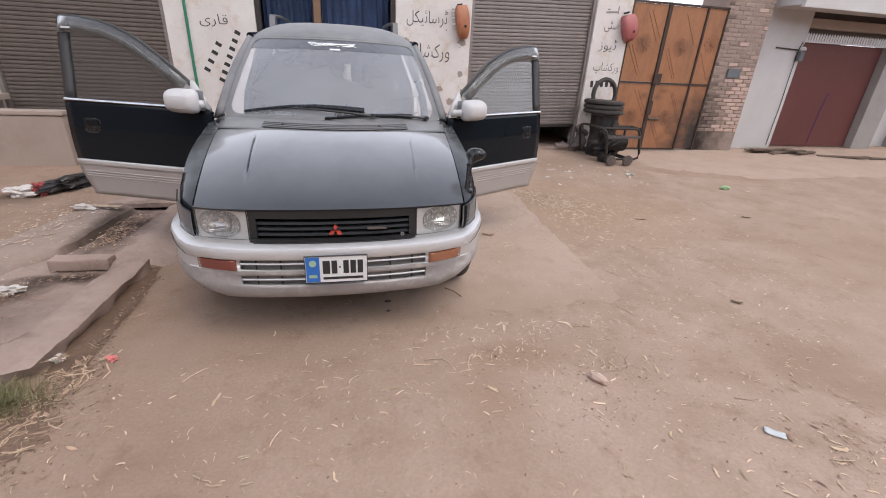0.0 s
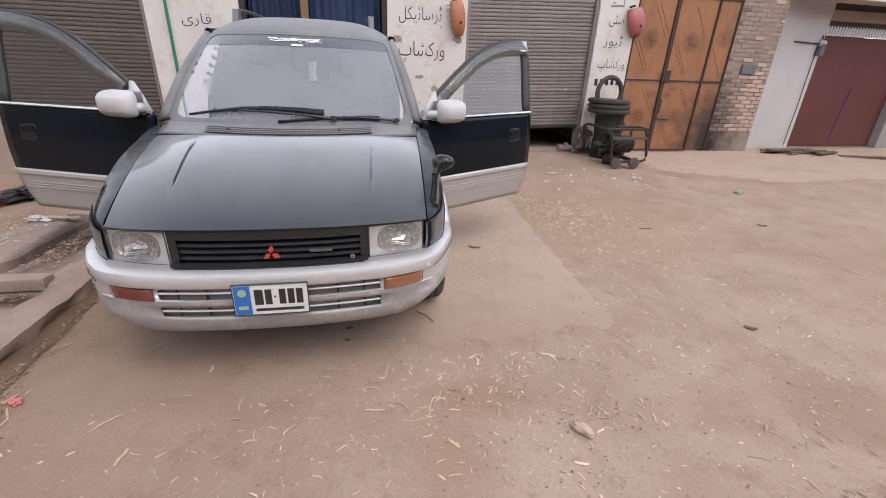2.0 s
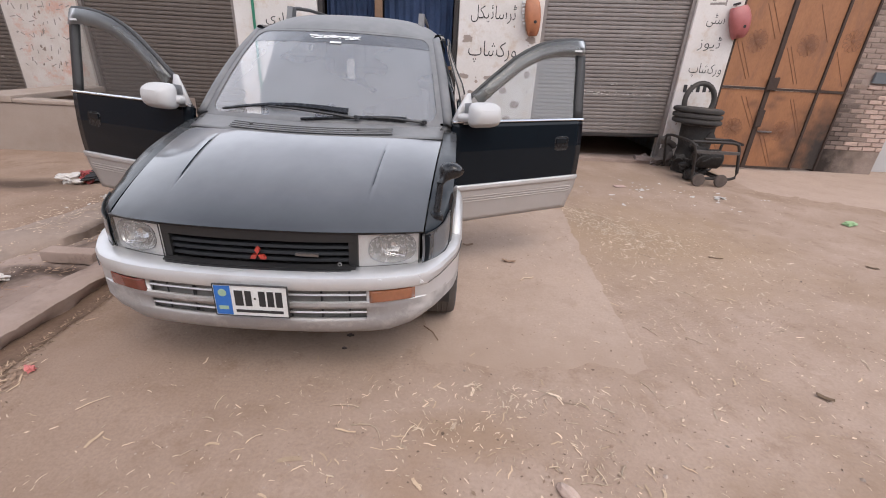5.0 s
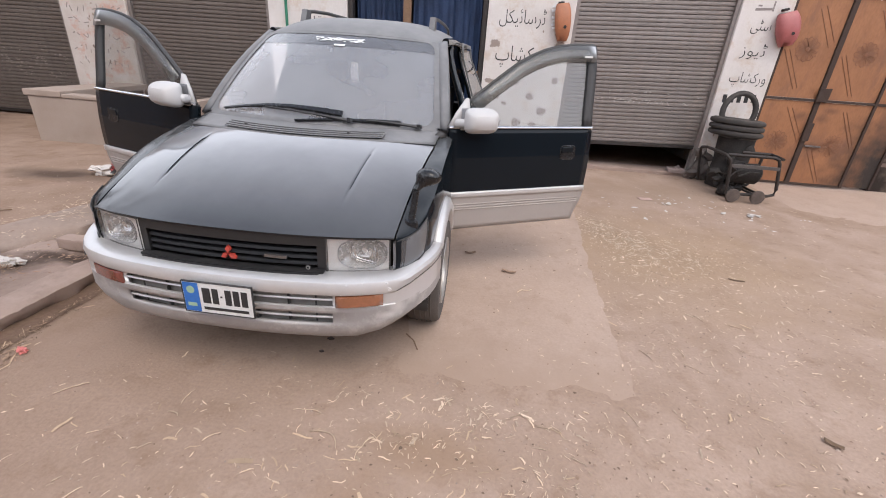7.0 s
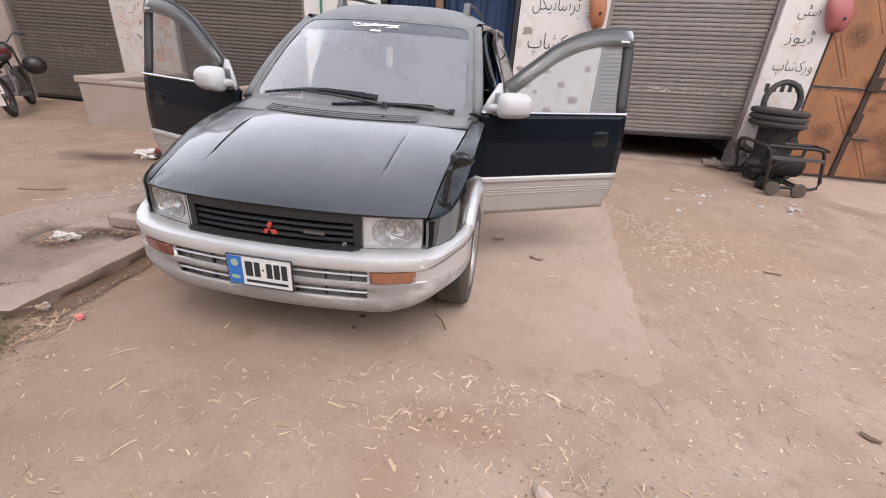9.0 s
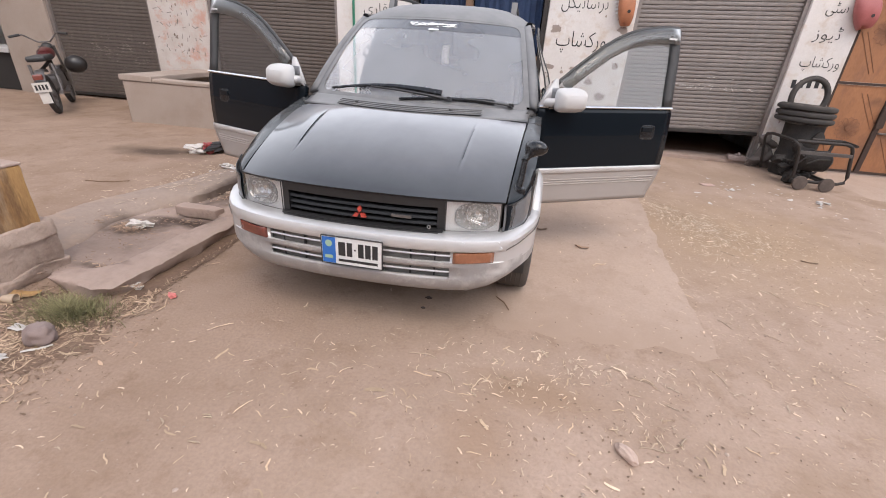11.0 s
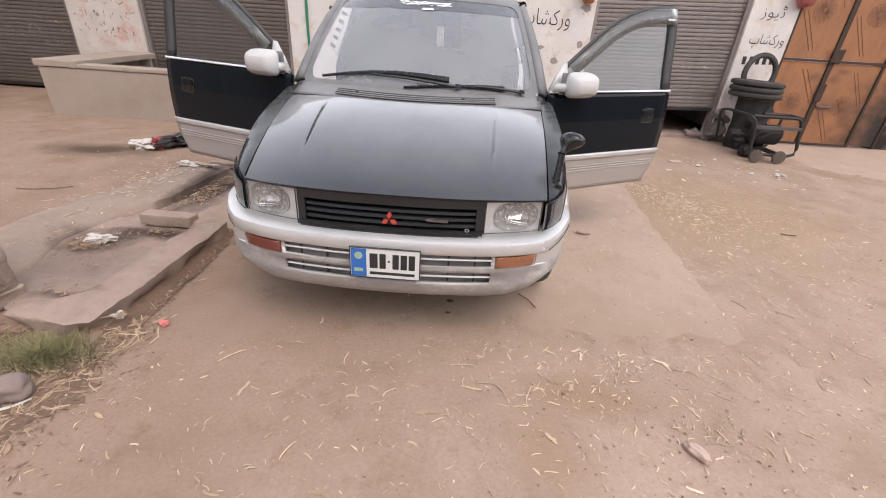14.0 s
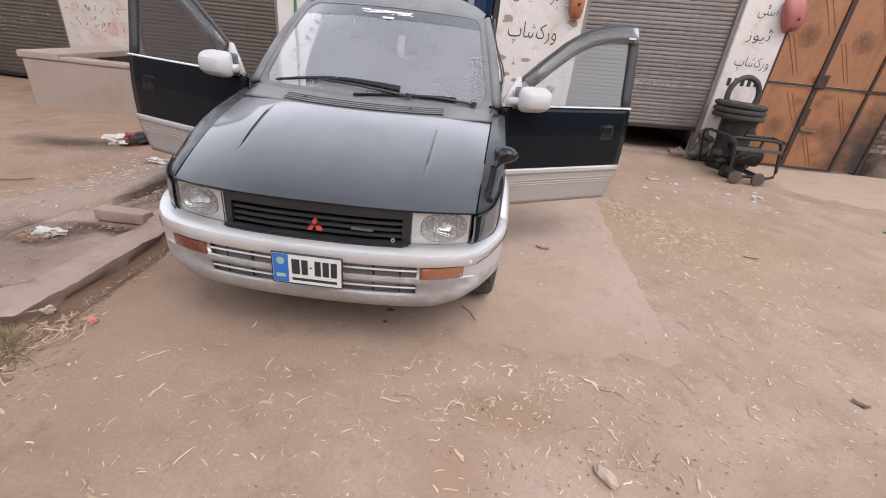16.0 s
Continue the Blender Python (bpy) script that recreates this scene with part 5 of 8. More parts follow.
for s in (-1, 1):
    bm = B()
    rows = []
    for j in range(13):
        v = j / 12
        a = screen_point(s * 1.02, v) + Vector((0, 0, 0.004))
        b = Vector((s * 0.822, 3.44, 1.06)).lerp(Vector((s * 0.680, 4.26, 1.605)), v) + Vector((s * 0.006, -0.03, 0.03)) * math.sin(math.pi * v)
        mid = (a + b) / 2 + Vector((s * 0.018, -0.018, 0.012))
        rows.append([a, a.lerp(mid, 0.5) + Vector((s * 0.004, -0.006, 0.004)), mid, mid.lerp(b, 0.5) + Vector((s * 0.007, -0.002, 0)), b])
    grid(bm, rows)
    cpart("front_pillar", bm, "dusty_paint", smooth=50, solid=0.03)
    bm = B()
    grid(bm, [[(s * 0.74, 3.33, 1.070), (s * 0.79, 3.37, 1.055), (s * 0.828, 3.42, 1.03)], [(s * 0.76, 3.46, 1.085), (s * 0.80, 3.49, 1.075), (s * 0.828, 3.53, 1.05)]])
    cpart("pillar_foot", bm, "trim", "black filler at the foot of the pillar", smooth=50, solid=0.06)
    bm = B()
    tube(bm, [(s * 0.67, 4.22, 1.60), (s * 0.685, 4.6, 1.615), (s * 0.69, 5.2, 1.615), (s * 0.685, 6.1, 1.585)], 0.028, 8)
    cpart("cant_rail", bm, "paint", smooth=50)
    # middle pillar and rear quarter
    bm = B()
    grid(bm, [[(s * (0.85 - 0.165 * smooth_step(z, 1.0, 1.62)), 4.50 + d + 0.05 * smooth_step(z, 1.0, 1.6), z) for d in (0, 0.05, 0.10)] for z in [0.30 + 1.32 * i / 12 for i in range(13)]])
    cpart("middle_pillar", bm, "paint", smooth=50, solid=0.05)
    bm = B()
    def side_x(z):
        return 0.845 - 0.165 * smooth_step(z, 1.02, 1.62) - 0.03 * smooth_step(0.5 - z, 0, 0.3)
    rows = []
    for j in range(15):
        z = 0.26 + 1.35 * j / 14
        rows.append([(s * side_x(z) * (1 - 0.06 * smooth_step(y, 6.0, 6.4)), y, z) for y in ([4.60, 4.7, 4.9, 5.1] if s < 0 else [5.45]) + [5.5 + 0.1 * k for k in range(10)]])
    vs = grid(bm, rows)
    drop = [f for f in bm.faces if (f.calc_center_median() - Vector((f.calc_center_median().x, 5.49, 0.315))).length < 0.39 or (1.12 < f.calc_center_median().z < 1.52 and 4.75 < f.calc_center_median().y < 6.15 and s < 0)]
    bmesh.ops.delete(bm, geom=drop, context="FACES")
    cpart("rear_quarter", bm, "paint", smooth=50, solid=0.03)
    if s < 0:
        bm = B()
        grid(bm, [[(s * (side_x(z) - 0.015), y, z) for y in (4.68, 5.0, 5.5, 6.2)] for z in (1.10, 1.2, 1.3, 1.4, 1.54)])
        cpart("side_window", bm, "tint", "dark tinted side window", smooth=60)
    bm = B()
    box(bm, s * 0.84 if s < 0 else 0.72, s * 0.72 if s < 0 else 0.84, 3.36, 5.1, 0.24, 0.42, 0.02)
    cpart("sill", bm, "cladding", "grey plastic sill", smooth=50)
    # roof rail
    bm = B()
    tube(bm, [(s * 0.530, 4.54, 1.765), (s * 0.522, 4.70, 1.780), (s * 0.512, 5.0, 1.790), (s * 0.505, 5.5, 1.788), (s * 0.505, 5.85, 1.765), (s * 0.505, 5.95, 1.70)], 0.014, 8)
    rail = cpart("roof_rail", bm, "trim", "black roof rail", smooth=60)
    bm = B()
    grid(bm, [[(s * (0.525 + w), y + 0.065 * k, 1.665 + 0.115 * k) for w, y in ((-0.022, 4.44), (0.022, 4.44), (0.022, 4.56 - 0.045 * k), (-0.022, 4.56 - 0.045 * k))] for k in (0.0, 0.5, 0.85, 1.0)], True)
    bm.faces.new([v for v in bm.verts if v.co.z > 1.779])
    cpart("rail_foot", bm, "dusty_paint", smooth=50, parent=rail)
bm = B()
grid(bm, [[(x, 6.27 + 0.10 * math.sin(math.pi * min(1, (z - 0.3) / 1.6)), z) for x in [-0.78 + 1.56 * i / 10 for i in range(11)]] for z in [0.3, 0.5, 0.8, 1.0]])
cpart("tailgate", bm, "paint", smooth=50, solid=0.03)
bm = B()
grid(bm, [[(x, 6.27 + 0.10 * math.sin(math.pi * min(1, (z - 0.3) / 1.6)) - 0.002, z) for x in [-0.70 + 1.40 * i / 10 for i in range(11)]] for z in [1.0, 1.2, 1.4, 1.62]])
cpart("rear_window", bm, "tint", "dark tinted rear window", smooth=60)


# front wings with wheel arches
AX, AZ = 2.975, 0.315


def wing_x(y):
    pts = [(2.375, 0.705), (2.42, 0.752), (2.48, 0.790), (2.60, 0.828), (2.75, 0.842), (2.9, 0.848), (3.45, 0.850)]
    for (a, p), (b, q) in zip(pts, pts[1:]):
        if y <= b:
            return p + (q - p) * max(0, (y - a) / (b - a))
    return 0.85


def wing_low(y):
    r = 0.40
    d = abs(y - AX)
    arch = AZ + math.sqrt(max(0, r * r - d * d)) if d < r else 0.28
    return max(0.30, arch) if y > 2.70 else max(arch, 0.60)


def wing_section(y):
    """Half-width and height down the wing, from the bonnet's edge over the shoulder to the lower edge."""
    v = min(1, max(0, (y - 2.375) / (3.21 - 2.375)))
    xs = 0.704 + 0.05 * v
    zs = 0.768 + 0.242 * hood_rise(v) + 0.038 * smooth_step(y, 3.15, 3.43)
    X, lo = wing_x(y), wing_low(y)
    fall = min(0.07 * (1 - v) ** 2.2 + 0.006, 0.012 + 0.09 * v)
    down = min(0.045 + 0.03 * v, 0.014 + 0.14 * v)
    pts = [(xs + 0.004, zs - 0.022), (xs + 0.005, zs), (xs + 0.25 * (X - xs), zs - 0.12 * fall), (xs + 0.62 * (X - xs), zs - 0.45 * fall), (xs + 0.88 * (X - xs), zs - fall), (X, zs - fall - down)]
    pts = [(a, max(b, lo + 0.0005 * (6 - k))) for k, (a, b) in enumerate(pts)]
    top = pts[-1][1]
    return pts + [(X + 0.004 * math.sin(math.pi * k / 8), top + (lo - top) * k / 8) for k in range(1, 9)]


def wing_at(y, z):
    """Half-width of the wing at a height."""
    pts = wing_section(y)[1:]
    for (a, p), (b, q) in zip(pts, pts[1:]):
        if q <= z <= p and p > q:
            return a + (b - a) * (p - z) / (p - q)
    return pts[-1][0] if z < pts[-1][1] else pts[0][0]


for s in (-1, 1):
    bm = B()
    rows = []
    for i in range(64):
        y = 2.377 + (3.435 - 2.377) * i / 63
        rows.append([(s * a, y, b) for a, b in wing_section(y)])
    grid(bm, rows)
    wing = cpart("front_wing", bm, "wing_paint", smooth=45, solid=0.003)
    # flared arch edge
    bm = B()
    rows = []
    for i in range(33):
        a = radians(22 + 112 * i / 32)
        c, sn = math.cos(a), math.sin(a)
        w = 0.085 * (0.35 + 0.65 * math.sin(math.pi * (0.08 + 0.84 * i / 32)) ** 0.7)
        rows.append([(s * x, AX + r * c, AZ + r * sn) for x, r in ((0.80, 0.377), (0.872, 0.377), (0.889, 0.387), (0.890, 0.39 + w * 0.4), (0.872, 0.39 + w * 0.8), (0.838, 0.395 + w * 0.95))])
    grid(bm, rows)
    cpart("arch_flare", bm, "silver", "silver wheel-arch flare", smooth=50, solid=0.008, parent=wing)
    bm = B()
    rows = [[(s * x, AX + 0.385 * math.cos(a), AZ + 0.385 * math.sin(a)) for x in (0.84, 0.60)] for a in [radians(-5 + 190 * i / 20) for i in range(21)]]
    grid(bm, rows)
    cpart("arch_liner", bm, "trim", "black wheel-arch liner", smooth=50, solid=0.006)
    # letters on the wing behind the arch
    for k in range(3):
        bm = B()
        box(bm, s * 0.8505 - 0.004, s * 0.8505 + 0.004, 3.20 + 0.055 * k, 3.235 + 0.055 * k, 0.80, 0.85)
        cpart("bar", bm, "white_print", "white badge bar", parent=wing)

# number of wheels: four alike
def wheel_parts(x, y, s):
    m = pose(x, y, AZ, 0, 90 * s, 0)
    bm = B()
    lathe(bm, [(0.205, -0.09), (0.27, -0.10), (0.300, -0.094), (0.314, -0.075), (0.314, 0.075), (0.300, 0.094), (0.27, 0.10), (0.205, 0.09)], 40, m)
    for k in (-0.045, -0.015, 0.015, 0.045):
        ring(bm, 0.3145, 0.004, m @ Matrix.Translation((0, 0, k + 0.008)), 40, 5)
    w = cpart("wheel", bm, "road_tyre", "dusty grey road tyre", smooth=40)
    bm = B()
    lathe(bm, [(0.205, 0.088), (0.200, 0.098), (0.185, 0.085), (0.178, 0.04), (0.178, -0.08)], 32, m)
    lathe(bm, [(0.0, 0.075), (0.045, 0.072), (0.06, 0.06), (0.06, 0.0)], 20, m)
    for k in range(5):
        a = 2 * math.pi * k / 5
        d = Vector((math.cos(a), math.sin(a), 0))
        n = Vector((-math.sin(a), math.cos(a), 0))
        pts = [d * 0.03 + n * 0.035, d * 0.03 - n * 0.035, d * 0.19 - n * 0.055, d * 0.19 + n * 0.055]
        f = [bm.verts.new(m @ (p + Vector((0, 0, 0.066 + 0.02 * p.length)))) for p in pts]
        g = [bm.verts.new(m @ (p + Vector((0, 0, 0.03)))) for p in pts]
        bm.faces.new(f)
        for i in range(4):
            bm.faces.new((f[i], f[(i + 1) % 4], g[(i + 1) % 4], g[i]))
    cpart("rim", bm, "alloy", "dusty five-spoke alloy rim", smooth=40, parent=w)
    bm = B()
    lathe(bm, [(0.0, -0.02), (0.175, -0.02), (0.178, -0.05)], 20, m)
    cpart("brake_disc", bm, "iron", parent=w)


for s in (-1, 1):
    wheel_parts(s * 0.785, AX + 0.045, s)
    wheel_parts(s * 0.735, 5.49, s)

# floor pan and cabin
bm = B()
box(bm, -0.62, 0.62, 2.42, 3.36, 0.24, 0.56, 0.03)
box(bm, -0.74, 0.74, 3.36, 6.25, 0.22, 0.36, 0.03)
cpart("floor_pan", bm, "trim", "dark underbody")
bm = B()
box(bm, -0.74, 0.74, 3.22, 3.40, 0.34, 1.02, 0.02)
box(bm, -0.73, 0.73, 3.40, 3.72, 0.80, 1.055, 0.05, 3)
cpart("dashboard", bm, "trim", "dark grey dashboard", smooth=40)
bm = B()
m = pose(-0.36, 3.80, 1.0, -62)
ring(bm, 0.185, 0.015, m, 28, 8)
for a in (20, 160, 270):
    tube(bm, [m @ Vector((0, 0, -0.02)), m @ Vector((0.18 * math.cos(radians(a)), 0.18 * math.sin(radians(a)), 0))], 0.016, 6)
lathe(bm, [(0, 0.01), (0.06, 0.005), (0.07, -0.03), (0, -0.04)], 16, m)
cpart("steering_wheel", bm, "trim", "dark steering wheel", smooth=40)
for x in (-0.36, 0.36):
    bm = B()
    box(bm, x - 0.25, x + 0.25, 4.0, 4.5, 0.50, 0.68, 0.06, 3)
    st = cpart("seat", bm, "seat", "dark fabric front seat", smooth=50)
    bm = B()
    box(bm, x - 0.24, x + 0.24, 0, 0.14, 0, 0.60, 0.05, 3)
    bmesh.ops.transform(bm, matrix=pose(0, 4.42, 0.64, -14), verts=bm.verts)
    cpart("backrest", bm, "seat", smooth=50, parent=st)
    bm = B()
    box(bm, x - 0.13, x + 0.13, 4.62, 4.71, 1.25, 1.42, 0.04, 3)
    cpart("headrest", bm, "seat", smooth=50, parent=st)
bm = B()
box(bm, -0.62, 0.62, 5.3, 5.8, 0.36, 0.66, 0.06, 3)
box(bm, -0.62, 0.62, 5.75, 5.9, 0.60, 1.20, 0.05, 3)
cpart("rear_bench", bm, "seat", "dark fabric rear bench", smooth=50)


# ---- the front: bumper, grille and lamps, set a little to one side ----
SET = -0.009
PLAN = [(0.0, 2.172), (0.13, 2.174), (0.25, 2.180), (0.37, 2.192), (0.48, 2.207), (0.58, 2.230), (0.683, 2.268), (0.74, 2.305), (0.79, 2.360), (0.83, 2.43), (0.866, 2.51), (0.886, 2.60), (0.897, 2.71)]


def bumper_plan(k):
    """The bumper's outline in plan and its outward normal, by a signed running number."""
    i = abs(k)
    x, y = PLAN[i]
    a, b = PLAN[max(0, i - 1)], PLAN[min(len(PLAN) - 1, i + 1)]
    d = Vector((b[0] - a[0], b[1] - a[1])).normalized()
    n = Vector((d.y, -d.x))
    return (-x, y, -n.x, n.y) if k < 0 else (x, y, n.x, n.y)


PROFILE = [(0.612, -0.10), (0.610, -0.022), (0.602, -0.006), (0.585, 0.002), (0.556, 0.003), (0.545, -0.002), (0.540, -0.016), (0.535, -0.018), (0.484, -0.018), (0.480, -0.008), (0.466, -0.006),
           (0.452, -0.008), (0.396, -0.012), (0.382, -0.010), (0.340, -0.020), (0.308, -0.042), (0.290, -0.085), (0.282, -0.13)]
ks = list(range(-12, 13))
bm = B()
rows = []
for z, o in PROFILE:
    row = []
    for k in ks:
        x, y, nx, ny = bumper_plan(k)
        lift = 0.030 * smooth_step(abs(x), 0.72, 0.89) * smooth_step(z, 0.40, 0.60) + 0.075 * smooth_step(abs(x), 0.55, 0.89) * (1 - smooth_step(z, 0.30, 0.47))
        o_ = o + (-0.006 - o) * smooth_step(abs(x), 0.68, 0.75) * (0.37 < z < 0.56)
        row.append((x + nx * o_, y + ny * o_, z + lift))
    rows.append(row)
vs = grid(bm, rows)
cut = []
for f in bm.faces:
    c = f.calc_center_median()
    if 0.484 < c.z < 0.535 and abs(c.x) < 0.47 or 0.396 < c.z < 0.452 and abs(c.x) < 0.47:
        cut.append(f)
bmesh.ops.delete(bm, geom=cut, context="FACES")
# faces below the slots take the darker silver, as painted shade
low_face = [f.calc_center_median().z < 0.478 for f in bm.faces]
bumper = cpart("bumper", bm, "silver", "scuffed silver front bumper with two slots", smooth=35, solid=0.022)
bumper.data.materials.append(M["scuffed"])
for f, low in zip(bumper.data.polygons, low_face):
    f.material_index = int(low)
bm = B()
grid(bm, [[(x, 2.223 + 0.040 * (x / 0.48) ** 2, z) for x in [-0.5 + 0.05 * i for i in range(21)]] for z in (0.38, 0.46, 0.56)])
cpart("slot_backing", bm, "grille_grey", "grey mesh behind the bumper slots", parent=bumper)
for z in (0.512, 0.424):
    bm = B()
    tube(bm, [(x, 2.196 + 0.035 * (x / 0.48) ** 2, z) for x in [-0.475 + 0.05 * i for i in range(20)]], 0.0055, 6)
    cpart("slot_bar", bm, "silver", parent=bumper)
for x in [-0.4, -0.28, 0.28, 0.4]:
    bm = B()
    box(bm, x - 0.004, x + 0.004, 2.205 + 0.035 * (x / 0.48) ** 2, 2.23, 0.39, 0.535)
    cpart("slot_strut", bm, "trim", parent=bumper)
for x in (-0.14, 0.14, 0.0):
    bm = B()
    box(bm, x - 0.004, x + 0.004, 2.20, 2.23, 0.39, 0.455)
    cpart("slot_strut", bm, "trim", parent=bumper)
for s, mat in ((-1, "red_lens"), (1, "amber")):
    bm = B()
    rows = []
    for z in (0.478, 0.484, 0.510, 0.533, 0.538):
        row = []
        for x in [0.490 + 0.196 * i / 10 for i in range(11)]:
            y = 2.2065 + (0.066) * ((x - 0.47) / 0.213) ** 1.45
            e = 0.010 if z in (0.478, 0.538) or x < 0.495 or x > 0.68 else 0.0
            row.append((s * x, y + e, z + 0.004 * (x - 0.49) / 0.196))
        rows.append(row)
    grid(bm, rows)
    cpart("indicator", bm, mat, "orange-red indicator lens" if s < 0 else "amber indicator lens", smooth=50, solid=0.012, parent=bumper)
plate_e = B()
box(plate_e, -0.155, 0.155, 2.150, 2.156, 0.425, 0.572, 0.002)
number = cpart("number_plate", plate_e, "plate_white", "white plate with a blue band, its writing as bars", parent=bumper)
bm = B()
box(bm, -0.150, -0.083, 2.1465, 2.1495, 0.430, 0.567)
cpart("blue_band", bm, "plate_blue", "blue band", parent=number)
for x, w, z0, z1 in ((-0.068, 0.036, 0.474, 0.548), (-0.024, 0.028, 0.474, 0.548), (0.034, 0.028, 0.474, 0.548), (0.070, 0.028, 0.474, 0.548), (0.106, 0.028, 0.474, 0.548), (0.013, 0.009, 0.507, 0.516), (-0.068, 0.202, 0.442, 0.456)):
    bm = B()
    box(bm, x, x + w, 2.1475, 2.1495, z0, z1, 0.0008, 1)
    cpart("bar", bm, "black_ink", "black bar", parent=number)
bm = B()
lathe(bm, [(0, 0.001), (0.018, 0.001), (0.018, 0)], 14, pose(-0.116, 2.1462, 0.535, 90))
cpart("emblem", bm, "emblem", "pale emblem", parent=number)
bm = B()
box(bm, -0.137, -0.097, 2.1450, 2.1462, 0.455, 0.472)
cpart("bar", bm, "emblem", "pale bar", parent=number)
bm = B()
for x0, x1, z0, z1 in ((-0.157, 0.157, 0.571, 0.574), (-0.157, 0.157, 0.423, 0.426), (-0.157, -0.154, 0.4265, 0.5705), (0.154, 0.157, 0.4265, 0.5705)):
    box(bm, x0, x1, 2.147, 2.158, z0, z1)
cpart("plate_frame", bm, "trim", parent=number)
rr = random.Random(3)
for _ in range(14):
    bm = B()
    x, z = rr.gauss(0.60, 0.05), rr.choice((0.595, 0.575, 0.56)) + rr.gauss(0, 0.006)
    k = 2.1635 + 0.11 * (x / 0.683) ** 2.6
    w, h = rr.uniform(0.006, 0.024), rr.uniform(0.002, 0.010)
    prism(bm, [(w * math.cos(a) * rr.uniform(0.6, 1), h * math.sin(a) * rr.uniform(0.6, 1)) for a in [math.pi * q / 4 for q in range(8)]], 0, 0.006)
    bmesh.ops.transform(bm, matrix=pose(x, k + 0.006, z, 90, 0, 0), verts=bm.verts)
    cpart("scratch", bm, "white_print", "pale scratch", parent=bumper)

# the seam that runs from the indicator to the wheel arch, and the rubbed corner
for s in (-1, 1):
    bm = B()
    line = []
    for k in range(6, 13):
        x, y, nx, ny = bumper_plan(s * k)
        if abs(x) > 0.69:
            line.append((x + nx * 0.002, y + ny * 0.002, 0.542 + 0.05 * smooth_step(abs(x), 0.69, 0.89)))
    tube(bm, line, 0.0022, 6)
    cpart("seam", bm, "trim", "dark seam", parent=bumper)
for sx, sz, sa, sb in ((0.735, 0.46, 0.035, 0.045), (0.79, 0.50, 0.025, 0.05), (0.70, 0.43, 0.05, 0.02)):
    blotch("scuffed", sx, sz, sa, sb, (0.62, 0.61, 0.60), amount=0.85, ragged_=22.0)

# grille
grille = B()
GY0 = 2.268
def g_y(x):
    return nose_y(x) + 0.006
def g_strip(bm, x0, x1, z0, z1, d0, d1, n=16):
    """A bar that follows the nose in plan, d0 to d1 behind it."""
    rows = []
    for z, d in ((z0, d1), (z0, d0), (z1, d0), (z1, d1)):
        rows.append([(x0 + (x1 - x0) * i / n, g_y(x0 + (x1 - x0) * i / n) + d, z) for i in range(n + 1)])
    vs_ = grid(bm, rows)
    for i in (0, -1):
        bm.faces.new([r[i] for r in vs_])
    for i in range(n):
        bm.faces.new((vs_[0][i], vs_[0][i + 1], vs_[3][i + 1], vs_[3][i]))
g_strip(grille, -0.425, 0.425, 0.730, 0.774, 0.0, 0.05)
g_strip(grille, -0.425, 0.425, 0.580, 0.606, 0.0, 0.05)
g_strip(grille, -0.425, -0.390, 0.6065, 0.7295, 0.0, 0.05, 4)
g_strip(grille, 0.390, 0.425, 0.6065, 0.7295, 0.0, 0.05, 4)
grille_ob = cpart("grille", grille, "grille_black", "black plastic grille with slats and a red badge", smooth=30)
bm = B()
g_strip(bm, -0.41, 0.41, 0.585, 0.765, 0.065, 0.075)
cpart("grille_backing", bm, "dark", parent=grille_ob)
bm = B()
g_strip(bm, -0.422, 0.422, 0.604, 0.619, -0.030, 0.012)
g_strip(bm, -0.405, 0.405, 0.6075, 0.6145, -0.042, -0.0305)
cpart("grille_lip", bm, "grille_black", "black plastic lip resting on the bumper", parent=grille_ob)
for z in (0.641, 0.6715, 0.702):
    bm = B()
    rows = []
    for dz, d in ((-0.010, 0.050), (-0.010, 0.016), (-0.006, 0.009), (0.006, 0.014), (0.009, 0.022), (0.009, 0.050)):
        rows.append([(-0.389 + 0.778 * i / 16, g_y(-0.389 + 0.778 * i / 16) + d, z + dz) for i in range(17)])
    grid(bm, rows)
    cpart("slat", bm, "grille_satin", parent=grille_ob, smooth=30)
bm = B()
for a in (90, 210, 330):
    c, sn = math.cos(radians(a)), math.sin(radians(a))
    d, n_ = Vector((c, 0, sn)), Vector((-sn, 0, c))
    o = Vector((0.0, GY0 - 0.001, 0.662))
    tip = [o + d * 0.003, o + d * 0.021 + n_ * 0.0115, o + d * 0.039, o + d * 0.021 - n_ * 0.0115]
    f = [bm.verts.new(p + Vector((0, -0.004, 0))) for p in tip]
    g = [bm.verts.new(p + Vector((0, 0.012, 0))) for p in tip]
    bm.faces.new(f), bm.faces.new(g)
    for i in range(4):
        bm.faces.new((f[i], f[(i + 1) % 4], g[(i + 1) % 4], g[i]))
cpart("badge", bm, "badge", "red three-lozenge badge", parent=grille_ob)
bm = B()
box(bm, 0.165, 0.265, 2.262, 2.276, 0.667, 0.680, 0.002)
cpart("bar", bm, "dull_chrome", "small grey script badge as a bar", parent=grille_ob)
bm = B()
lathe(bm, [(0.005, 0.004), (0.010, 0.004), (0.010, 0)], 12, pose(0.352, 2.282, 0.630, 90))
cpart("lock", bm, "scuffed", parent=grille_ob)


# headlamps and corner lamps
def lamp_y(x):
    return nose_y(x) + 0.003


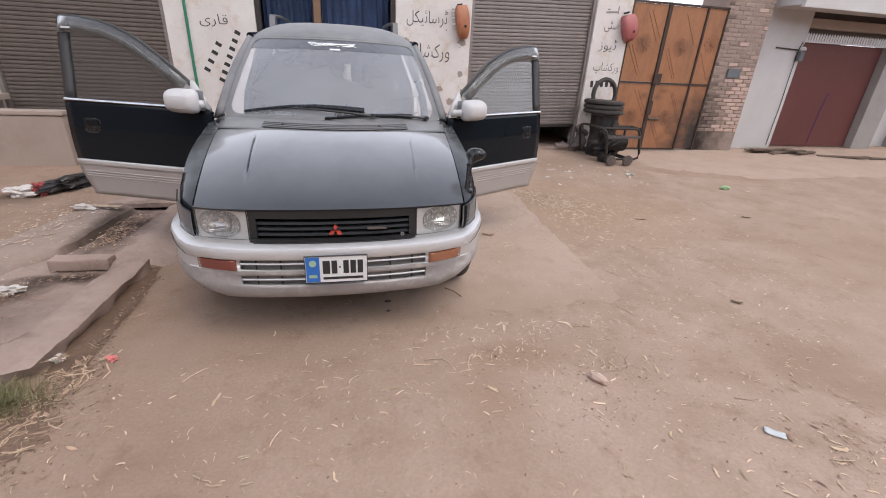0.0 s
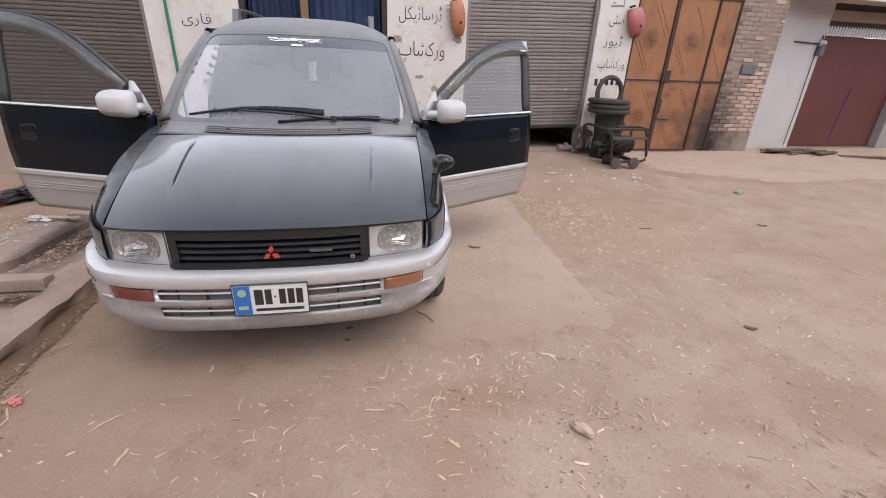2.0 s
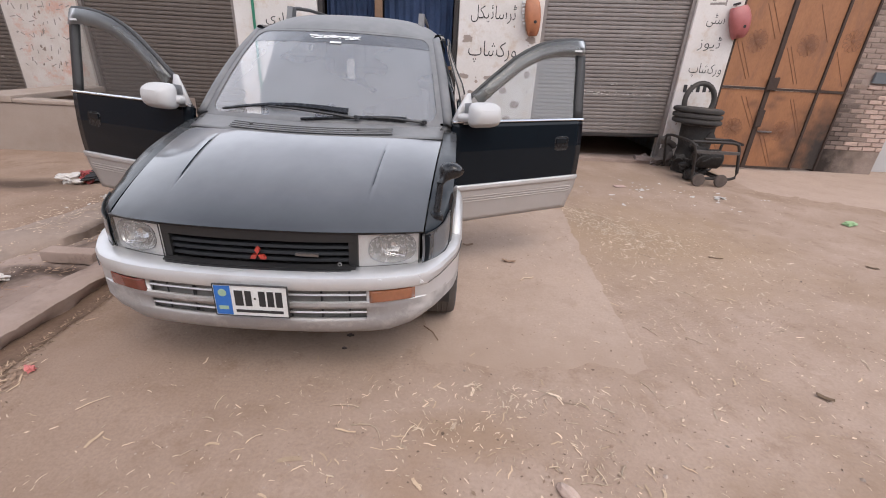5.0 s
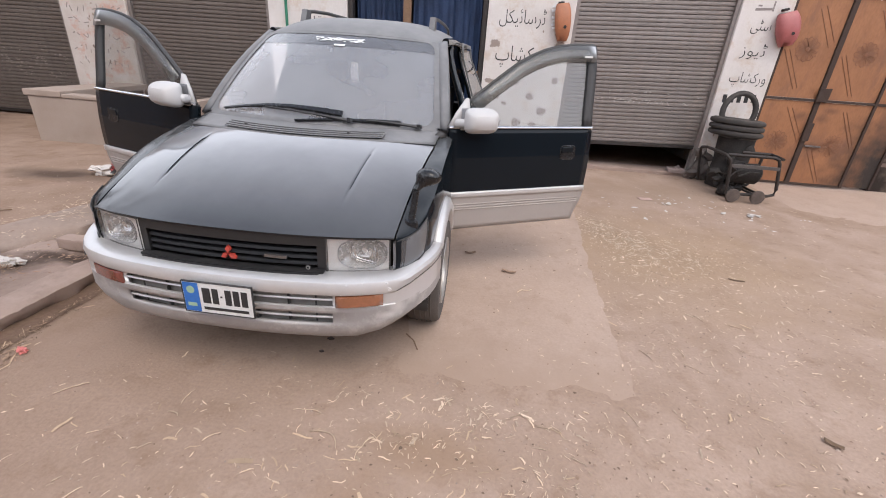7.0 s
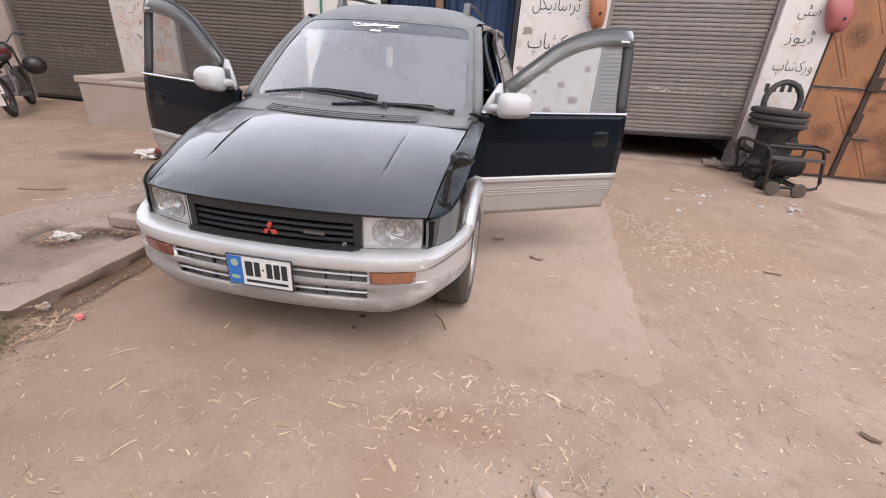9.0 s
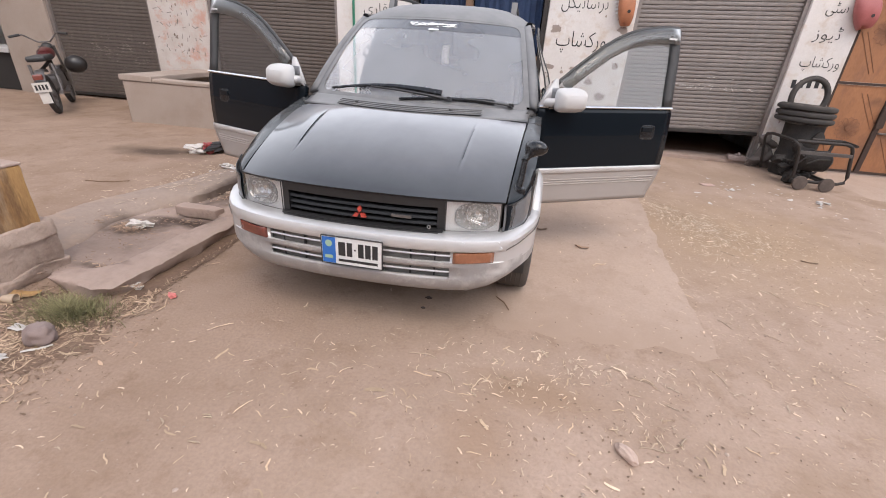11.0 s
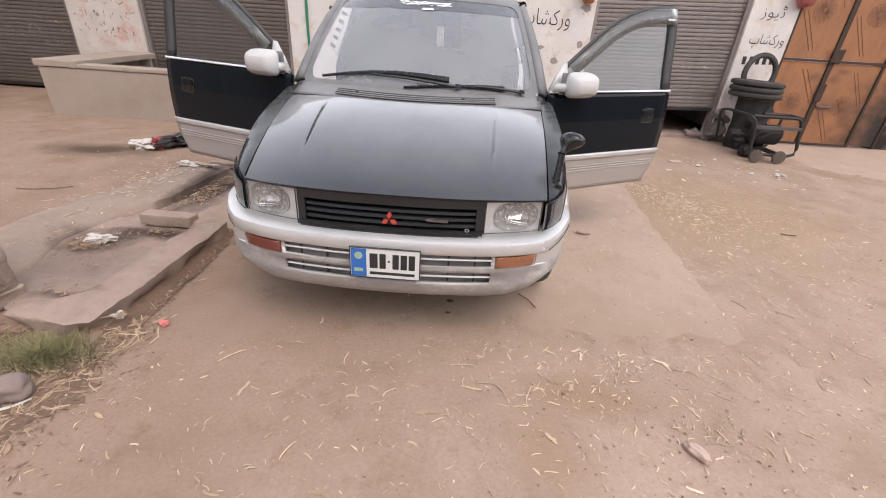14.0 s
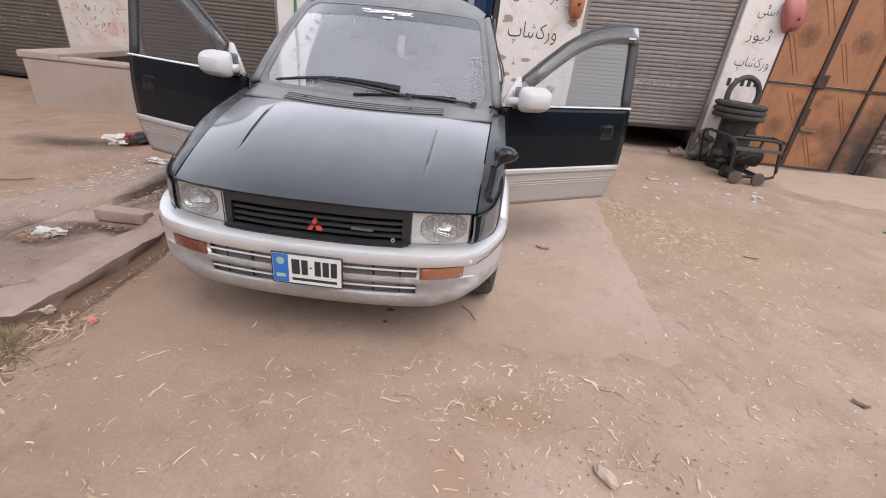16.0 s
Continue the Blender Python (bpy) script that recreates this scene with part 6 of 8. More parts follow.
for s in (-1, 1):
    lamp = B()
    x0, x1, z0, z1 = 0.430, 0.692, 0.607, 0.765
    cxl, czl, rx, rz = 0.575, 0.688, 0.102, 0.069
    OVAL = 2.5
    corners = [math.atan2(b - czl, a - cxl) % (2 * math.pi) for a in (x0, x1) for b in (z0, z1)]
    turns = sorted([2 * math.pi * i / 56 for i in range(56)] + corners)
    rows = [[], [], []]
    for a in turns:
        c, e = math.cos(a), math.sin(a)
        near = 1 / (abs(c / rx) ** OVAL + abs(e / rz) ** OVAL) ** (1 / OVAL)
        far = min(((x1 - cxl) if c > 0 else (cxl - x0)) / max(abs(c), 1e-6), ((z1 - czl) if e > 0 else (czl - z0)) / max(abs(e), 1e-6))
        for row, r, d in zip(rows, (near, near + (far - near) * 0.15, far), (0.024, 0.018, 0.018)):
            row.append((s * (cxl + r * c), lamp_y(cxl + r * c) + d, czl + r * e))
    grid(lamp, rows, True)
    hl = cpart("headlamp", lamp, "reflector", "clear headlamp with a pale reflector", smooth=30)
    bm = B()
    rows = []
    for j in range(9):
        q = j / 8
        row = []
        for i in range(32):
            a = 2 * math.pi * i / 32
            c, e = math.cos(a), math.sin(a)
            k = q / (abs(c) ** OVAL + abs(e) ** OVAL) ** (1 / OVAL)
            x = cxl + rx * 1.02 * k * c
            row.append((s * x, lamp_y(x) + 0.018 + 0.075 * (1 - q * q), czl + rz * 1.02 * k * e))
        rows.append(row)
    grid(bm, rows, True)
    cpart("bowl", bm, "bowl", "grey concave reflector bowl", smooth=40, parent=hl)
    bm = B()
    tube(bm, [(s * (cxl + rx * k_ * math.cos(a)), lamp_y(cxl + rx * math.cos(a)) + 0.016, czl + rz * k_ * math.sin(a)) for a, k_ in ((a, 1.0 / (abs(math.cos(a)) ** OVAL + abs(math.sin(a)) ** OVAL) ** (1 / OVAL)) for a in [2 * math.pi * i / 40 for i in range(40)])], 0.0018, 5, closed=True)
    cpart("bowl_rim", bm, "lamp_grey", parent=hl, smooth=60)
    bm = B()
    for off_, thick_ in ((0.0, 0.004), (0.007, 0.002)):
        tube(bm, [(s * (cxl + a), lamp_y(cxl) + 0.034 - off_, czl + b - off_) for a, b in ((-0.050, 0.036), (-0.056, 0.012), (-0.046, -0.018), (-0.020, -0.030), (0.020, -0.036), (0.055, -0.040), (0.062, -0.020), (0.058, 0.010), (0.046, 0.034))], thick_, 6)
    cpart("inner_rim", bm, "chrome", "bright inner rim", parent=hl, smooth=60)
    # added bright plate shapes the trapezoid glint in the bowl
    bm = B()
    grid(bm, [[(s * (cxl + a + 0.010 * q), lamp_y(cxl) + 0.040 + 0.02 * q, czl - 0.024 + 0.022 * q) for a in (-0.036, -0.015, 0.006, 0.024)] for q in (0, 0.5, 1)])
    cpart("inner_shelf", bm, "bright", "bright plate standing in for a glint in the bowl", parent=hl, solid=0.002)
    bm = B()
    rows = [[(s * (x0 + (x1 - x0) * i / 16), lamp_y(x0 + (x1 - x0) * i / 16) - 0.004 * math.sin(math.pi * j / 6), z0 + (z1 - z0) * j / 6) for i in range(17)] for j in range(7)]
    grid(bm, rows)
    g = cpart("lens", bm, "lens", "clear glass lens", smooth=50, parent=hl)
    g.visible_shadow = False
    bm = B()
    lathe(bm, [(0, 0.0), (0.012, 0.002), (0.015, 0.010), (0.013, 0.022), (0, 0.022)], 18, pose(s * cxl, lamp_y(cxl) + 0.045, czl + 0.006, -90))
    cpart("bulb_shield", bm, "bright", "chrome bulb shield", smooth=40, parent=hl)
    bm = B()
    for x in [cxl + 0.030 + 0.007 * i for i in range(6)] + [cxl - 0.046 + 0.007 * i for i in range(4)]:
        box(bm, s * x - 0.0008, s * x + 0.0008, lamp_y(x) + 0.006, lamp_y(x) + 0.008, czl - 0.022, czl + 0.030)
    cpart("flute", bm, "bright", "moulded flutes", parent=hl)
    bm = B()
    for a0, a1, b0, b1 in ((x0 - 0.004, x1 + 0.004, z1 + 0.001, z1 + 0.008), (x0 - 0.004, x1 + 0.004, z0 - 0.008, z0 - 0.001), (x0 - 0.004, x0 + 0.003, z0 - 0.001, z1 + 0.001), (x1 - 0.003, x1 + 0.004, z0 - 0.001, z1 + 0.001)):
        rows = []
        for z, d in ((b0, 0.05), (b0, -0.002), (b1, -0.002), (b1, 0.05)):
            rows.append([(s * (a0 + (a1 - a0) * i / 8), lamp_y(a0 + (a1 - a0) * i / 8) + d, z) for i in range(9)])
        grid(bm, rows)
    cpart("bezel", bm, "trim", "black bezel", parent=hl)
    # corner lamp round the side
    path = [(wing_at(y, 0.66) + 0.004, y - 0.003) for y in (2.390, 2.40, 2.415, 2.43, 2.45, 2.475, 2.50, 2.53)]
    bm = B()
    rows = []
    for j in range(7):
        v = j / 6
        row = []
        for i in range(13):
            w = i / 12
            z = (0.618 + 0.030 * w ** 1.4) * (1 - v) + (0.750 + 0.058 * w ** 1.1) * v
            y = 2.379 + (0.151 + 0.040 * v) * w
            row.append((s * (wing_at(y, z) + (0.017 if s > 0 else 0.008) * (1 - 1.1 * (1 - w) ** 4)), y - 0.008 + 0.005 * w, z))
        rows.append(row)
    grid(bm, rows)
    cl = cpart("corner_lamp", bm, "grey_lens", "grey smoked corner lamp", smooth=60)
    bm = B()
    grid(bm, [[(x - s * 0.0022, y + 0.001, z) for x, y, z in row] for row in rows])
    cpart("lamp_housing", bm, "lamp_grey", parent=cl)
    bm = B()
    grid(bm, [[(s * (x - 0.002), y, z) for x, y in path + [(0.83, 2.62), (0.85, 2.69)]] for z in (0.585, 0.595, 0.607)])
    cpart("lamp_sill", bm, "trim", parent=cl, solid=0.01)
    bm = B()
    for line in (rows[0], rows[-1], [r[-1] for r in rows]):
        tube(bm, line, 0.0035, 6)
    cpart("lens_rim", bm, "trim", "black rim", smooth=60, parent=cl)
    # blanking behind the lamps
bm = B()
grid(bm, [[(x, 2.40 + 0.25 * (abs(x) / 0.82) ** 4, z) for x in [-0.82 + 0.082 * i for i in range(21)]] for z in (0.45, 0.60, 0.745)])
cpart("front_panel", bm, "dark", "black panel behind the lamps")

SET = 0.0

# wipers: a blade lying on the glass and an arm, both pivoting at the same side
def on_screen(u, v, out=0.0):
    return screen_point(u, v) + Vector((0, -0.62, 0.78)) * out


def swept(bm, pts, wide, thick):
    """A flat bar along points of the screen, its width up the glass, tapering by the given widths."""
    up, outw = Vector((0, 0.72, 0.55)).normalized(), Vector((0, -0.62, 0.78))
    vs_ = grid(bm, [[p - up * w / 2 - outw * thick / 2, p + up * w / 2 - outw * thick / 2, p + up * w * 0.3 + outw * thick / 2, p - up * w * 0.5 + outw * thick / 2] for p, w in zip(pts, wide)], True)
    bm.faces.new(vs_[0]), bm.faces.new(vs_[-1])
    return bm


for blade, arm in ((((-0.83, 0.025), (-0.62, 0.065), (-0.40, 0.095), (-0.18, 0.105), (0.05, 0.095), (0.26, 0.075)), ((0.34, 0.006), (0.12, 0.034), (-0.12, 0.056), (-0.40, 0.068))),
                   (((-0.10, -0.015), (0.12, 0.008), (0.34, 0.022), (0.55, 0.024), (0.72, 0.018)), ((0.88, -0.020), (0.76, -0.004), (0.62, 0.010), (0.46, 0.016)))):
    nb = len(blade) - 1
    bm = B()
    swept(bm, [on_screen(u, v, 0.020) for u, v in blade], [0.010 + 0.036 * (k / nb) ** (1.3 if nb == 5 else 2.2) for k in range(nb + 1)], 0.014)
    wp = cpart("wiper", bm, "gloss_black", "black windscreen wiper", smooth=40)
    bm = B()
    swept(bm, [on_screen(u, v, 0.030) for u, v in arm], [0.018, 0.015, 0.011, 0.007], 0.010)
    cpart("wiper_arm", bm, "trim", "dark wiper arm", parent=wp)
    bm = B()
    lathe(bm, [(0, 0.024), (0.016, 0.022), (0.021, 0.0)], 12, Matrix.Translation(on_screen(arm[0][0] * 0.98, arm[0][1], 0.02)))
    cpart("pivot_cap", bm, "gloss_black", parent=wp)

# the small mirror on the wing: a foot, a straight stalk and a teardrop head
bm = B()
tube(bm, [(0.750, 2.493, 0.800), (0.757, 2.513, 0.86), (0.764, 2.535, 0.945)], 0.017, 12, taper=0.9)
fm = cpart("wing_mirror", bm, "gloss_black", "black auxiliary wing mirror on a stalk", smooth=50)
bm = B()
rows = []
for i in range(13):
    v = i / 12
    c = Vector((0.761, 2.533, 0.945)).lerp(Vector((0.836, 2.618, 1.016)), v) + Vector((0.0, -0.014, 0.012)) * math.sin(math.pi * v)
    r = 0.018 + 0.042 * smooth_step(v, 0.10, 0.65) if v < 0.75 else 0.060 * math.sqrt(max(0.02, 1 - ((v - 0.70) / 0.31) ** 2))
    d = Vector((0.40, 0.62, 0.66)).normalized()
    e = d.cross(Vector((0.85, -0.45, 0.1))).normalized()
    f = d.cross(e)
    rows.append([c + r * (math.cos(a) * e * 0.76 + math.sin(a) * f) for a in (2 * math.pi * k / 20 for k in range(20))])
vs_ = grid(bm, rows, True)
bm.faces.new(vs_[0]), bm.faces.new(vs_[-1])
cpart("mirror_head", bm, "gloss_black", "matt black mirror head", smooth=60, parent=fm)
bm = B()
lathe(bm, [(0, 0.03), (0.026, 0.026), (0.040, 0.0)], 16, pose(0.750, 2.493, 0.795, 14, 10, 0))
cpart("mirror_foot", bm, "gloss_black", parent=fm, smooth=50)


# ---- front doors ----
def door(s, hinge, angle, label, lift, L=1.085, mirror_at=0.158):
    dr = new("front_door")
    dr.parent = car
    dr.matrix_basis = pose(hinge[0], hinge[1] - 4.2, lift, 0, 0, s * (90 - angle))
    tagged(dr, label)

    def at(d, z, out=0.0):
        """A point of the door's skin: along it, up, and outwards."""
        lean = 0.25 * max(0.0, z - 1.06) - 0.0014 * max(0.0, 1 - abs(z - 0.905) / 0.010) - 0.028 * math.sin(math.pi * min(1, max(0, (z - 0.42) / 0.68)))
        return Vector((s * d, lean - out, z))

    def rear(z):
        if z > 1.0:
            return L + 0.012 + 0.028 * smooth_step(z, 1.08, 1.5)
        return L + 0.012 - 0.045 * smooth_step(0.62 - z, 0, 0.2)

    def band(z0, z1, n=8, m=20, d0=0.0, out=0.0):
        bm = B()
        rows = []
        for j in range(n + 1):
            z = z0 + (z1 - z0) * j / n
            r = rear(z)
            rows.append([at(d0 + (r - d0) * i / m, z, out) for i in range(m + 1)])
        grid(bm, rows)
        return bm

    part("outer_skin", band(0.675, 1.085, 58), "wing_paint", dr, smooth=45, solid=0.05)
    part("lower_cladding", band(0.413, 0.672, out=0.006), "cladding", dr, "silver-grey ribbed lower cladding", smooth=45, solid=-0.055)
    bm = band(0.645, 0.682, 3, out=0.014)
    part("moulding", bm, "silver", dr, "silver rubbing strip", smooth=45, solid=0.02)
    for z in (0.560, 0.578, 0.596):
        bm = B()
        tube(bm, [at(0.02 + 1.04 * i / 14, z, 0.0075) for i in range(15)], 0.0045, 6)
        part("rib", bm, "cladding", dr)
    bm = B()
    tube(bm, [at(-0.01 + (rear(1.095) + 0.005) * i / 12, 1.091, 0.008) for i in range(13)], 0.011, 6)
    part("sill_strip", bm, "chrome", dr, "bright sill strip", smooth=60)
    # window frame along the pillar, the top and the rear edge
    top = [(-0.005, 1.09), (0.07, 1.185), (0.146, 1.262), (0.291, 1.362), (0.40, 1.432), (0.484, 1.486), (0.58, 1.533), (0.684, 1.574), (0.80, 1.604), (0.925, 1.622), (1.03, 1.629), (1.10, 1.628), (1.122, 1.605)]
    inner = [(0.06, 1.10), (0.10, 1.185), (0.165, 1.246), (0.305, 1.343), (0.41, 1.412), (0.492, 1.464), (0.585, 1.510), (0.687, 1.550), (0.80, 1.579), (0.92, 1.597), (1.01, 1.604), (1.045, 1.602), (1.055, 1.59)]
    bm = B()
    grid(bm, [[at(d, z, 0.004) for d, z in top], [at((a + c) / 2, (b + e) / 2, 0.006) for (a, b), (c, e) in zip(top, inner)], [at(d, z, 0.003) for d, z in inner]])
    part("window_frame", bm, "trim", dr, "black window frame", smooth=50, solid=0.03)
    bm = B()
    grid(bm, [[at(rear(z) - w, z, 0.004) for w in (0.0, 0.03, 0.068)] for z in [1.09 + (1.605 - 1.09) * i / 8 for i in range(9)]])
    part("rear_frame", bm, "trim", dr, smooth=50, solid=0.03)
    bm = B()
    rows = []
    for (d, z) in inner:
        rows.append([at(d + (0.0), 1.085 + (z - 1.085) * k / 4, -0.012) for k in range(5)])
    grid(bm, rows)
    gl = part("window", bm, "door_glass", dr, "clear dusty door glass", smooth=60)
    gl.visible_shadow = False
    # wind deflector along the top
    bm = B()
    outer = [(d, z - 0.014) for d, z in top[2:12]]
    low = [(d + 0.046 - 0.040 * i / 9, z - 0.058 - 0.042 * (i / 9) ** 0.8) for i, (d, z) in enumerate(outer)]
    grid(bm, [[at(d, z, 0.016) for d, z in outer], [at((a + c) / 2, (b + e) / 2, 0.022) for (a, b), (c, e) in zip(outer, low)], [at(d, z, 0.024) for d, z in low]])
    vz = part("wind_deflector", bm, "smoke", dr, "smoked plastic wind deflector", smooth=60, solid=0.003)
    bm = B()
    box(bm, s * 1.025 - 0.033, s * 1.025 + 0.033, at(1.0, 1.545, 0.040).y, at(1.0, 1.545, 0.036).y, 1.540, 1.552)
    part("bar", bm, "white_print", vz, "white print as a bar")
    # mirror and its sail
    bm = B()
    rows = [[at(d, 1.098, 0.012) for d in (-0.012, 0.05, 0.10, 0.15)], [at(d, 1.18, 0.014) for d in (0.045, 0.07, 0.10, 0.135)], [at(d, 1.262, 0.010) for d in (0.115, 0.12, 0.125, 0.132)]]
    grid(bm, rows)
    sail = part("mirror_sail", bm, "mirror_white", dr, "white-silver mirror mount", smooth=50, solid=0.02)
    bm = B()
    rows = []
    n = 18
    for i in range(10):
        v = i / 9
        w = 0.108 * math.sin(math.pi * (0.10 + 0.80 * v)) ** 0.35
        h = 0.076 * math.sin(math.pi * (0.08 + 0.60 * v)) ** 0.5
        y = -0.025 - 0.14 + 0.13 * v
        rows.append([(s * (mirror_at + w * math.copysign(abs(math.cos(a)) ** 0.45, math.cos(a))), y, 1.142 + h * math.copysign(abs(math.sin(a)) ** 0.45, math.sin(a))) for a in (2 * math.pi * k / n for k in range(n))])
    vs_ = grid(bm, rows, True)
    bm.faces.new(vs_[0]), bm.faces.new(vs_[-1])
    tube(bm, [at(0.045, 1.118, 0.015), (s * (mirror_at - 0.098), -0.06, 1.125), (s * (mirror_at - 0.048), -0.085, 1.13)], 0.026, 8)
    mi = part("door_mirror", bm, "mirror_white", dr, "white-silver door mirror", smooth=45)
    bm = B()
    bm.faces.new([bm.verts.new((s * (mirror_at + 0.095 * c), -0.013, 1.142 + 0.065 * e)) for c, e in ((-1, -1), (1, -1), (1, 1), (-1, 1))])
    part("mirror_glass", bm, "chrome", mi)
    # handle: a rounded frame round a dark scoop, the flap in its upper half
    bm = B()
    oval = [(0.905 + 0.062 * math.copysign(abs(math.cos(a)) ** 0.4, math.cos(a)), 0.925 + 0.047 * math.copysign(abs(math.sin(a)) ** 0.4, math.sin(a))) for a in (2 * math.pi * k / 28 for k in range(28))]
    tube(bm, [at(d, z, 0.000) for d, z in oval], 0.0038, 6, closed=True)
    hd = part("door_handle", bm, "gloss_black", dr, "black pull-up handle", smooth=50)
    bm = B()
    fan = [bm.verts.new(at(0.905 + (d - 0.905) * 0.95, z * 0.95 + 0.925 * 0.05, 0.0035)) for d, z in oval]
    bm.faces.new(fan)
    part("handle_scoop", bm, "gloss_black", hd, solid=0.002)
    bm = B()
    box(bm, s * 0.898 - 0.048, s * 0.898 + 0.048, at(0.91, 0.945, 0.010).y, at(0.91, 0.945, 0.001).y, 0.925, 0.965, 0.004)
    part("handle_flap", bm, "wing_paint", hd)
    # inner lining
    bm = B()
    rows = [[at(0.02 + (rear(z) - 0.04) * i / 4, z, -0.056) for i in range(5)] for z in (0.45, 0.7, 0.9, 1.08)]
    grid(bm, rows)
    part("lining", bm, "seat", dr, "dark door lining", solid=-0.025)
    return dr


door(1, (0.822, 3.397), 61.1, "open front door with silver lower cladding and mirror", 0.016)
door(-1, (-0.829, 3.367), 69.4, "open front door with silver lower cladding and mirror", 0.035, mirror_at=0.108)

# the sliding rear door, pushed back along the flank
sd = new("sliding_door")
sd.parent = car
sd.matrix_basis = pose(0.975, 0.72, 0)
tagged(sd, "dark sliding rear door pushed back")
def slide_x(z, y):
    return -0.085 * (1 - y) - (0.155 + 0.06 * y) * smooth_step(z, 1.02, 1.62)
bm = B()
grid(bm, [[(slide_x(z, y), y, z) for y in (0, 0.25, 0.5, 0.75, 1.0)] for z in (0.43, 0.6, 0.8, 1.0, 1.09)])
part("outer_skin", bm, "paint", sd, smooth=50, solid=0.03)
bm = B()
for rows in ([[(slide_x(z, y), y, z) for y in (0, 0.035)] for z in (1.09, 1.2, 1.35, 1.5, 1.62)], [[(slide_x(z, y), y, z) for y in (0.96, 1.0)] for z in (1.09, 1.2, 1.35, 1.5, 1.62)], [[(slide_x(z, y), y, z) for y in (0.035, 0.5, 0.96)] for z in (1.585, 1.62)]):
    grid(bm, rows)
part("window_frame", bm, "dusty_paint", sd, smooth=50, solid=0.012)
bm = B()
grid(bm, [[(slide_x(z, y) - 0.006, y, z) for y in (0.05, 0.5, 0.95)] for z in (1.08, 1.2, 1.35, 1.5, 1.57)])
part("window", bm, "door_glass", sd, smooth=60)
bm = B()
grid(bm, [[(slide_x(z, y) + 0.008, y, z) for y in (0, 0.5, 1.0)] for z in (0.43, 0.55, 0.675)])
part("lower_cladding", bm, "cladding", sd, smooth=50, solid=0.02)

# ---- the roadside drain ----
def worn_slab(name, outline, z0, z1, label, category, rough=0.008, cell=0.05, mat="concrete", under=0.0):
    bm = B()
    prism(bm, outline, z0, z1)
    bmesh.ops.triangulate(bm, faces=bm.faces)
    for _ in range(4):
        bmesh.ops.subdivide_edges(bm, edges=[e for e in bm.edges if e.calc_length() > cell], cuts=1, use_grid_fill=True)
        bmesh.ops.triangulate(bm, faces=bm.faces)
    bm.normal_update()
    for v in bm.verts:
        if v.co.z > z1 - 0.004 and min(f.normal.z for f in v.link_faces) < 0.3:
            v.co.z -= 0.010 + 0.010 * abs(noise.noise(v.co * 9))
        elif under and v.co.z < z1 - 0.02 and v.co.z > z0 + 0.01:
            side_ = v.normal.xy
            if side_.length > 0.3:
                v.co.xy -= side_.normalized() * under * (0.6 + noise.noise(v.co * 7)) * (z1 - 0.02 - v.co.z) / (z1 - 0.02)
    roughen(bm, rough * 1.5, 6)
    roughen(bm, rough * 0.8, 22)
    return part(name, bm, mat, None, label, smooth=50, category=category, kind="structure")


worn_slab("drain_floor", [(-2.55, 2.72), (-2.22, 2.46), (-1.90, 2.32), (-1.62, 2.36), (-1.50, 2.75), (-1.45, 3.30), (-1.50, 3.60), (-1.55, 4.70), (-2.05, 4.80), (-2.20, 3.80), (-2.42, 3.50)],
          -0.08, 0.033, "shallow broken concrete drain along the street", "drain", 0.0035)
worn_slab("kerb", [(-1.86, 2.24), (-1.66, 2.215), (-1.52, 2.19), (-1.44, 2.24), (-1.395, 2.47), (-1.385, 2.73), (-1.36, 3.08), (-1.335, 3.43), (-1.545, 3.35), (-1.55, 3.20), (-1.57, 3.02), (-1.595, 2.88), (-1.60, 2.66), (-1.62, 2.50), (-1.68, 2.43), (-1.87, 2.32)],
          -0.08, 0.094, "crumbling concrete kerb edging the drain", "kerb", 0.007, under=0.055)
side = worn_slab("kerb", [(-1.90, 3.46), (-1.56, 3.36), (-1.335, 3.44), (-1.10, 3.50), (-1.06, 4.60), (-1.58, 4.75), (-1.62, 4.20), (-1.70, 3.78), (-1.86, 3.56)], -0.08, 0.090,
                 "broad worn concrete edge of the drain falling to the street", "kerb", 0.007)
for v in side.data.vertices:
    v.co.z -= 0.095 * smooth_step(v.co.x, -1.50, -1.20) * smooth_step(v.co.y, 3.32, 3.43)
bm = B()
stations = [(2.62, -2.20, -2.52), (2.78, -2.21, -2.51), (3.1, -2.30, -2.50), (3.45, -2.22, -2.45), (3.66, -2.03, -2.38), (3.82, -1.965, -2.31), (4.2, -1.92, -2.22), (4.68, -1.86, -2.08)]
rows = []
for (ya, la, ha), (yb, lb, hb) in zip(stations, stations[1:]):
    for k in range(6):
        q = k / 6
        y, lo, hi = ya + (yb - ya) * q, la + (lb - la) * q, ha + (hb - ha) * q
        k2 = smooth_step(y, 3.40, 3.74)
        slope = ((0.03, 0.0, 0.0, 0.0), (0.02, 0.0, 0.034, 0.030), (-0.005, 0.0, 0.046, 0.095), (0.0, 0.3, 0.066, 0.114), (0.0, 0.6, 0.088, 0.120), (0.0, 0.85, 0.104, 0.121), (-0.02, 1.0, 0.113, 0.119), (-0.09, 1.0, 0.112, 0.113), (-0.16, 1.0, 0.100, 0.100))
        rows.append([(lo + dx + (hi - lo) * f, y, za + (zb - za) * k2) for dx, f, za, zb in slope])
grid(bm, rows)
roughen(bm, 0.012, 5)
roughen(bm, 0.005, 22)
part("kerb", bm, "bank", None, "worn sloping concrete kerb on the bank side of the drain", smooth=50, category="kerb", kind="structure")
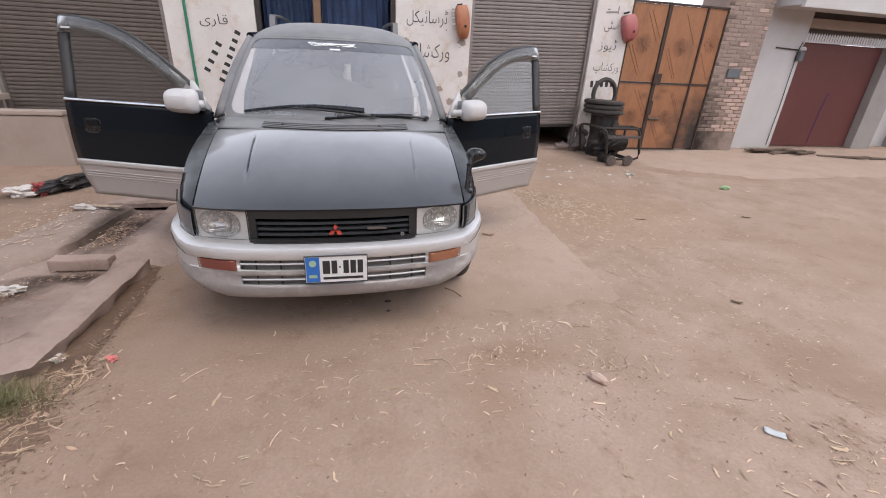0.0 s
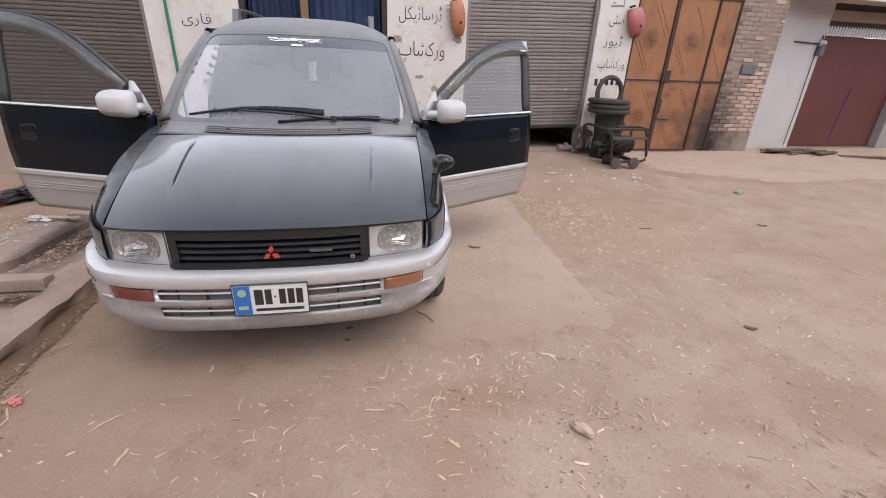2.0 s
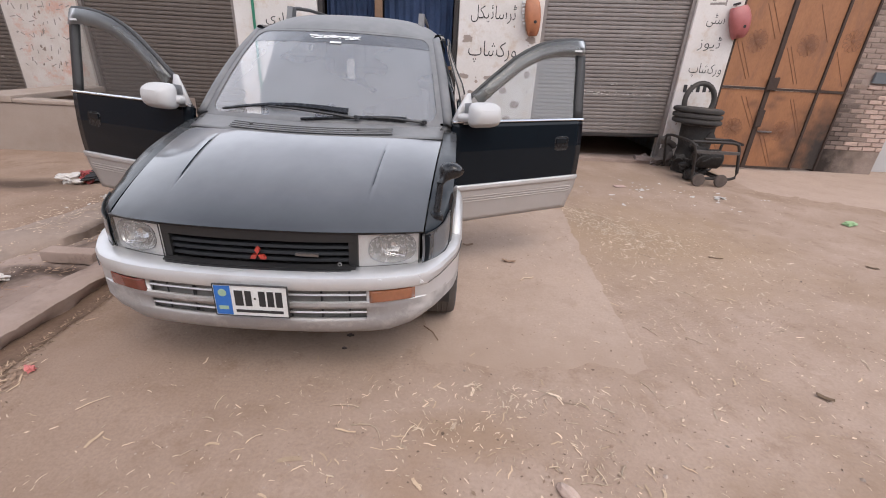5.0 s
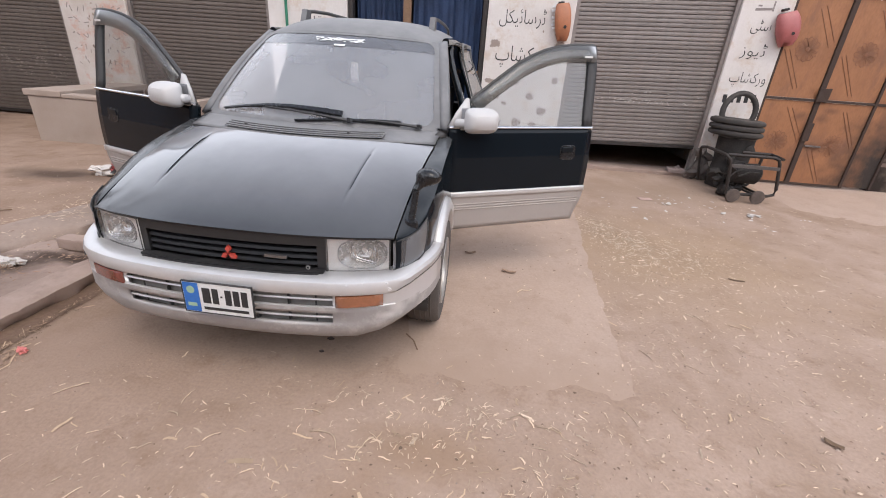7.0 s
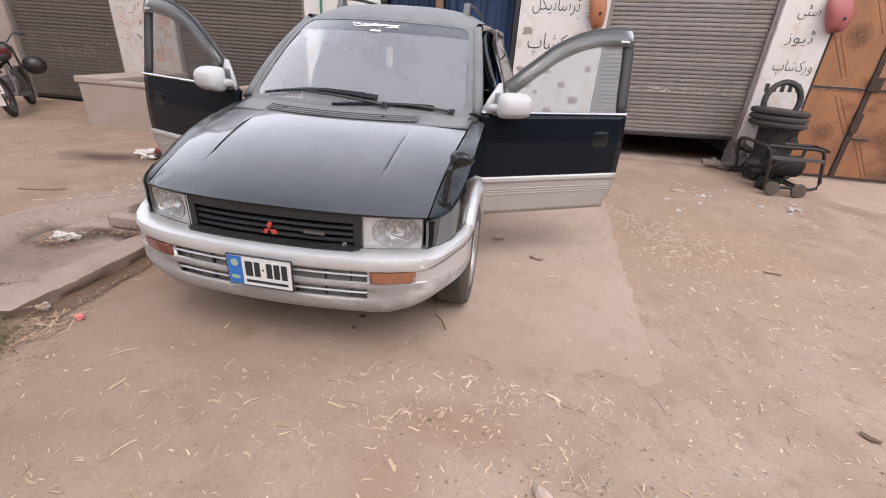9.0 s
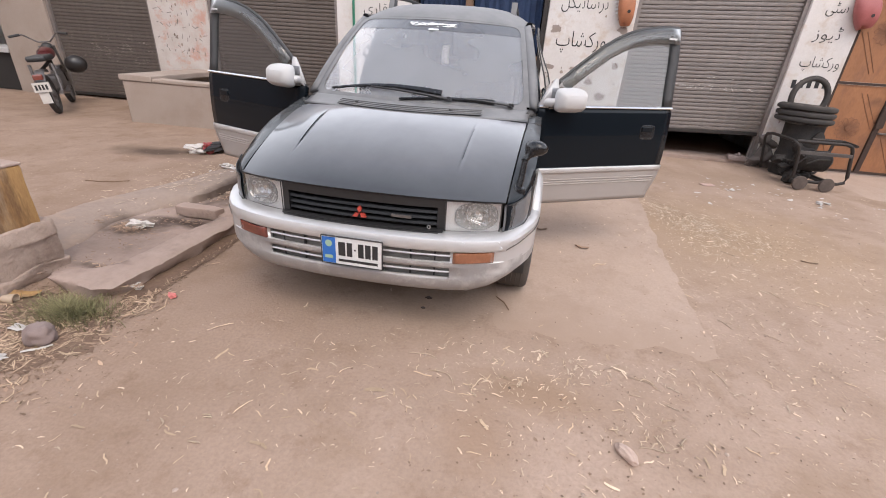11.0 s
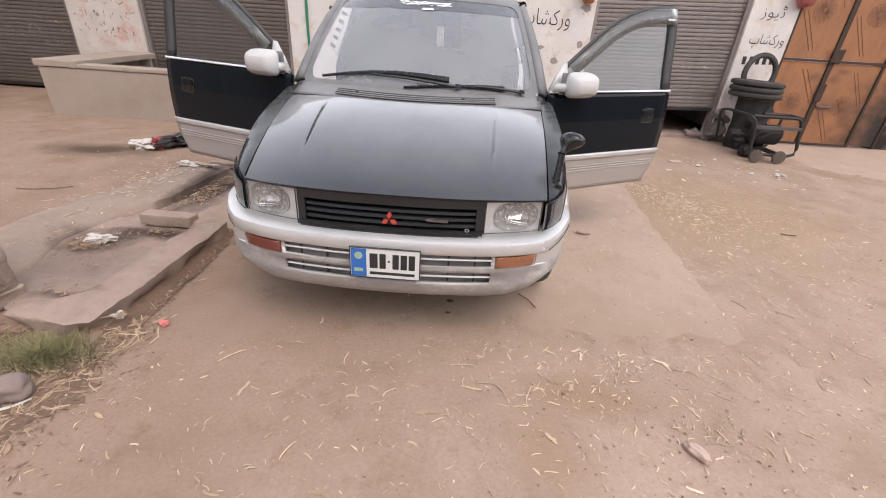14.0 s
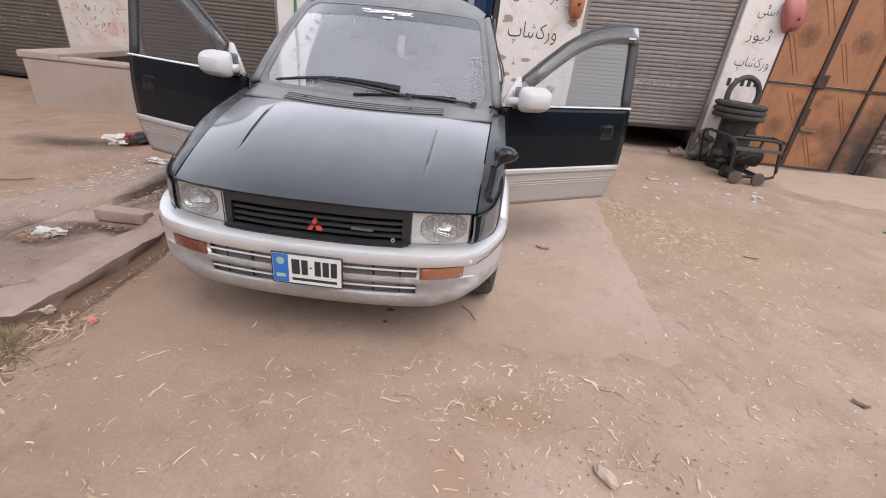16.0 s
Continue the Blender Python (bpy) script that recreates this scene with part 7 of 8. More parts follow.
worn_slab("kerb", [(-2.12, 4.70), (-1.50, 4.66), (-1.30, 4.80), (-1.30, 5.15), (-2.10, 5.15)], 0.062, 0.115, "concrete slab bridging the drain", "kerb", 0.006)
# near-black box puts the shade of the drain's mouth into colour
bm = B()
box(bm, -1.98, -1.60, 4.78, 4.80, 0.0, 0.062)
part("drain_opening", bm, "dark", None, "near-black box painted as the shade in the covered drain's mouth", category="drain", kind="structure")
bm = B()
box(bm, -0.185, 0.185, -0.055, 0.055, 0, 0.085, 0.012)
ob = part("concrete_block", roughen(bm, 0.010, 9, 3), "concrete", None, "broken concrete block lying across the drain", smooth=50, category="block")
ob.matrix_world = pose(-1.745, 3.41, 0.045, 0, 0, -2)
# dark brown patches along the channel, round the block and on the bank kerb
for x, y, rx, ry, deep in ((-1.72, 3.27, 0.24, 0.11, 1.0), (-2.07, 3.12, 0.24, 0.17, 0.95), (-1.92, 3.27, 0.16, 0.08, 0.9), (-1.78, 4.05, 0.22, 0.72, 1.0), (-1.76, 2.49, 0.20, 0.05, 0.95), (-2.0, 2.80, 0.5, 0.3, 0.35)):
    blotch("concrete", x, y, rx, ry, (0.075, 0.052, 0.041), True, deep, 9.0)
blotch("bank", -2.14, 3.13, 0.22, 0.17, (0.085, 0.06, 0.047), True, 0.9, 9.0)
blotch("bank", -1.93, 4.1, 0.10, 0.7, (0.085, 0.06, 0.047), True, 0.9, 9.0)
# darker soil along the foot of the kerb and under the leaves
for k, (cx, cy, rx, ry) in enumerate(((-1.335, 2.80, 0.115, 0.66), (-1.62, 1.86, 0.40, 0.32))):
    bm = B()
    rows = []
    for i in range(15):
        row = []
        for j in range(72):
            a = 2 * math.pi * j / 72
            q = (i / 14) * (1 + 0.40 * noise.noise(Vector((1.6 * math.cos(a), 1.6 * math.sin(a), k * 5))) + 0.22 * noise.noise(Vector((5 * math.cos(a), 5 * math.sin(a), k * 7))) + 0.22 * noise.noise(Vector((14 * math.cos(a), 14 * math.sin(a), k * 3))))
            x, y = cx + rx * q * math.cos(a), cy + ry * q * math.sin(a)
            row.append((x, y, ground_z(x, y) + 0.0025 + 0.0008 * k))
        rows.append(row)
    grid(bm, rows, True)
    part("soil", bm, "soil", None, "darker trodden soil with leaf crumbs beside the kerb", smooth=60, category="soil", kind="structure")

# ---- the ochre post ----
post = empty("concrete_post", (-2.04, 2.13, 0), "ochre-stained square post on a rough concrete footing", "post")
bm = B()
box(bm, -0.40, 0.0, 0.0, 0.35, -0.05, 0.335, 0.025)
roughen(bm, 0.020, 6, 8)
part("footing", bm, "rubble", post, "rough layered rubble footing", smooth=50)
for k, (zz, zh, w, y1) in enumerate(((0.0, 0.085, 0.02, 0.37), (0.090, 0.150, -0.005, 0.35), (0.245, 0.088, 0.012, 0.355))):
    bm = B()
    box(bm, -0.40, w, -0.015 + 0.006 * k, y1, zz, zz + zh, 0.012)
    roughen(bm, 0.030, 4.5, 12, 3.7 * k)
    roughen(bm, 0.014, 15, 0, k)
    part("course", bm, "rubble", post, smooth=60)
bm = B()
box(bm, -0.33, -0.015, 0.015, 0.30, 0.325, 0.690, 0.022)
part("shaft", roughen(bm, 0.008, 6, 3), "yellow_post", post, "stained ochre painted shaft", smooth=50)
bm = B()
box(bm, -0.332, -0.013, 0.013, 0.302, 0.687, 0.703, 0.008)
part("cap", roughen(bm, 0.004, 6), "concrete", post, "pale cement cap")
bm = B()
box(bm, -0.025, 0.025, -0.02, 0.02, 0, 0.75, 0.010)
ob = part("stake", roughen(bm, 0.005, 5, 2), "concrete", post, "pale weathered stake set in the top")
ob.matrix_basis = pose(-0.20, 0.10, 0.69, 0, -4, 0)
post.matrix_world = pose(-2.04, 2.13, 0, 0, 0, -7)


# ---- motorcycle ----
moto = empty("motorcycle", (-6.80, 6.85, 0.10), "parked dark red motorcycle with chrome parts", "motorcycle")
for y, nm in ((-0.64, "rear_wheel"), (0.64, "front_wheel")):
    bm = B()
    m = pose(0, y, 0.29, 0, 90, 0)
    ring(bm, 0.245, 0.042, m, 30, 8)
    w = part(nm, bm, "rubber", moto, smooth=50)
    bm = B()
    ring(bm, 0.205, 0.014, m, 30, 6)
    lathe(bm, [(0, -0.06), (0.06, -0.055), (0.06, 0.055), (0, 0.06)], 14, m)
    part("rim", bm, "dull_chrome", w, smooth=50)
    for k in range(18):
        a = 2 * math.pi * k / 18
        bm = B()
        tube(bm, [m @ Vector((0.055 * math.cos(a), 0.055 * math.sin(a), 0.02)), m @ Vector((0.205 * math.cos(a + 0.25), 0.205 * math.sin(a + 0.25), 0))], 0.003, 4)
        part("spoke", bm, "dull_chrome", w)
bm = B()
tube(bm, [(0, -0.62, 0.62), (0, -0.2, 0.66), (0, 0.3, 0.72), (0, 0.42, 0.50), (0, 0.25, 0.26), (0, -0.15, 0.26), (0, -0.64, 0.29)], 0.024, 8)
part("frame", bm, "iron", moto, smooth=50)
bm = B()
box(bm, -0.11, 0.11, -0.15, 0.25, 0.28, 0.52, 0.05, 3)
lathe(bm, [(0.0, 0.0), (0.075, 0.0), (0.085, 0.02), (0.085, 0.17), (0.07, 0.19), (0, 0.19)], 14, pose(0, 0.22, 0.40, -50))
part("engine", bm, "dull_chrome", moto, "grey finned engine", smooth=40)
bm = B()
rows = []
for i in range(11):
    v = i / 10
    y = -0.02 + 0.46 * v
    w, h = 0.115 * math.sin(math.pi * (0.12 + 0.8 * v)) ** 0.5, 0.10 * math.sin(math.pi * (0.15 + 0.7 * v)) ** 0.5
    rows.append([(w * math.cos(a), y, 0.80 + 0.03 * v + h * math.sin(a)) for a in (2 * math.pi * k / 14 for k in range(14))])
vs_ = grid(bm, rows, True)
bm.faces.new(vs_[0]), bm.faces.new(vs_[-1])
part("fuel_tank", bm, "tank_red", moto, "glossy dark red tank", smooth=50)
bm = B()
box(bm, -0.12, 0.12, -0.66, 0.0, 0.74, 0.82, 0.04, 3)
part("seat", bm, "trim", moto, "black long seat", smooth=50)
bm = B()
rows = [[(x, -0.64 + 0.35 * math.cos(a), 0.29 + 0.35 * math.sin(a)) for x in (-0.06, -0.03, 0.03, 0.06)] for a in [radians(60 + 110 * i / 12) for i in range(13)]]
grid(bm, rows)
part("rear_mudguard", bm, "dull_chrome", moto, smooth=50, solid=0.004)
bm = B()
rows = [[(x, 0.64 + 0.33 * math.cos(a), 0.29 + 0.33 * math.sin(a)) for x in (-0.05, 0.05)] for a in [radians(10 + 150 * i / 12) for i in range(13)]]
grid(bm, rows)
part("front_mudguard", bm, "dull_chrome", moto, smooth=50, solid=0.004)
for sx in (-0.09, 0.09):
    bm = B()
    tube(bm, [(sx, 0.64, 0.29), (sx, 0.52, 0.72), (sx, 0.47, 0.92)], 0.02, 8)
    part("fork", bm, "dull_chrome", moto, smooth=50)
    bm = B()
    tube(bm, [(sx * 1.5, -0.5, 0.70), (sx * 1.5, -0.55, 0.33)], 0.022, 8)
    part("shock_absorber", bm, "dull_chrome", moto, smooth=50)
bm = B()
tube(bm, [(-0.36, 0.24, 1.08), (-0.22, 0.34, 1.10), (-0.08, 0.45, 0.98), (0.08, 0.45, 0.98), (0.22, 0.34, 1.10), (0.36, 0.24, 1.08)], 0.012, 8)
hb = part("handlebar", bm, "dull_chrome", moto, smooth=50)
for sx in (-1, 1):
    bm = B()
    tube(bm, [(sx * 0.37, 0.235, 1.078), (sx * 0.25, 0.32, 1.098)], 0.019, 8)
    part("grip", bm, "trim", hb)
bm = B()
lathe(bm, [(0, 0.10), (0.05, 0.09), (0.085, 0.04), (0.09, 0.0), (0, 0.0)], 18, pose(0, 0.52, 0.88, 90))
part("headlamp", bm, "trim", moto, smooth=50)
bm = B()
box(bm, -0.06, 0.06, -1.0, -0.93, 0.52, 0.60, 0.02)
part("tail_lamp", bm, "red_lens", moto, "orange-red tail lamp")
bm = B()
box(bm, -0.10, 0.10, -1.02, -1.01, 0.36, 0.49)
np_ = part("number_plate", bm, "plastic_bag", moto, "white plate with its writing as bars")
bm = B()
for k in range(4):
    box(bm, -0.075 + 0.04 * k, -0.05 + 0.04 * k, -1.023, -1.0205, 0.39, 0.46)
part("bar", bm, "black_ink", np_)
bm = B()
box(bm, -0.07, 0.05, -1.0, -0.99, 0.20, 0.355, 0.004)
part("mud_flap", bm, "plastic_bag", moto, "white mud flap")
bm = B()
tube(bm, [(0.10, 0.12, 0.30), (0.14, -0.2, 0.26), (0.15, -0.75, 0.32)], 0.03, 10)
part("exhaust", bm, "dull_chrome", moto, smooth=50)
bm = B()
tube(bm, [(-0.05, -0.05, 0.26), (-0.2, -0.06, 0.01)], 0.011, 6)
part("side_stand", bm, "iron", moto)
bm = B()
bmesh.ops.create_uvsphere(bm, u_segments=14, v_segments=10, radius=1, matrix=Matrix.LocRotScale((0.30, 0.38, 0.62), None, (0.16, 0.13, 0.14)))
part("bag", bm, "black_bag", moto, "black bag hung on the bar", smooth=60)
moto.matrix_world = pose(-6.70, 6.80, 0.10, 0, -7, 40)


# ---- litter, stones and scraps ----
def crumple(name, place, size, mat, label, category, flat=0.35, seed=1, turn=0.0, wild=1.0):
    bm = B()
    bmesh.ops.create_icosphere(bm, subdivisions=4, radius=1)
    for v in bm.verts:
        n = v.co.normalized()
        v.co = n * (0.72 + wild * (0.55 * noise.noise(n * 1.7 + Vector((seed * 3.1, 0, 0))) + 0.22 * noise.noise(n * 5 + Vector((0, seed, 0)))))
        v.co.z *= flat
    lo = min(v.co.z for v in bm.verts)
    bmesh.ops.translate(bm, verts=bm.verts, vec=(0, 0, -lo * 0.8))
    ob = part(name, bm, mat, None, label, smooth=25 if wild > 0.5 else 80, category=category)
    ob.matrix_world = pose(*place, 0, 0, turn) @ Matrix.Diagonal((*size, 1))
    return ob


def scrap(name, x, y, w, d, mat, label, category, turn=0.0, curl=0.02, z=None, seed=0.0):
    """A thin, curled piece lying on the ground."""
    bm = B()
    rows = []
    for j in range(6):
        v = j / 5 - 0.5
        rows.append([(w * u, d * v * (1 - 0.25 * abs(u)), 0.004 + curl * (1.3 * u * u + 0.8 * v * v) + 0.5 * curl * abs(noise.noise(Vector((u * 4 + seed, v * 4, seed))))) for u in [i / 6 - 0.5 for i in range(7)]])
    grid(bm, rows)
    ob = part(name, bm, mat, None, label, smooth=40, solid=0.0015, category=category)
    ob.matrix_world = pose(x, y, ground_z(x, y) if z is None else z, 0, 0, turn)
    return ob


crumple("stone", (-1.46, 1.84, -0.01), (0.10, 0.085, 0.12), "field_stone", "rounded grey stone among dry leaves", "stone", 0.7, 2, 0, 0.3)
crumple("stone", (1.315, 1.785, 0.0), (0.075, 0.034, 0.06), "pale_stone", "flat pale stone on the earth", "stone", 0.5, 5, -56, 0.35)
for i, (x, y, r) in enumerate(((4.30, 7.80, 0.09), (4.22, 7.97, 0.12))):
    crumple("stone", (x, y, 0.0), (r, r * 0.8, r), "stone", "rough grey stone piled beside the shutter", "stone", 0.7, 11 + i)
crumple("plastic_bag", (-2.03, 3.09, 0.034), (0.115, 0.06, 0.10), "plastic_bag", "crumpled white plastic bag in the drain", "plastic bag", 0.4, 3, 8)
crumple("plastic_bag", (-2.93, 4.97, 0.10), (0.17, 0.10, 0.14), "plastic_bag", "crumpled white plastic bag on the bank", "plastic bag", 0.45, 7, 10)
crumple("plastic_bag", (-2.66, 5.24, 0.10), (0.36, 0.13, 0.22), "black_bag", "torn black plastic bag on the bank", "plastic bag", 0.4, 9, 66)
crumple("wrapper", (-2.80, 5.00, 0.10), (0.09, 0.07, 0.16), "red_paper", "crumpled red wrapper beside a plastic bag", "wrapper", 0.5, 4)
crumple("wrapper", (5.32, 5.16, 0.0), (0.12, 0.07, 0.075), "green_paper", "crumpled green and white wrapper on the earth", "wrapper", 0.4, 6, 20, 0.7)
crumple("wrapper", (-1.15, 2.34, 0.0), (0.028, 0.022, 0.05), "pink_paper", "small crumpled pink wrapper by the kerb", "wrapper", 0.5, 8)
crumple("wrapper", (-1.40, 2.37, 0.0), (0.035, 0.02, 0.05), "plastic_bag", "small crumpled white wrapper by the kerb", "wrapper", 0.5, 10, 30)
crumple("plastic_bag", (-2.22, 4.50, 0.118), (0.13, 0.05, 0.07), "plastic_bag", "white plastic scrap on the kerb", "plastic bag", 0.4, 12, -15)
scrap("wrapper", -2.04, 4.50, 0.26, 0.06, "straw", "yellow and white wrapper lying over the drain", "wrapper", -12, 0.03, 0.135, 2.0)
scrap("paper", 1.95, 1.32, 0.085, 0.045, "blue_paper", "pale blue scrap of paper on the earth", "paper", -42, 0.012, None, 1.0)
crumple("paper", (-1.55, 1.67, 0.0), (0.08, 0.045, 0.045), "plastic_bag", "torn white paper among dry leaves", "paper", 0.35, 15, 20)
scrap("paper", -1.64, 1.89, 0.11, 0.05, "plastic_bag", "torn white paper among dry leaves", "paper", 5, 0.03, None, 4.0)
scrap("paper", -1.42, 1.78, 0.12, 0.012, "plastic_bag", "thin white paper strip on the leaves", "paper", 42, 0.015, None, 5.0)
scrap("wrapper", -1.92, 2.14, 0.15, 0.07, "yellow_post", "yellowish torn wrapper by the post", "wrapper", 15, 0.04, None, 6.0)
scrap("litter_scrap", 3.19, 6.30, 0.17, 0.11, "faded_pink", "faded pink scrap trodden into the earth", "scrap", 10, 0.008, None, 7.0)
for i in range(6):
    scrap("paper", 4.35 + 0.07 * math.sin(i * 2.4), 5.98 + 0.05 * math.cos(i * 1.7), 0.07, 0.04, "plastic_bag", "torn white paper scrap near the cart", "paper", 50 * i, 0.02, None, 20.0 + i)
bm = B()
lathe(bm, [(0.0, 0.0), (0.022, 0.0), (0.031, 0.06), (0.028, 0.06), (0.020, 0.005), (0.0, 0.005)], 16)
ob = part("paper_cup", bm, "straw", None, "pale paper cup lying by the post", smooth=40, category="cup")
ob.matrix_world = pose(-1.96, 2.06, 0.030, 0, 96, 20)
bm = B()
tube(bm, [(-0.08, 0.0, 0.008), (0.0, 0.01, 0.010), (0.08, -0.005, 0.008)], 0.004, 6)
ob = part("twig", bm, "wood", None, "thin dark twig on the concrete apron", category="twig")
ob.matrix_world = pose(0.77, 2.78, 0.008, 0, 0, -56)
bm = B()
tube(bm, [(-0.19, 0.0, 0.005), (-0.07, -0.02, 0.006), (0.07, -0.01, 0.006), (0.19, 0.03, 0.008)], 0.004, 6)
ob = part("twig", bm, "wood", None, "thin brown stick on the earth bank", category="twig")
ob.matrix_world = pose(-2.95, 3.75, 0.108, 0, 0, 12)


for x, y, r in ((0.31, 2.74, 0.011), (0.30, 2.62, 0.007)):
    bm = B()
    prism(bm, [(x + 1.7 * r * (1 + 0.25 * math.sin(3 * a + 9 * x)) * math.cos(a), y + r * (1 + 0.2 * math.cos(4 * a)) * math.sin(a)) for a in [2 * math.pi * i / 28 for i in range(28)]], -0.02, 0.0065)
    part("oil_spot", bm, "oil", None, "dark oil spot dripped on the ground", category="stain", kind="structure")
scrap("dry_leaf", 1.05, 4.09, 0.09, 0.03, "dry_leaf", "curled dry brown leaf on the concrete apron", "leaf", 10, 0.03, 0.005, 31.0)
scrap("dry_leaf", 1.36, 3.80, 0.11, 0.03, "dry_leaf", "curled dry brown leaf on the concrete apron", "leaf", -15, 0.03, 0.005, 32.0)
bm = B()
tube(bm, [(-0.06, -0.01, 0.006), (-0.02, 0.012, 0.010), (0.03, -0.002, 0.008), (0.06, 0.014, 0.006)], 0.0035, 6)
ob = part("straw", bm, "straw", None, "bent pale straw lying on the concrete apron", category="straw", group="straws and husks strewn on the street")
ob.matrix_world = pose(1.46, 3.52, 0.006, 0, 0, 20)


# chips, straws and leaves that lie singly
def straw_piece(x, y, turn, length, wide, bend, mat="straw"):
    bm = B()
    rows = []
    for i in range(7):
        u = i / 6 - 0.5
        w = wide * (1 - 1.6 * u * u) if wide > 0.008 else wide
        rows.append([(length * (u + 0.05 * noise.noise(Vector((s * 9, x * 31, y * 17)))), bend * (1 - 4 * u * u) + 0.07 * length * noise.noise(Vector((u * 3.1, x * 13, y * 11))) + w * s * (0.75 + 0.6 * noise.noise(Vector((u * 6, x * 7, y * 9)))), 0.003 + 0.006 * abs(u) + 0.15 * wide * (1 - abs(s))) for s in (-0.5, 0, 0.5)])
    grid(bm, rows)
    chip = wide > 0.008
    ob = part("wood_chip" if chip else "straw", bm, mat, None, "pale dry husk lying on the earth" if chip else "bent pale straw lying on the earth", smooth=40, solid=0.002,
              category="husk" if chip else "straw", group="straws and husks strewn on the street")
    ob.matrix_world = pose(x, y, max(ground_z(x, y), 0.013 if -1.3 < x < 2.0 and y > 2.55 else -1), 0, 0, turn)
    return ob


for x, y, turn, length in ((-0.71, 2.15, 43, 0.13), (-0.17, 2.19, 86, 0.09), (-0.17, 2.08, -18, 0.06), (0.06, 1.99, 45, 0.07), (-0.27, 1.67, 66, 0.09), (0.39, 2.19, 1, 0.13), (0.73, 2.08, -50, 0.10), (0.69, 2.04, 67, 0.13),
                           (1.47, 2.25, -12, 0.10), (2.11, 2.91, -61, 0.10), (2.34, 2.83, -36, 0.09), (4.33, 2.98, -75, 0.16)):
    straw_piece(x, y, turn, length, 0.005, 0.012)
for x, y, turn, length in ((-0.42, 1.94, 30, 0.05), (-0.08, 1.99, 92, 0.055), (-0.17, 1.91, 47, 0.06), (0.39, 2.09, 86, 0.05), (1.11, 2.28, -99, 0.055), (1.19, 2.30, -49, 0.06), (1.15, 2.22, 60, 0.085), (1.35, 2.32, 33, 0.13), (1.42, 2.14, -4, 0.07),
                           (1.76, 2.39, -79, 0.045), (1.88, 2.39, -68, 0.13), (1.51, 2.26, -40, 0.065), (1.29, 1.91, 0, 0.05), (1.47, 1.88, -72, 0.10), (1.44, 1.84, 1, 0.14), (1.58, 2.10, -33, 0.075), (0.67, 1.73, 16, 0.05), (2.33, 2.97, -84, 0.11), (2.83, 3.34, -20, 0.12), (2.62, 3.40, -67, 0.10), (2.57, 4.06, -38, 0.13), (2.06, 3.48, -56, 0.06)):
    straw_piece(x, y, turn, length * 0.85, 0.0045, 0.006)
for x, y, turn, length in ((-0.37, 1.73, 56, 0.04), (-0.03, 1.70, -35, 0.045), (-0.39, 1.60, 5, 0.045), (0.41, 1.83, -14, 0.04), (1.02, 2.36, 42, 0.05), (1.57, 1.91, 57, 0.07), (1.41, 1.99, -66, 0.055), (1.67, 2.39, -31, 0.035), (2.40, 2.29, -103, 0.05), (4.31, 3.05, -106, 0.07), (-2.75, 3.55, 25, 0.10), (-2.62, 3.40, -15, 0.12)):
    straw_piece(x, y, turn, length * 0.8, 0.0085, 0.004)
scrap("dry_leaf", 2.78, 2.38, 0.075, 0.03, "leaf_crumb", "crumpled dark dry leaf on the earth", "leaf", -40, 0.018, None, 41.0)
scrap("dry_leaf", 4.54, 4.03, 0.09, 0.03, "leaf_crumb", "curled dark dry leaf on the earth", "leaf", -30, 0.015, None, 42.0)
scrap("dry_leaf", 3.20, 4.08, 0.12, 0.02, "leaf_crumb", "curled dark dry leaf on the earth", "leaf", -10, 0.012, None, 43.0)
straw_piece(0.51, 2.05, -24, 0.15, 0.006, 0.045)
straw_piece(1.99, 1.53, -27, 0.09, 0.005, 0.01)
for x, y, turn, length in ((-0.54, 1.53, -39, 0.055), (-0.35, 1.47, -1, 0.065), (-0.38, 1.59, 9, 0.045), (0.28, 1.86, 29, 0.065), (1.20, 2.17, 0, 0.055), (4.39, 3.26, -65, 0.14), (2.11, 1.14, -10, 0.14), (2.18, 1.22, -48, 0.07)):
    straw_piece(x, y, turn, length * 0.8, 0.010, 0.004)


# what nobody could count: chaff, leaf litter, pebbles and grass
def lie_on(x, y):
    z = ground_z(x, y)
    if -1.28 < x < 2.0 and 2.58 < y < 7.8:
        z = max(z, 0.012)
    if x < -1.33 and 2.3 < y < 4.5:
        if x > -2.47 + 0.25 * max(0.0, y - 2.9) - 0.1:
            z = max(z, (0.055 if x < -1.66 or y < 3.3 else 0.098) if x > -1.95 else 0.128 if y > 3.66 else 0.055 if x > -2.2 else 0.10)
    return z


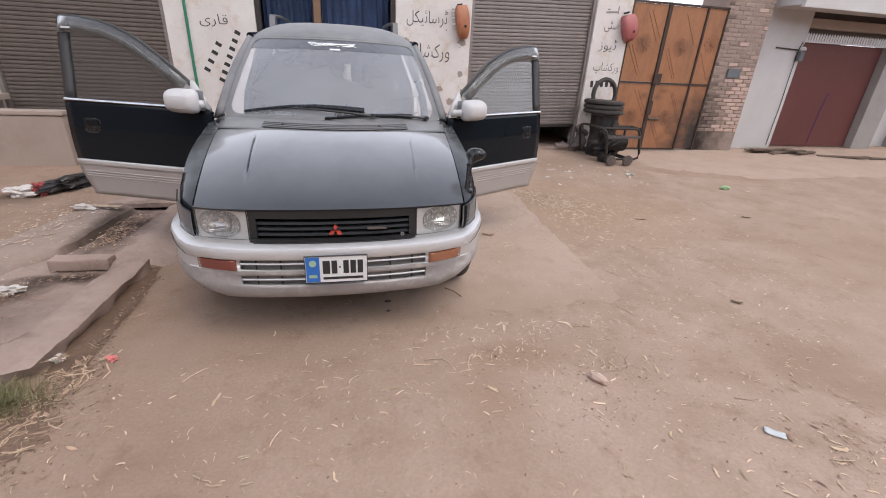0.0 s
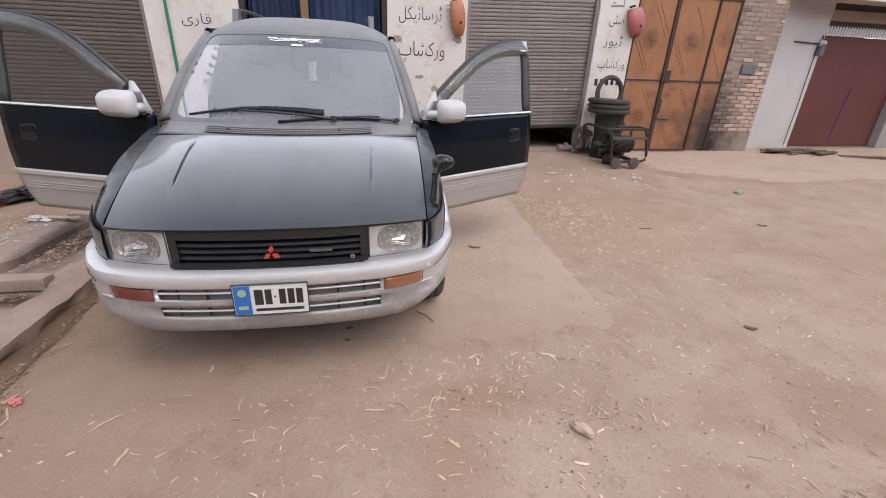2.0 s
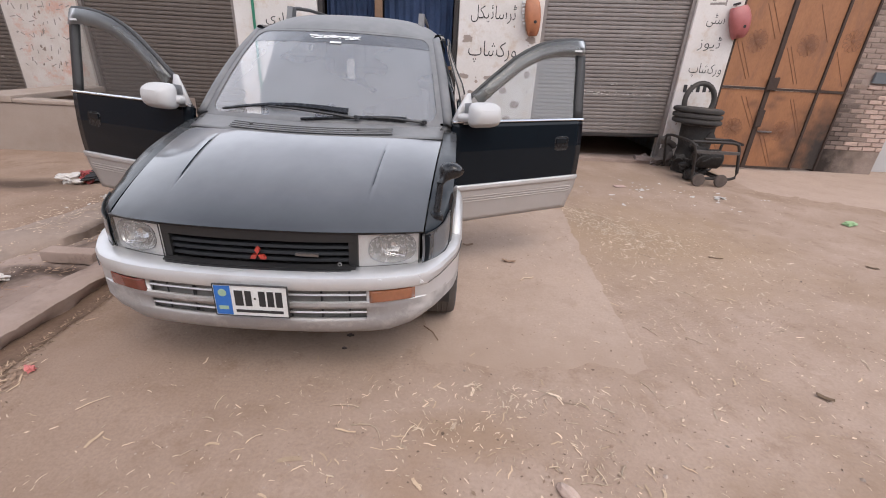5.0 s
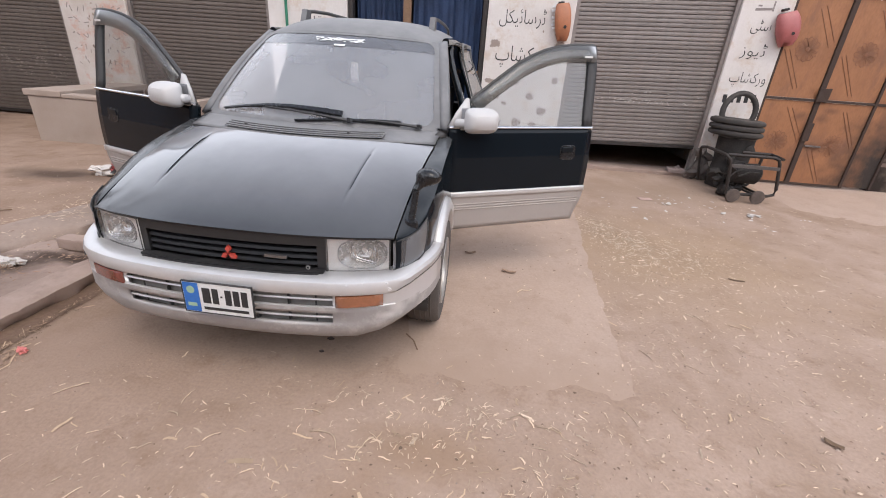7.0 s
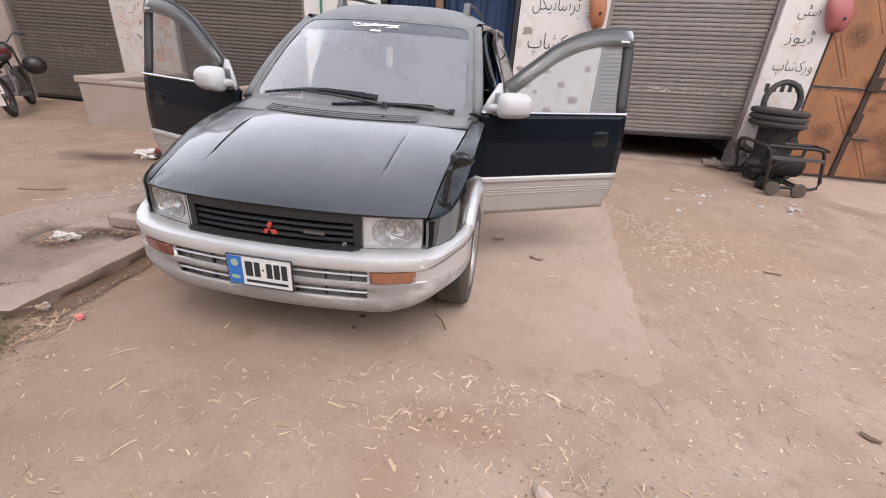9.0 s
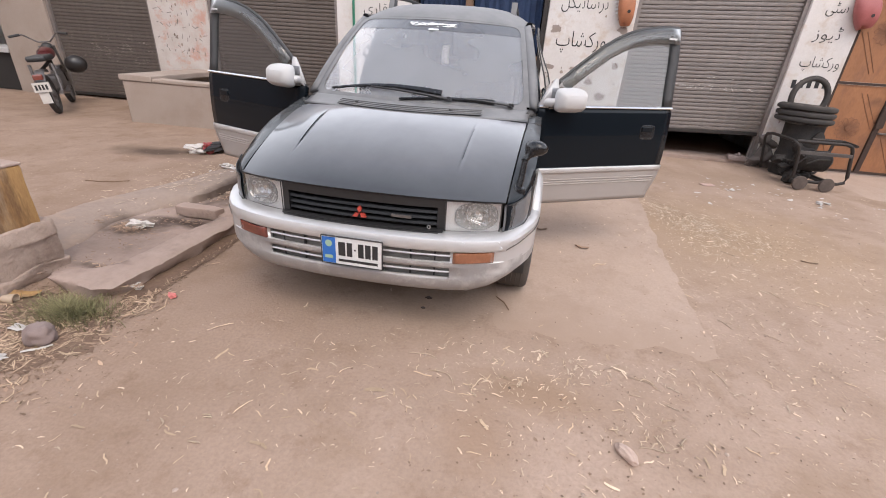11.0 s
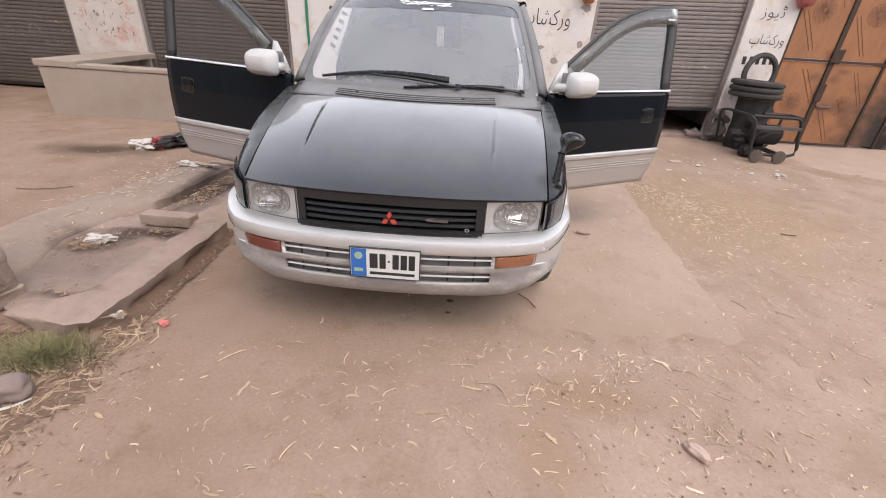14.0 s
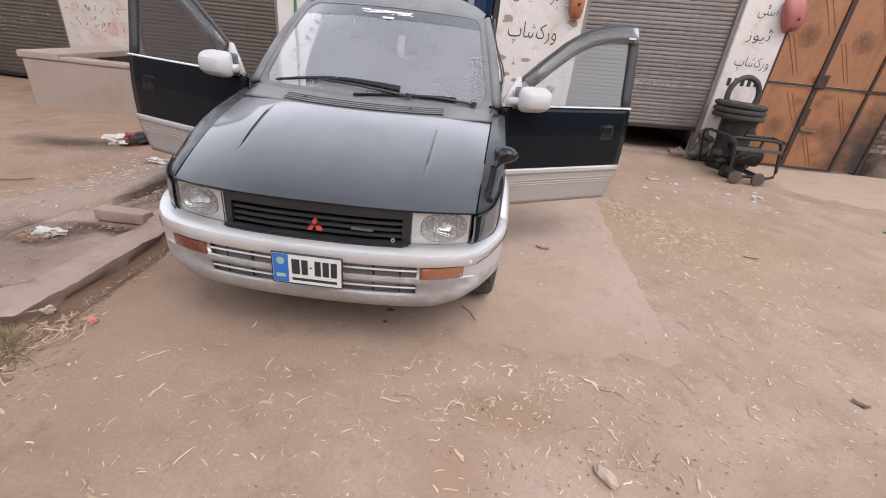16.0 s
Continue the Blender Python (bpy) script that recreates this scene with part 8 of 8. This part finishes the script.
def litter(name, count, spots, mat, label, size, leaf, seed, wide=1.0):
    """Flat slivers or leaves, each a few faces, thrown about given spots."""
    rr = random.Random(seed)
    verts, faces = [], []
    total = sum(s[4] for s in spots)
    for cx, cy, sx, sy, weight in spots:
        for _ in range(int(count * weight / total)):
            x, y = (rr.gauss(cx, sx), rr.gauss(cy, sy)) if sx < 2.5 else (rr.uniform(cx - sx, cx + sx), rr.uniform(cy - sy, cy + sy))
            if sx >= 2.5 and noise.noise(Vector((x * 1.1, y * 1.1, seed))) + 0.5 * noise.noise(Vector((x * 4, y * 4, seed))) < rr.uniform(-0.45, 0.35):
                continue
            if y > 7.7 or (x > 5.0 and y > 7.6) or (-1.36 > x > -1.60 and 2.3 < y < 3.4 and rr.random() < 0.8):
                continue
            if (-1.31 > x > -1.43 and 2.35 < y < 3.45) or (-1.90 < x < -1.38 and 2.14 < y < 2.38 and y > 2.06 + 0.5 * max(0.0, -1.42 - x) and y < 2.27):
                continue
            L = size[0] + (size[1] - size[0]) * rr.random() ** 2.2 * (1.8 if rr.random() < 0.08 else 1)
            W = L * (wide * rr.uniform(0.15, 0.30) if leaf else wide * (rr.uniform(0.07, 0.20) if rr.random() < 0.75 else rr.uniform(0.14, 0.28)))
            a = rr.uniform(0, 6.283)
            c, s = math.cos(a), math.sin(a)
            z = lie_on(x, y) + 0.002
            up = [rr.uniform(0, 0.14) * L for _ in range(2)] if leaf else [rr.uniform(0, 0.08) * L for _ in range(2)]
            bend = rr.gauss(0, 0.07) * L
            k = len(verts)
            if leaf:
                shape = ((-0.5, 0, up[0]), (-0.15, -0.5, 0.002), (-0.15, 0.5, 0.002), (0.2, -0.42, 0.003), (0.2, 0.42, 0.003), (0.5, 0, up[1]))
                faces += [(k, k + 1, k + 2), (k + 1, k + 3, k + 4, k + 2), (k + 3, k + 5, k + 4)]
            else:
                kink = rr.uniform(-0.12, 0.12) * L
                shape = ((-0.5, -0.4, up[0]), (-0.5, 0.4, up[0]), (-0.15, -0.5, 0.002), (-0.15, 0.5, 0.003), (0.2, -0.5, 0.003), (0.2, 0.5, 0.003), (0.5, -0.3, up[1]), (0.5, 0.4, up[1]))
                faces += [(k, k + 2, k + 3, k + 1), (k + 2, k + 4, k + 5, k + 3), (k + 4, k + 6, k + 7, k + 5)]
            for px, py, pz in shape:
                lx, ly = px * L, py * W + bend * (1 - 4 * px * px) + (0 if leaf else kink * math.sin(5 * px))
                verts.append((x + c * lx - s * ly, y + s * lx + c * ly, z + pz))
    me = bpy.data.meshes.new(name)
    me.from_pydata(verts, [], faces)
    me.materials.append(M[mat])
    return tagged(new(name, me), label, name.replace("_", " "), kind="stuff")


litter("straw_litter", 5400, [(2.9, 4.5, 0.55, 0.55, 3), (2.35, 5.2, 0.2, 0.35, 1.0), (1.1, 2.28, 0.5, 0.07, 0.8), (0.95, 1.9, 0.5, 0.3, 0.6), (1.45, 1.95, 0.10, 0.10, 0.3), (0.85, 2.10, 0.14, 0.08, 0.3), (2.25, 1.15, 0.12, 0.10, 0.3), (2.25, 2.9, 0.25, 0.25, 0.5), (2.1, 3.4, 0.12, 0.3, 0.4), (3.2, 3.2, 0.7, 0.6, 1.2), (2.7, 2.6, 0.6, 0.6, 0.8), (0.2, 1.9, 1.0, 0.4, 0.7), (2.0, 1.6, 0.5, 0.5, 0.6), (3.9, 4.0, 3.0, 3.4, 4.5),
                               (-2.35, 3.9, 0.22, 0.45, 1.4), (-2.9, 4.2, 0.6, 0.7, 0.9), (-0.3, 1.6, 0.5, 0.3, 0.5), (3.9, 6.0, 0.6, 0.4, 0.8)],
       "straw", "pale straw and chaff strewn over the earth", (0.008, 0.036), False, 11)
litter("wood_shavings", 900, [(2.9, 4.5, 0.5, 0.5, 3), (1.9, 1.3, 0.4, 0.3, 1), (3.5, 3.6, 3.2, 3.4, 4), (0.8, 2.1, 0.6, 0.25, 1), (-2.3, 3.8, 0.2, 0.4, 1.2), (-1.45, 2.05, 0.2, 0.15, 1.5)], "straw", "pale husks and shavings trodden into the earth", (0.006, 0.022), True, 12, 2.0)
litter("leaf_litter", 4300, [(-1.62, 1.84, 0.20, 0.17, 9), (-1.36, 2.18, 0.10, 0.12, 2.5), (-1.36, 2.55, 0.04, 0.2, 1), (-2.1, 3.02, 0.08, 0.05, 1.2), (-1.31, 2.8, 0.035, 0.35, 1.5), (-1.80, 2.1, 0.14, 0.10, 2), (-1.77, 4.05, 0.06, 0.26, 3.5), (-1.66, 1.5, 0.22, 0.15, 3), (-2.06, 2.98, 0.12, 0.06, 1.0), (-1.80, 3.30, 0.16, 0.10, 0.5), (-1.85, 2.75, 0.14, 0.2, 0.5), (2.3, 1.2, 0.25, 0.2, 0.5)],
       "dry_leaf", "dry brown leaves heaped along the kerb", (0.012, 0.046), True, 13)
litter("leaf_crumbs", 3400, [(-1.66, 1.80, 0.24, 0.22, 9), (-1.40, 2.16, 0.12, 0.14, 2.5), (-1.85, 2.1, 0.16, 0.12, 2), (-1.27, 2.7, 0.035, 0.40, 3.5), (-1.33, 2.25, 0.06, 0.12, 2), (-1.70, 1.45, 0.26, 0.18, 4)],
       "leaf_crumb", "dark brown crumbled leaves over the soil by the kerb", (0.008, 0.030), True, 21)
litter("curled_leaves", 170, [(-1.50, 1.95, 0.20, 0.16, 5), (-1.30, 2.25, 0.07, 0.12, 2.5), (-1.62, 1.62, 0.22, 0.16, 3), (-1.78, 4.10, 0.06, 0.26, 2.5), (-2.12, 3.06, 0.07, 0.05, 1.5), (-1.28, 2.6, 0.04, 0.2, 1)],
       "tan_leaf", "large curled tan leaves among the litter by the kerb", (0.035, 0.075), True, 23)
litter("channel_leaves", 420, [(-1.78, 4.05, 0.07, 0.28, 4), (-1.80, 4.45, 0.08, 0.14, 2), (-2.13, 3.05, 0.09, 0.04, 1.2), (-1.72, 3.24, 0.08, 0.03, 0.3), (-1.76, 2.49, 0.08, 0.02, 0.5)],
       "tan_leaf", "dry leaves and bark lying in the drain", (0.018, 0.055), True, 41)
litter("torn_paper", 40, [(3.9, 6.2, 0.5, 0.22, 2), (3.2, 6.3, 0.35, 0.2, 1.2), (4.4, 5.8, 0.4, 0.3, 1.6), (2.9, 5.8, 0.3, 0.2, 0.6)], "plastic_bag", "torn pale paper scraps on the earth by the cart", (0.035, 0.10), True, 47, 2.2)
litter("paper_scraps", 34, [(-2.10, 4.48, 0.12, 0.09, 3), (-1.85, 4.52, 0.10, 0.08, 2), (-2.3, 4.2, 0.12, 0.2, 1)], "plastic_bag", "torn white paper scraps by the covered drain", (0.03, 0.07), True, 43, 2.0)
litter("dry_stalks", 900, [(-1.58, 1.88, 0.20, 0.16, 5), (-1.34, 2.22, 0.09, 0.12, 2), (-1.7, 1.5, 0.22, 0.15, 2)], "dry_stalk", "dry straw stalks among the leaves", (0.03, 0.10), False, 14, 0.4)


litter("chaff_patch", 1500, [(2.28, 5.05, 0.10, 0.20, 2.5), (2.50, 4.72, 0.16, 0.20, 4), (2.80, 4.42, 0.24, 0.20, 3), (2.45, 4.1, 0.18, 0.30, 1.2), (3.1, 3.9, 0.55, 0.5, 1.6), (4.0, 5.6, 0.7, 0.6, 0.8), (1.2, 2.3, 0.4, 0.06, 0.6), (-2.33, 4.1, 0.14, 0.35, 1.5)], "chaff", "thick patch of chaff and husks on the earth", (0.020, 0.062), False, 17)
litter("husk_flakes", 750, [(2.9, 4.5, 0.55, 0.6, 5), (3.2, 3.3, 0.7, 0.6, 3), (2.5, 2.5, 0.5, 0.5, 1.5), (2.1, 1.4, 0.4, 0.4, 1), (3.9, 6.2, 0.7, 0.5, 1)], "straw", "pale husk flakes strewn over the earth", (0.010, 0.030), True, 22, 1.6)
litter("earth_crumbs", 4200, [(0.7, 1.7, 1.0, 0.45, 1.2), (2.3, 2.0, 0.8, 0.7, 2), (3.0, 3.6, 0.7, 0.9, 3), (1.3, 1.9, 0.5, 0.3, 1.2), (3.2, 4.4, 0.8, 0.8, 4), (4.0, 5.2, 3.0, 2.2, 5), (-2.4, 3.8, 0.3, 0.5, 1), (-1.58, 1.88, 0.26, 0.2, 3), (-1.34, 2.4, 0.07, 0.3, 1)], "crumb", "dark crumbs and bits of bark on the earth", (0.005, 0.018), True, 15, 2.4)


litter("straw_slivers", 330, [(0.6, 1.75, 0.9, 0.35, 2.0), (0.95, 2.05, 0.4, 0.15, 1.5), (2.2, 1.25, 0.4, 0.25, 1.5), (-0.7, 1.5, 0.35, 0.3, 0.8), (2.6, 2.4, 0.7, 0.5, 1.5), (3.4, 3.6, 0.8, 0.8, 1.5), (0.3, 1.15, 0.7, 0.15, 0.8), (3.6, 6.1, 0.5, 0.3, 0.5)], "dry_stalk", "dry straws and slivers lying singly on the earth", (0.022, 0.062), False, 29, 0.9)


def pebbles():
    rr = random.Random(21)
    bm = B()
    verts, faces = [], []
    base = [(0, 0, 0.8), (1, 0, 0.1), (0.3, 0.95, 0.1), (-0.8, 0.6, 0.1), (-0.8, -0.6, 0.1), (0.3, -0.95, 0.1)]
    tri = [(0, 1, 2), (0, 2, 3), (0, 3, 4), (0, 4, 5), (0, 5, 1)]
    bm.free()
    for _ in range(3800):
        x, y = rr.uniform(-2.2, 7.5), rr.uniform(0.9, 7.4) ** 1.0
        if -1.3 < x < 2.0 and y > 2.5 and rr.random() < 0.85:
            continue
        r = rr.uniform(0.002, 0.006) * (2.2 if rr.random() < 0.06 else 1)
        a = rr.uniform(0, 6.28)
        k = len(verts)
        z = lie_on(x, y)
        for px, py, pz in base:
            q = rr.uniform(0.7, 1.2)
            verts.append((x + r * q * (px * math.cos(a) - py * math.sin(a)), y + r * q * (px * math.sin(a) + py * math.cos(a)), z + r * pz * q))
        faces += [tuple(k + i for i in t) for t in tri]
    me = bpy.data.meshes.new("gravel")
    me.from_pydata(verts, [], faces)
    me.materials.append(M["pebble"])
    tagged(new("gravel", me), "small stones and crumbs of earth on the street", "gravel", kind="stuff")


pebbles()


def grass(cx, cy, radius, count, height, seed, label):
    rr = random.Random(seed)
    verts, faces = [], []
    for _ in range(count):
        a, d = rr.uniform(0, 6.28), radius * abs(rr.gauss(0, 0.5))
        x, y = cx + d * math.cos(a) * 1.25, cy + d * math.sin(a) * 0.8
        out = rr.uniform(0.2, 1.0) * height
        b = a + rr.gauss(0, 1.3)
        h = height * rr.uniform(0.45, 1.05)
        w = rr.uniform(0.0008, 0.0019)
        k = len(verts)
        nx, ny = -math.sin(b) * w, math.cos(b) * w
        z0 = ground_z(x, y)
        for t, q in ((0, 1), (0.45, 0.9), (0.8, 0.55)):
            px, py = x + out * t * t * math.cos(b), y + out * t * t * math.sin(b)
            pz = z0 + h * (t - 0.25 * t * t)
            verts += [(px - nx * q, py - ny * q, pz), (px + nx * q, py + ny * q, pz)]
        verts.append((x + out * math.cos(b), y + out * math.sin(b), z0 + h * 0.72))
        faces += [(k, k + 1, k + 3, k + 2), (k + 2, k + 3, k + 5, k + 4), (k + 4, k + 5, k + 6)]
    me = bpy.data.meshes.new("grass_tuft")
    me.from_pydata(verts, [], faces)
    me.materials.append(M["grass"])
    return tagged(new("grass_tuft", me), label, "grass", kind="stuff")


grass(-1.55, 2.06, 0.20, 1500, 0.10, 31, "tuft of green and yellowing grass by the kerb")
grass(-1.44, 2.08, 0.13, 200, 0.08, 32, "small grass tuft by the kerb")
grass(8.75, 8.05, 0.30, 150, 0.12, 33, "dry grass at the foot of the white wall")


# ---- a street tree at the end of the shop row, mirrored in the bonnet ----
M["bark"] = surface("bark", (0.13, 0.10, 0.075), (0.085, 0.062, 0.048), rough=0.95, scale=7, amount=0.9, fine=40, fine_amount=0.4, bump=0.8, depth=0.02, spec=0.2, stretch=(1, 1, 0.25))
M["leaf"] = surface("tree_leaf", (0.060, 0.085, 0.035), (0.085, 0.10, 0.04), rough=0.6, scale=3, amount=0.8, bump=0.0, per_piece=0.35, spec=0.3)


def street_tree(place, height, spread, seed):
    rr = random.Random(seed)
    tree = empty("tree", place, "leafy street tree with a rough brown trunk", "tree")
    bm = B()
    rows = []
    for i in range(10):
        v = i / 9
        r = 0.20 * (1 - 0.45 * v) + 0.09 * (1 - v) ** 6
        rows.append([(0.16 * math.sin(2.1 * v) + r * math.cos(a) * (1 + 0.12 * math.sin(3 * a + 4 * v)), 0.10 * math.sin(3.3 * v) + r * math.sin(a), -0.05 + 0.52 * height * v) for a in (2 * math.pi * k / 14 for k in range(14))])
    grid(bm, rows, True)
    part("trunk", bm, "bark", tree, smooth=60)
    tips = []
    for k in range(11):
        a = 2 * math.pi * k / 11 + rr.uniform(-0.3, 0.3)
        z0 = height * rr.uniform(0.36, 0.52)
        out, up = spread * rr.uniform(0.55, 1.0), height * rr.uniform(0.10, 0.42)
        pts = [(0.14 + out * q * math.cos(a + 0.3 * q), 0.05 + out * q * math.sin(a + 0.3 * q), z0 + up * (q ** 0.8) + 0.12 * math.sin(5 * q + k)) for q in [j / 7 for j in range(8)]]
        bm = B()
        tube(bm, pts, 0.075, 7, taper=0.16)
        part("limb", bm, "bark", tree, smooth=60)
        tips += [Vector(p) for p in pts[3:]]
        for _ in range(3):
            p = Vector(rr.choice(pts[3:]))
            tips.append(p + Vector((rr.uniform(-0.7, 0.7), rr.uniform(-0.7, 0.7), rr.uniform(-0.2, 0.8))))
    verts, faces = [], []
    for p in tips:
        for _ in range(75):
            c = p + Vector((rr.gauss(0, 0.30), rr.gauss(0, 0.30), rr.gauss(0, 0.22)))
            d = Vector((rr.gauss(0, 1), rr.gauss(0, 1), rr.gauss(-0.3, 0.6))).normalized()
            w = d.cross(Vector((rr.gauss(0, 1), rr.gauss(0, 1), rr.gauss(0, 1)))).normalized()
            L, W = rr.uniform(0.07, 0.13), rr.uniform(0.022, 0.04)
            k = len(verts)
            verts += [tuple(c - d * L / 2), tuple(c + w * W - d * L * 0.05), tuple(c + d * L / 2), tuple(c - w * W - d * L * 0.05)]
            faces.append((k, k + 1, k + 2, k + 3))
    me = bpy.data.meshes.new("crown")
    me.from_pydata(verts, [], faces)
    me.materials.append(M["leaf"])
    crown = new("crown", me)
    crown.parent = tree
    tagged(crown, kind="stuff")
    return tree


street_tree((-9.9, 4.6, 0.0), 8.2, 2.7, 5)
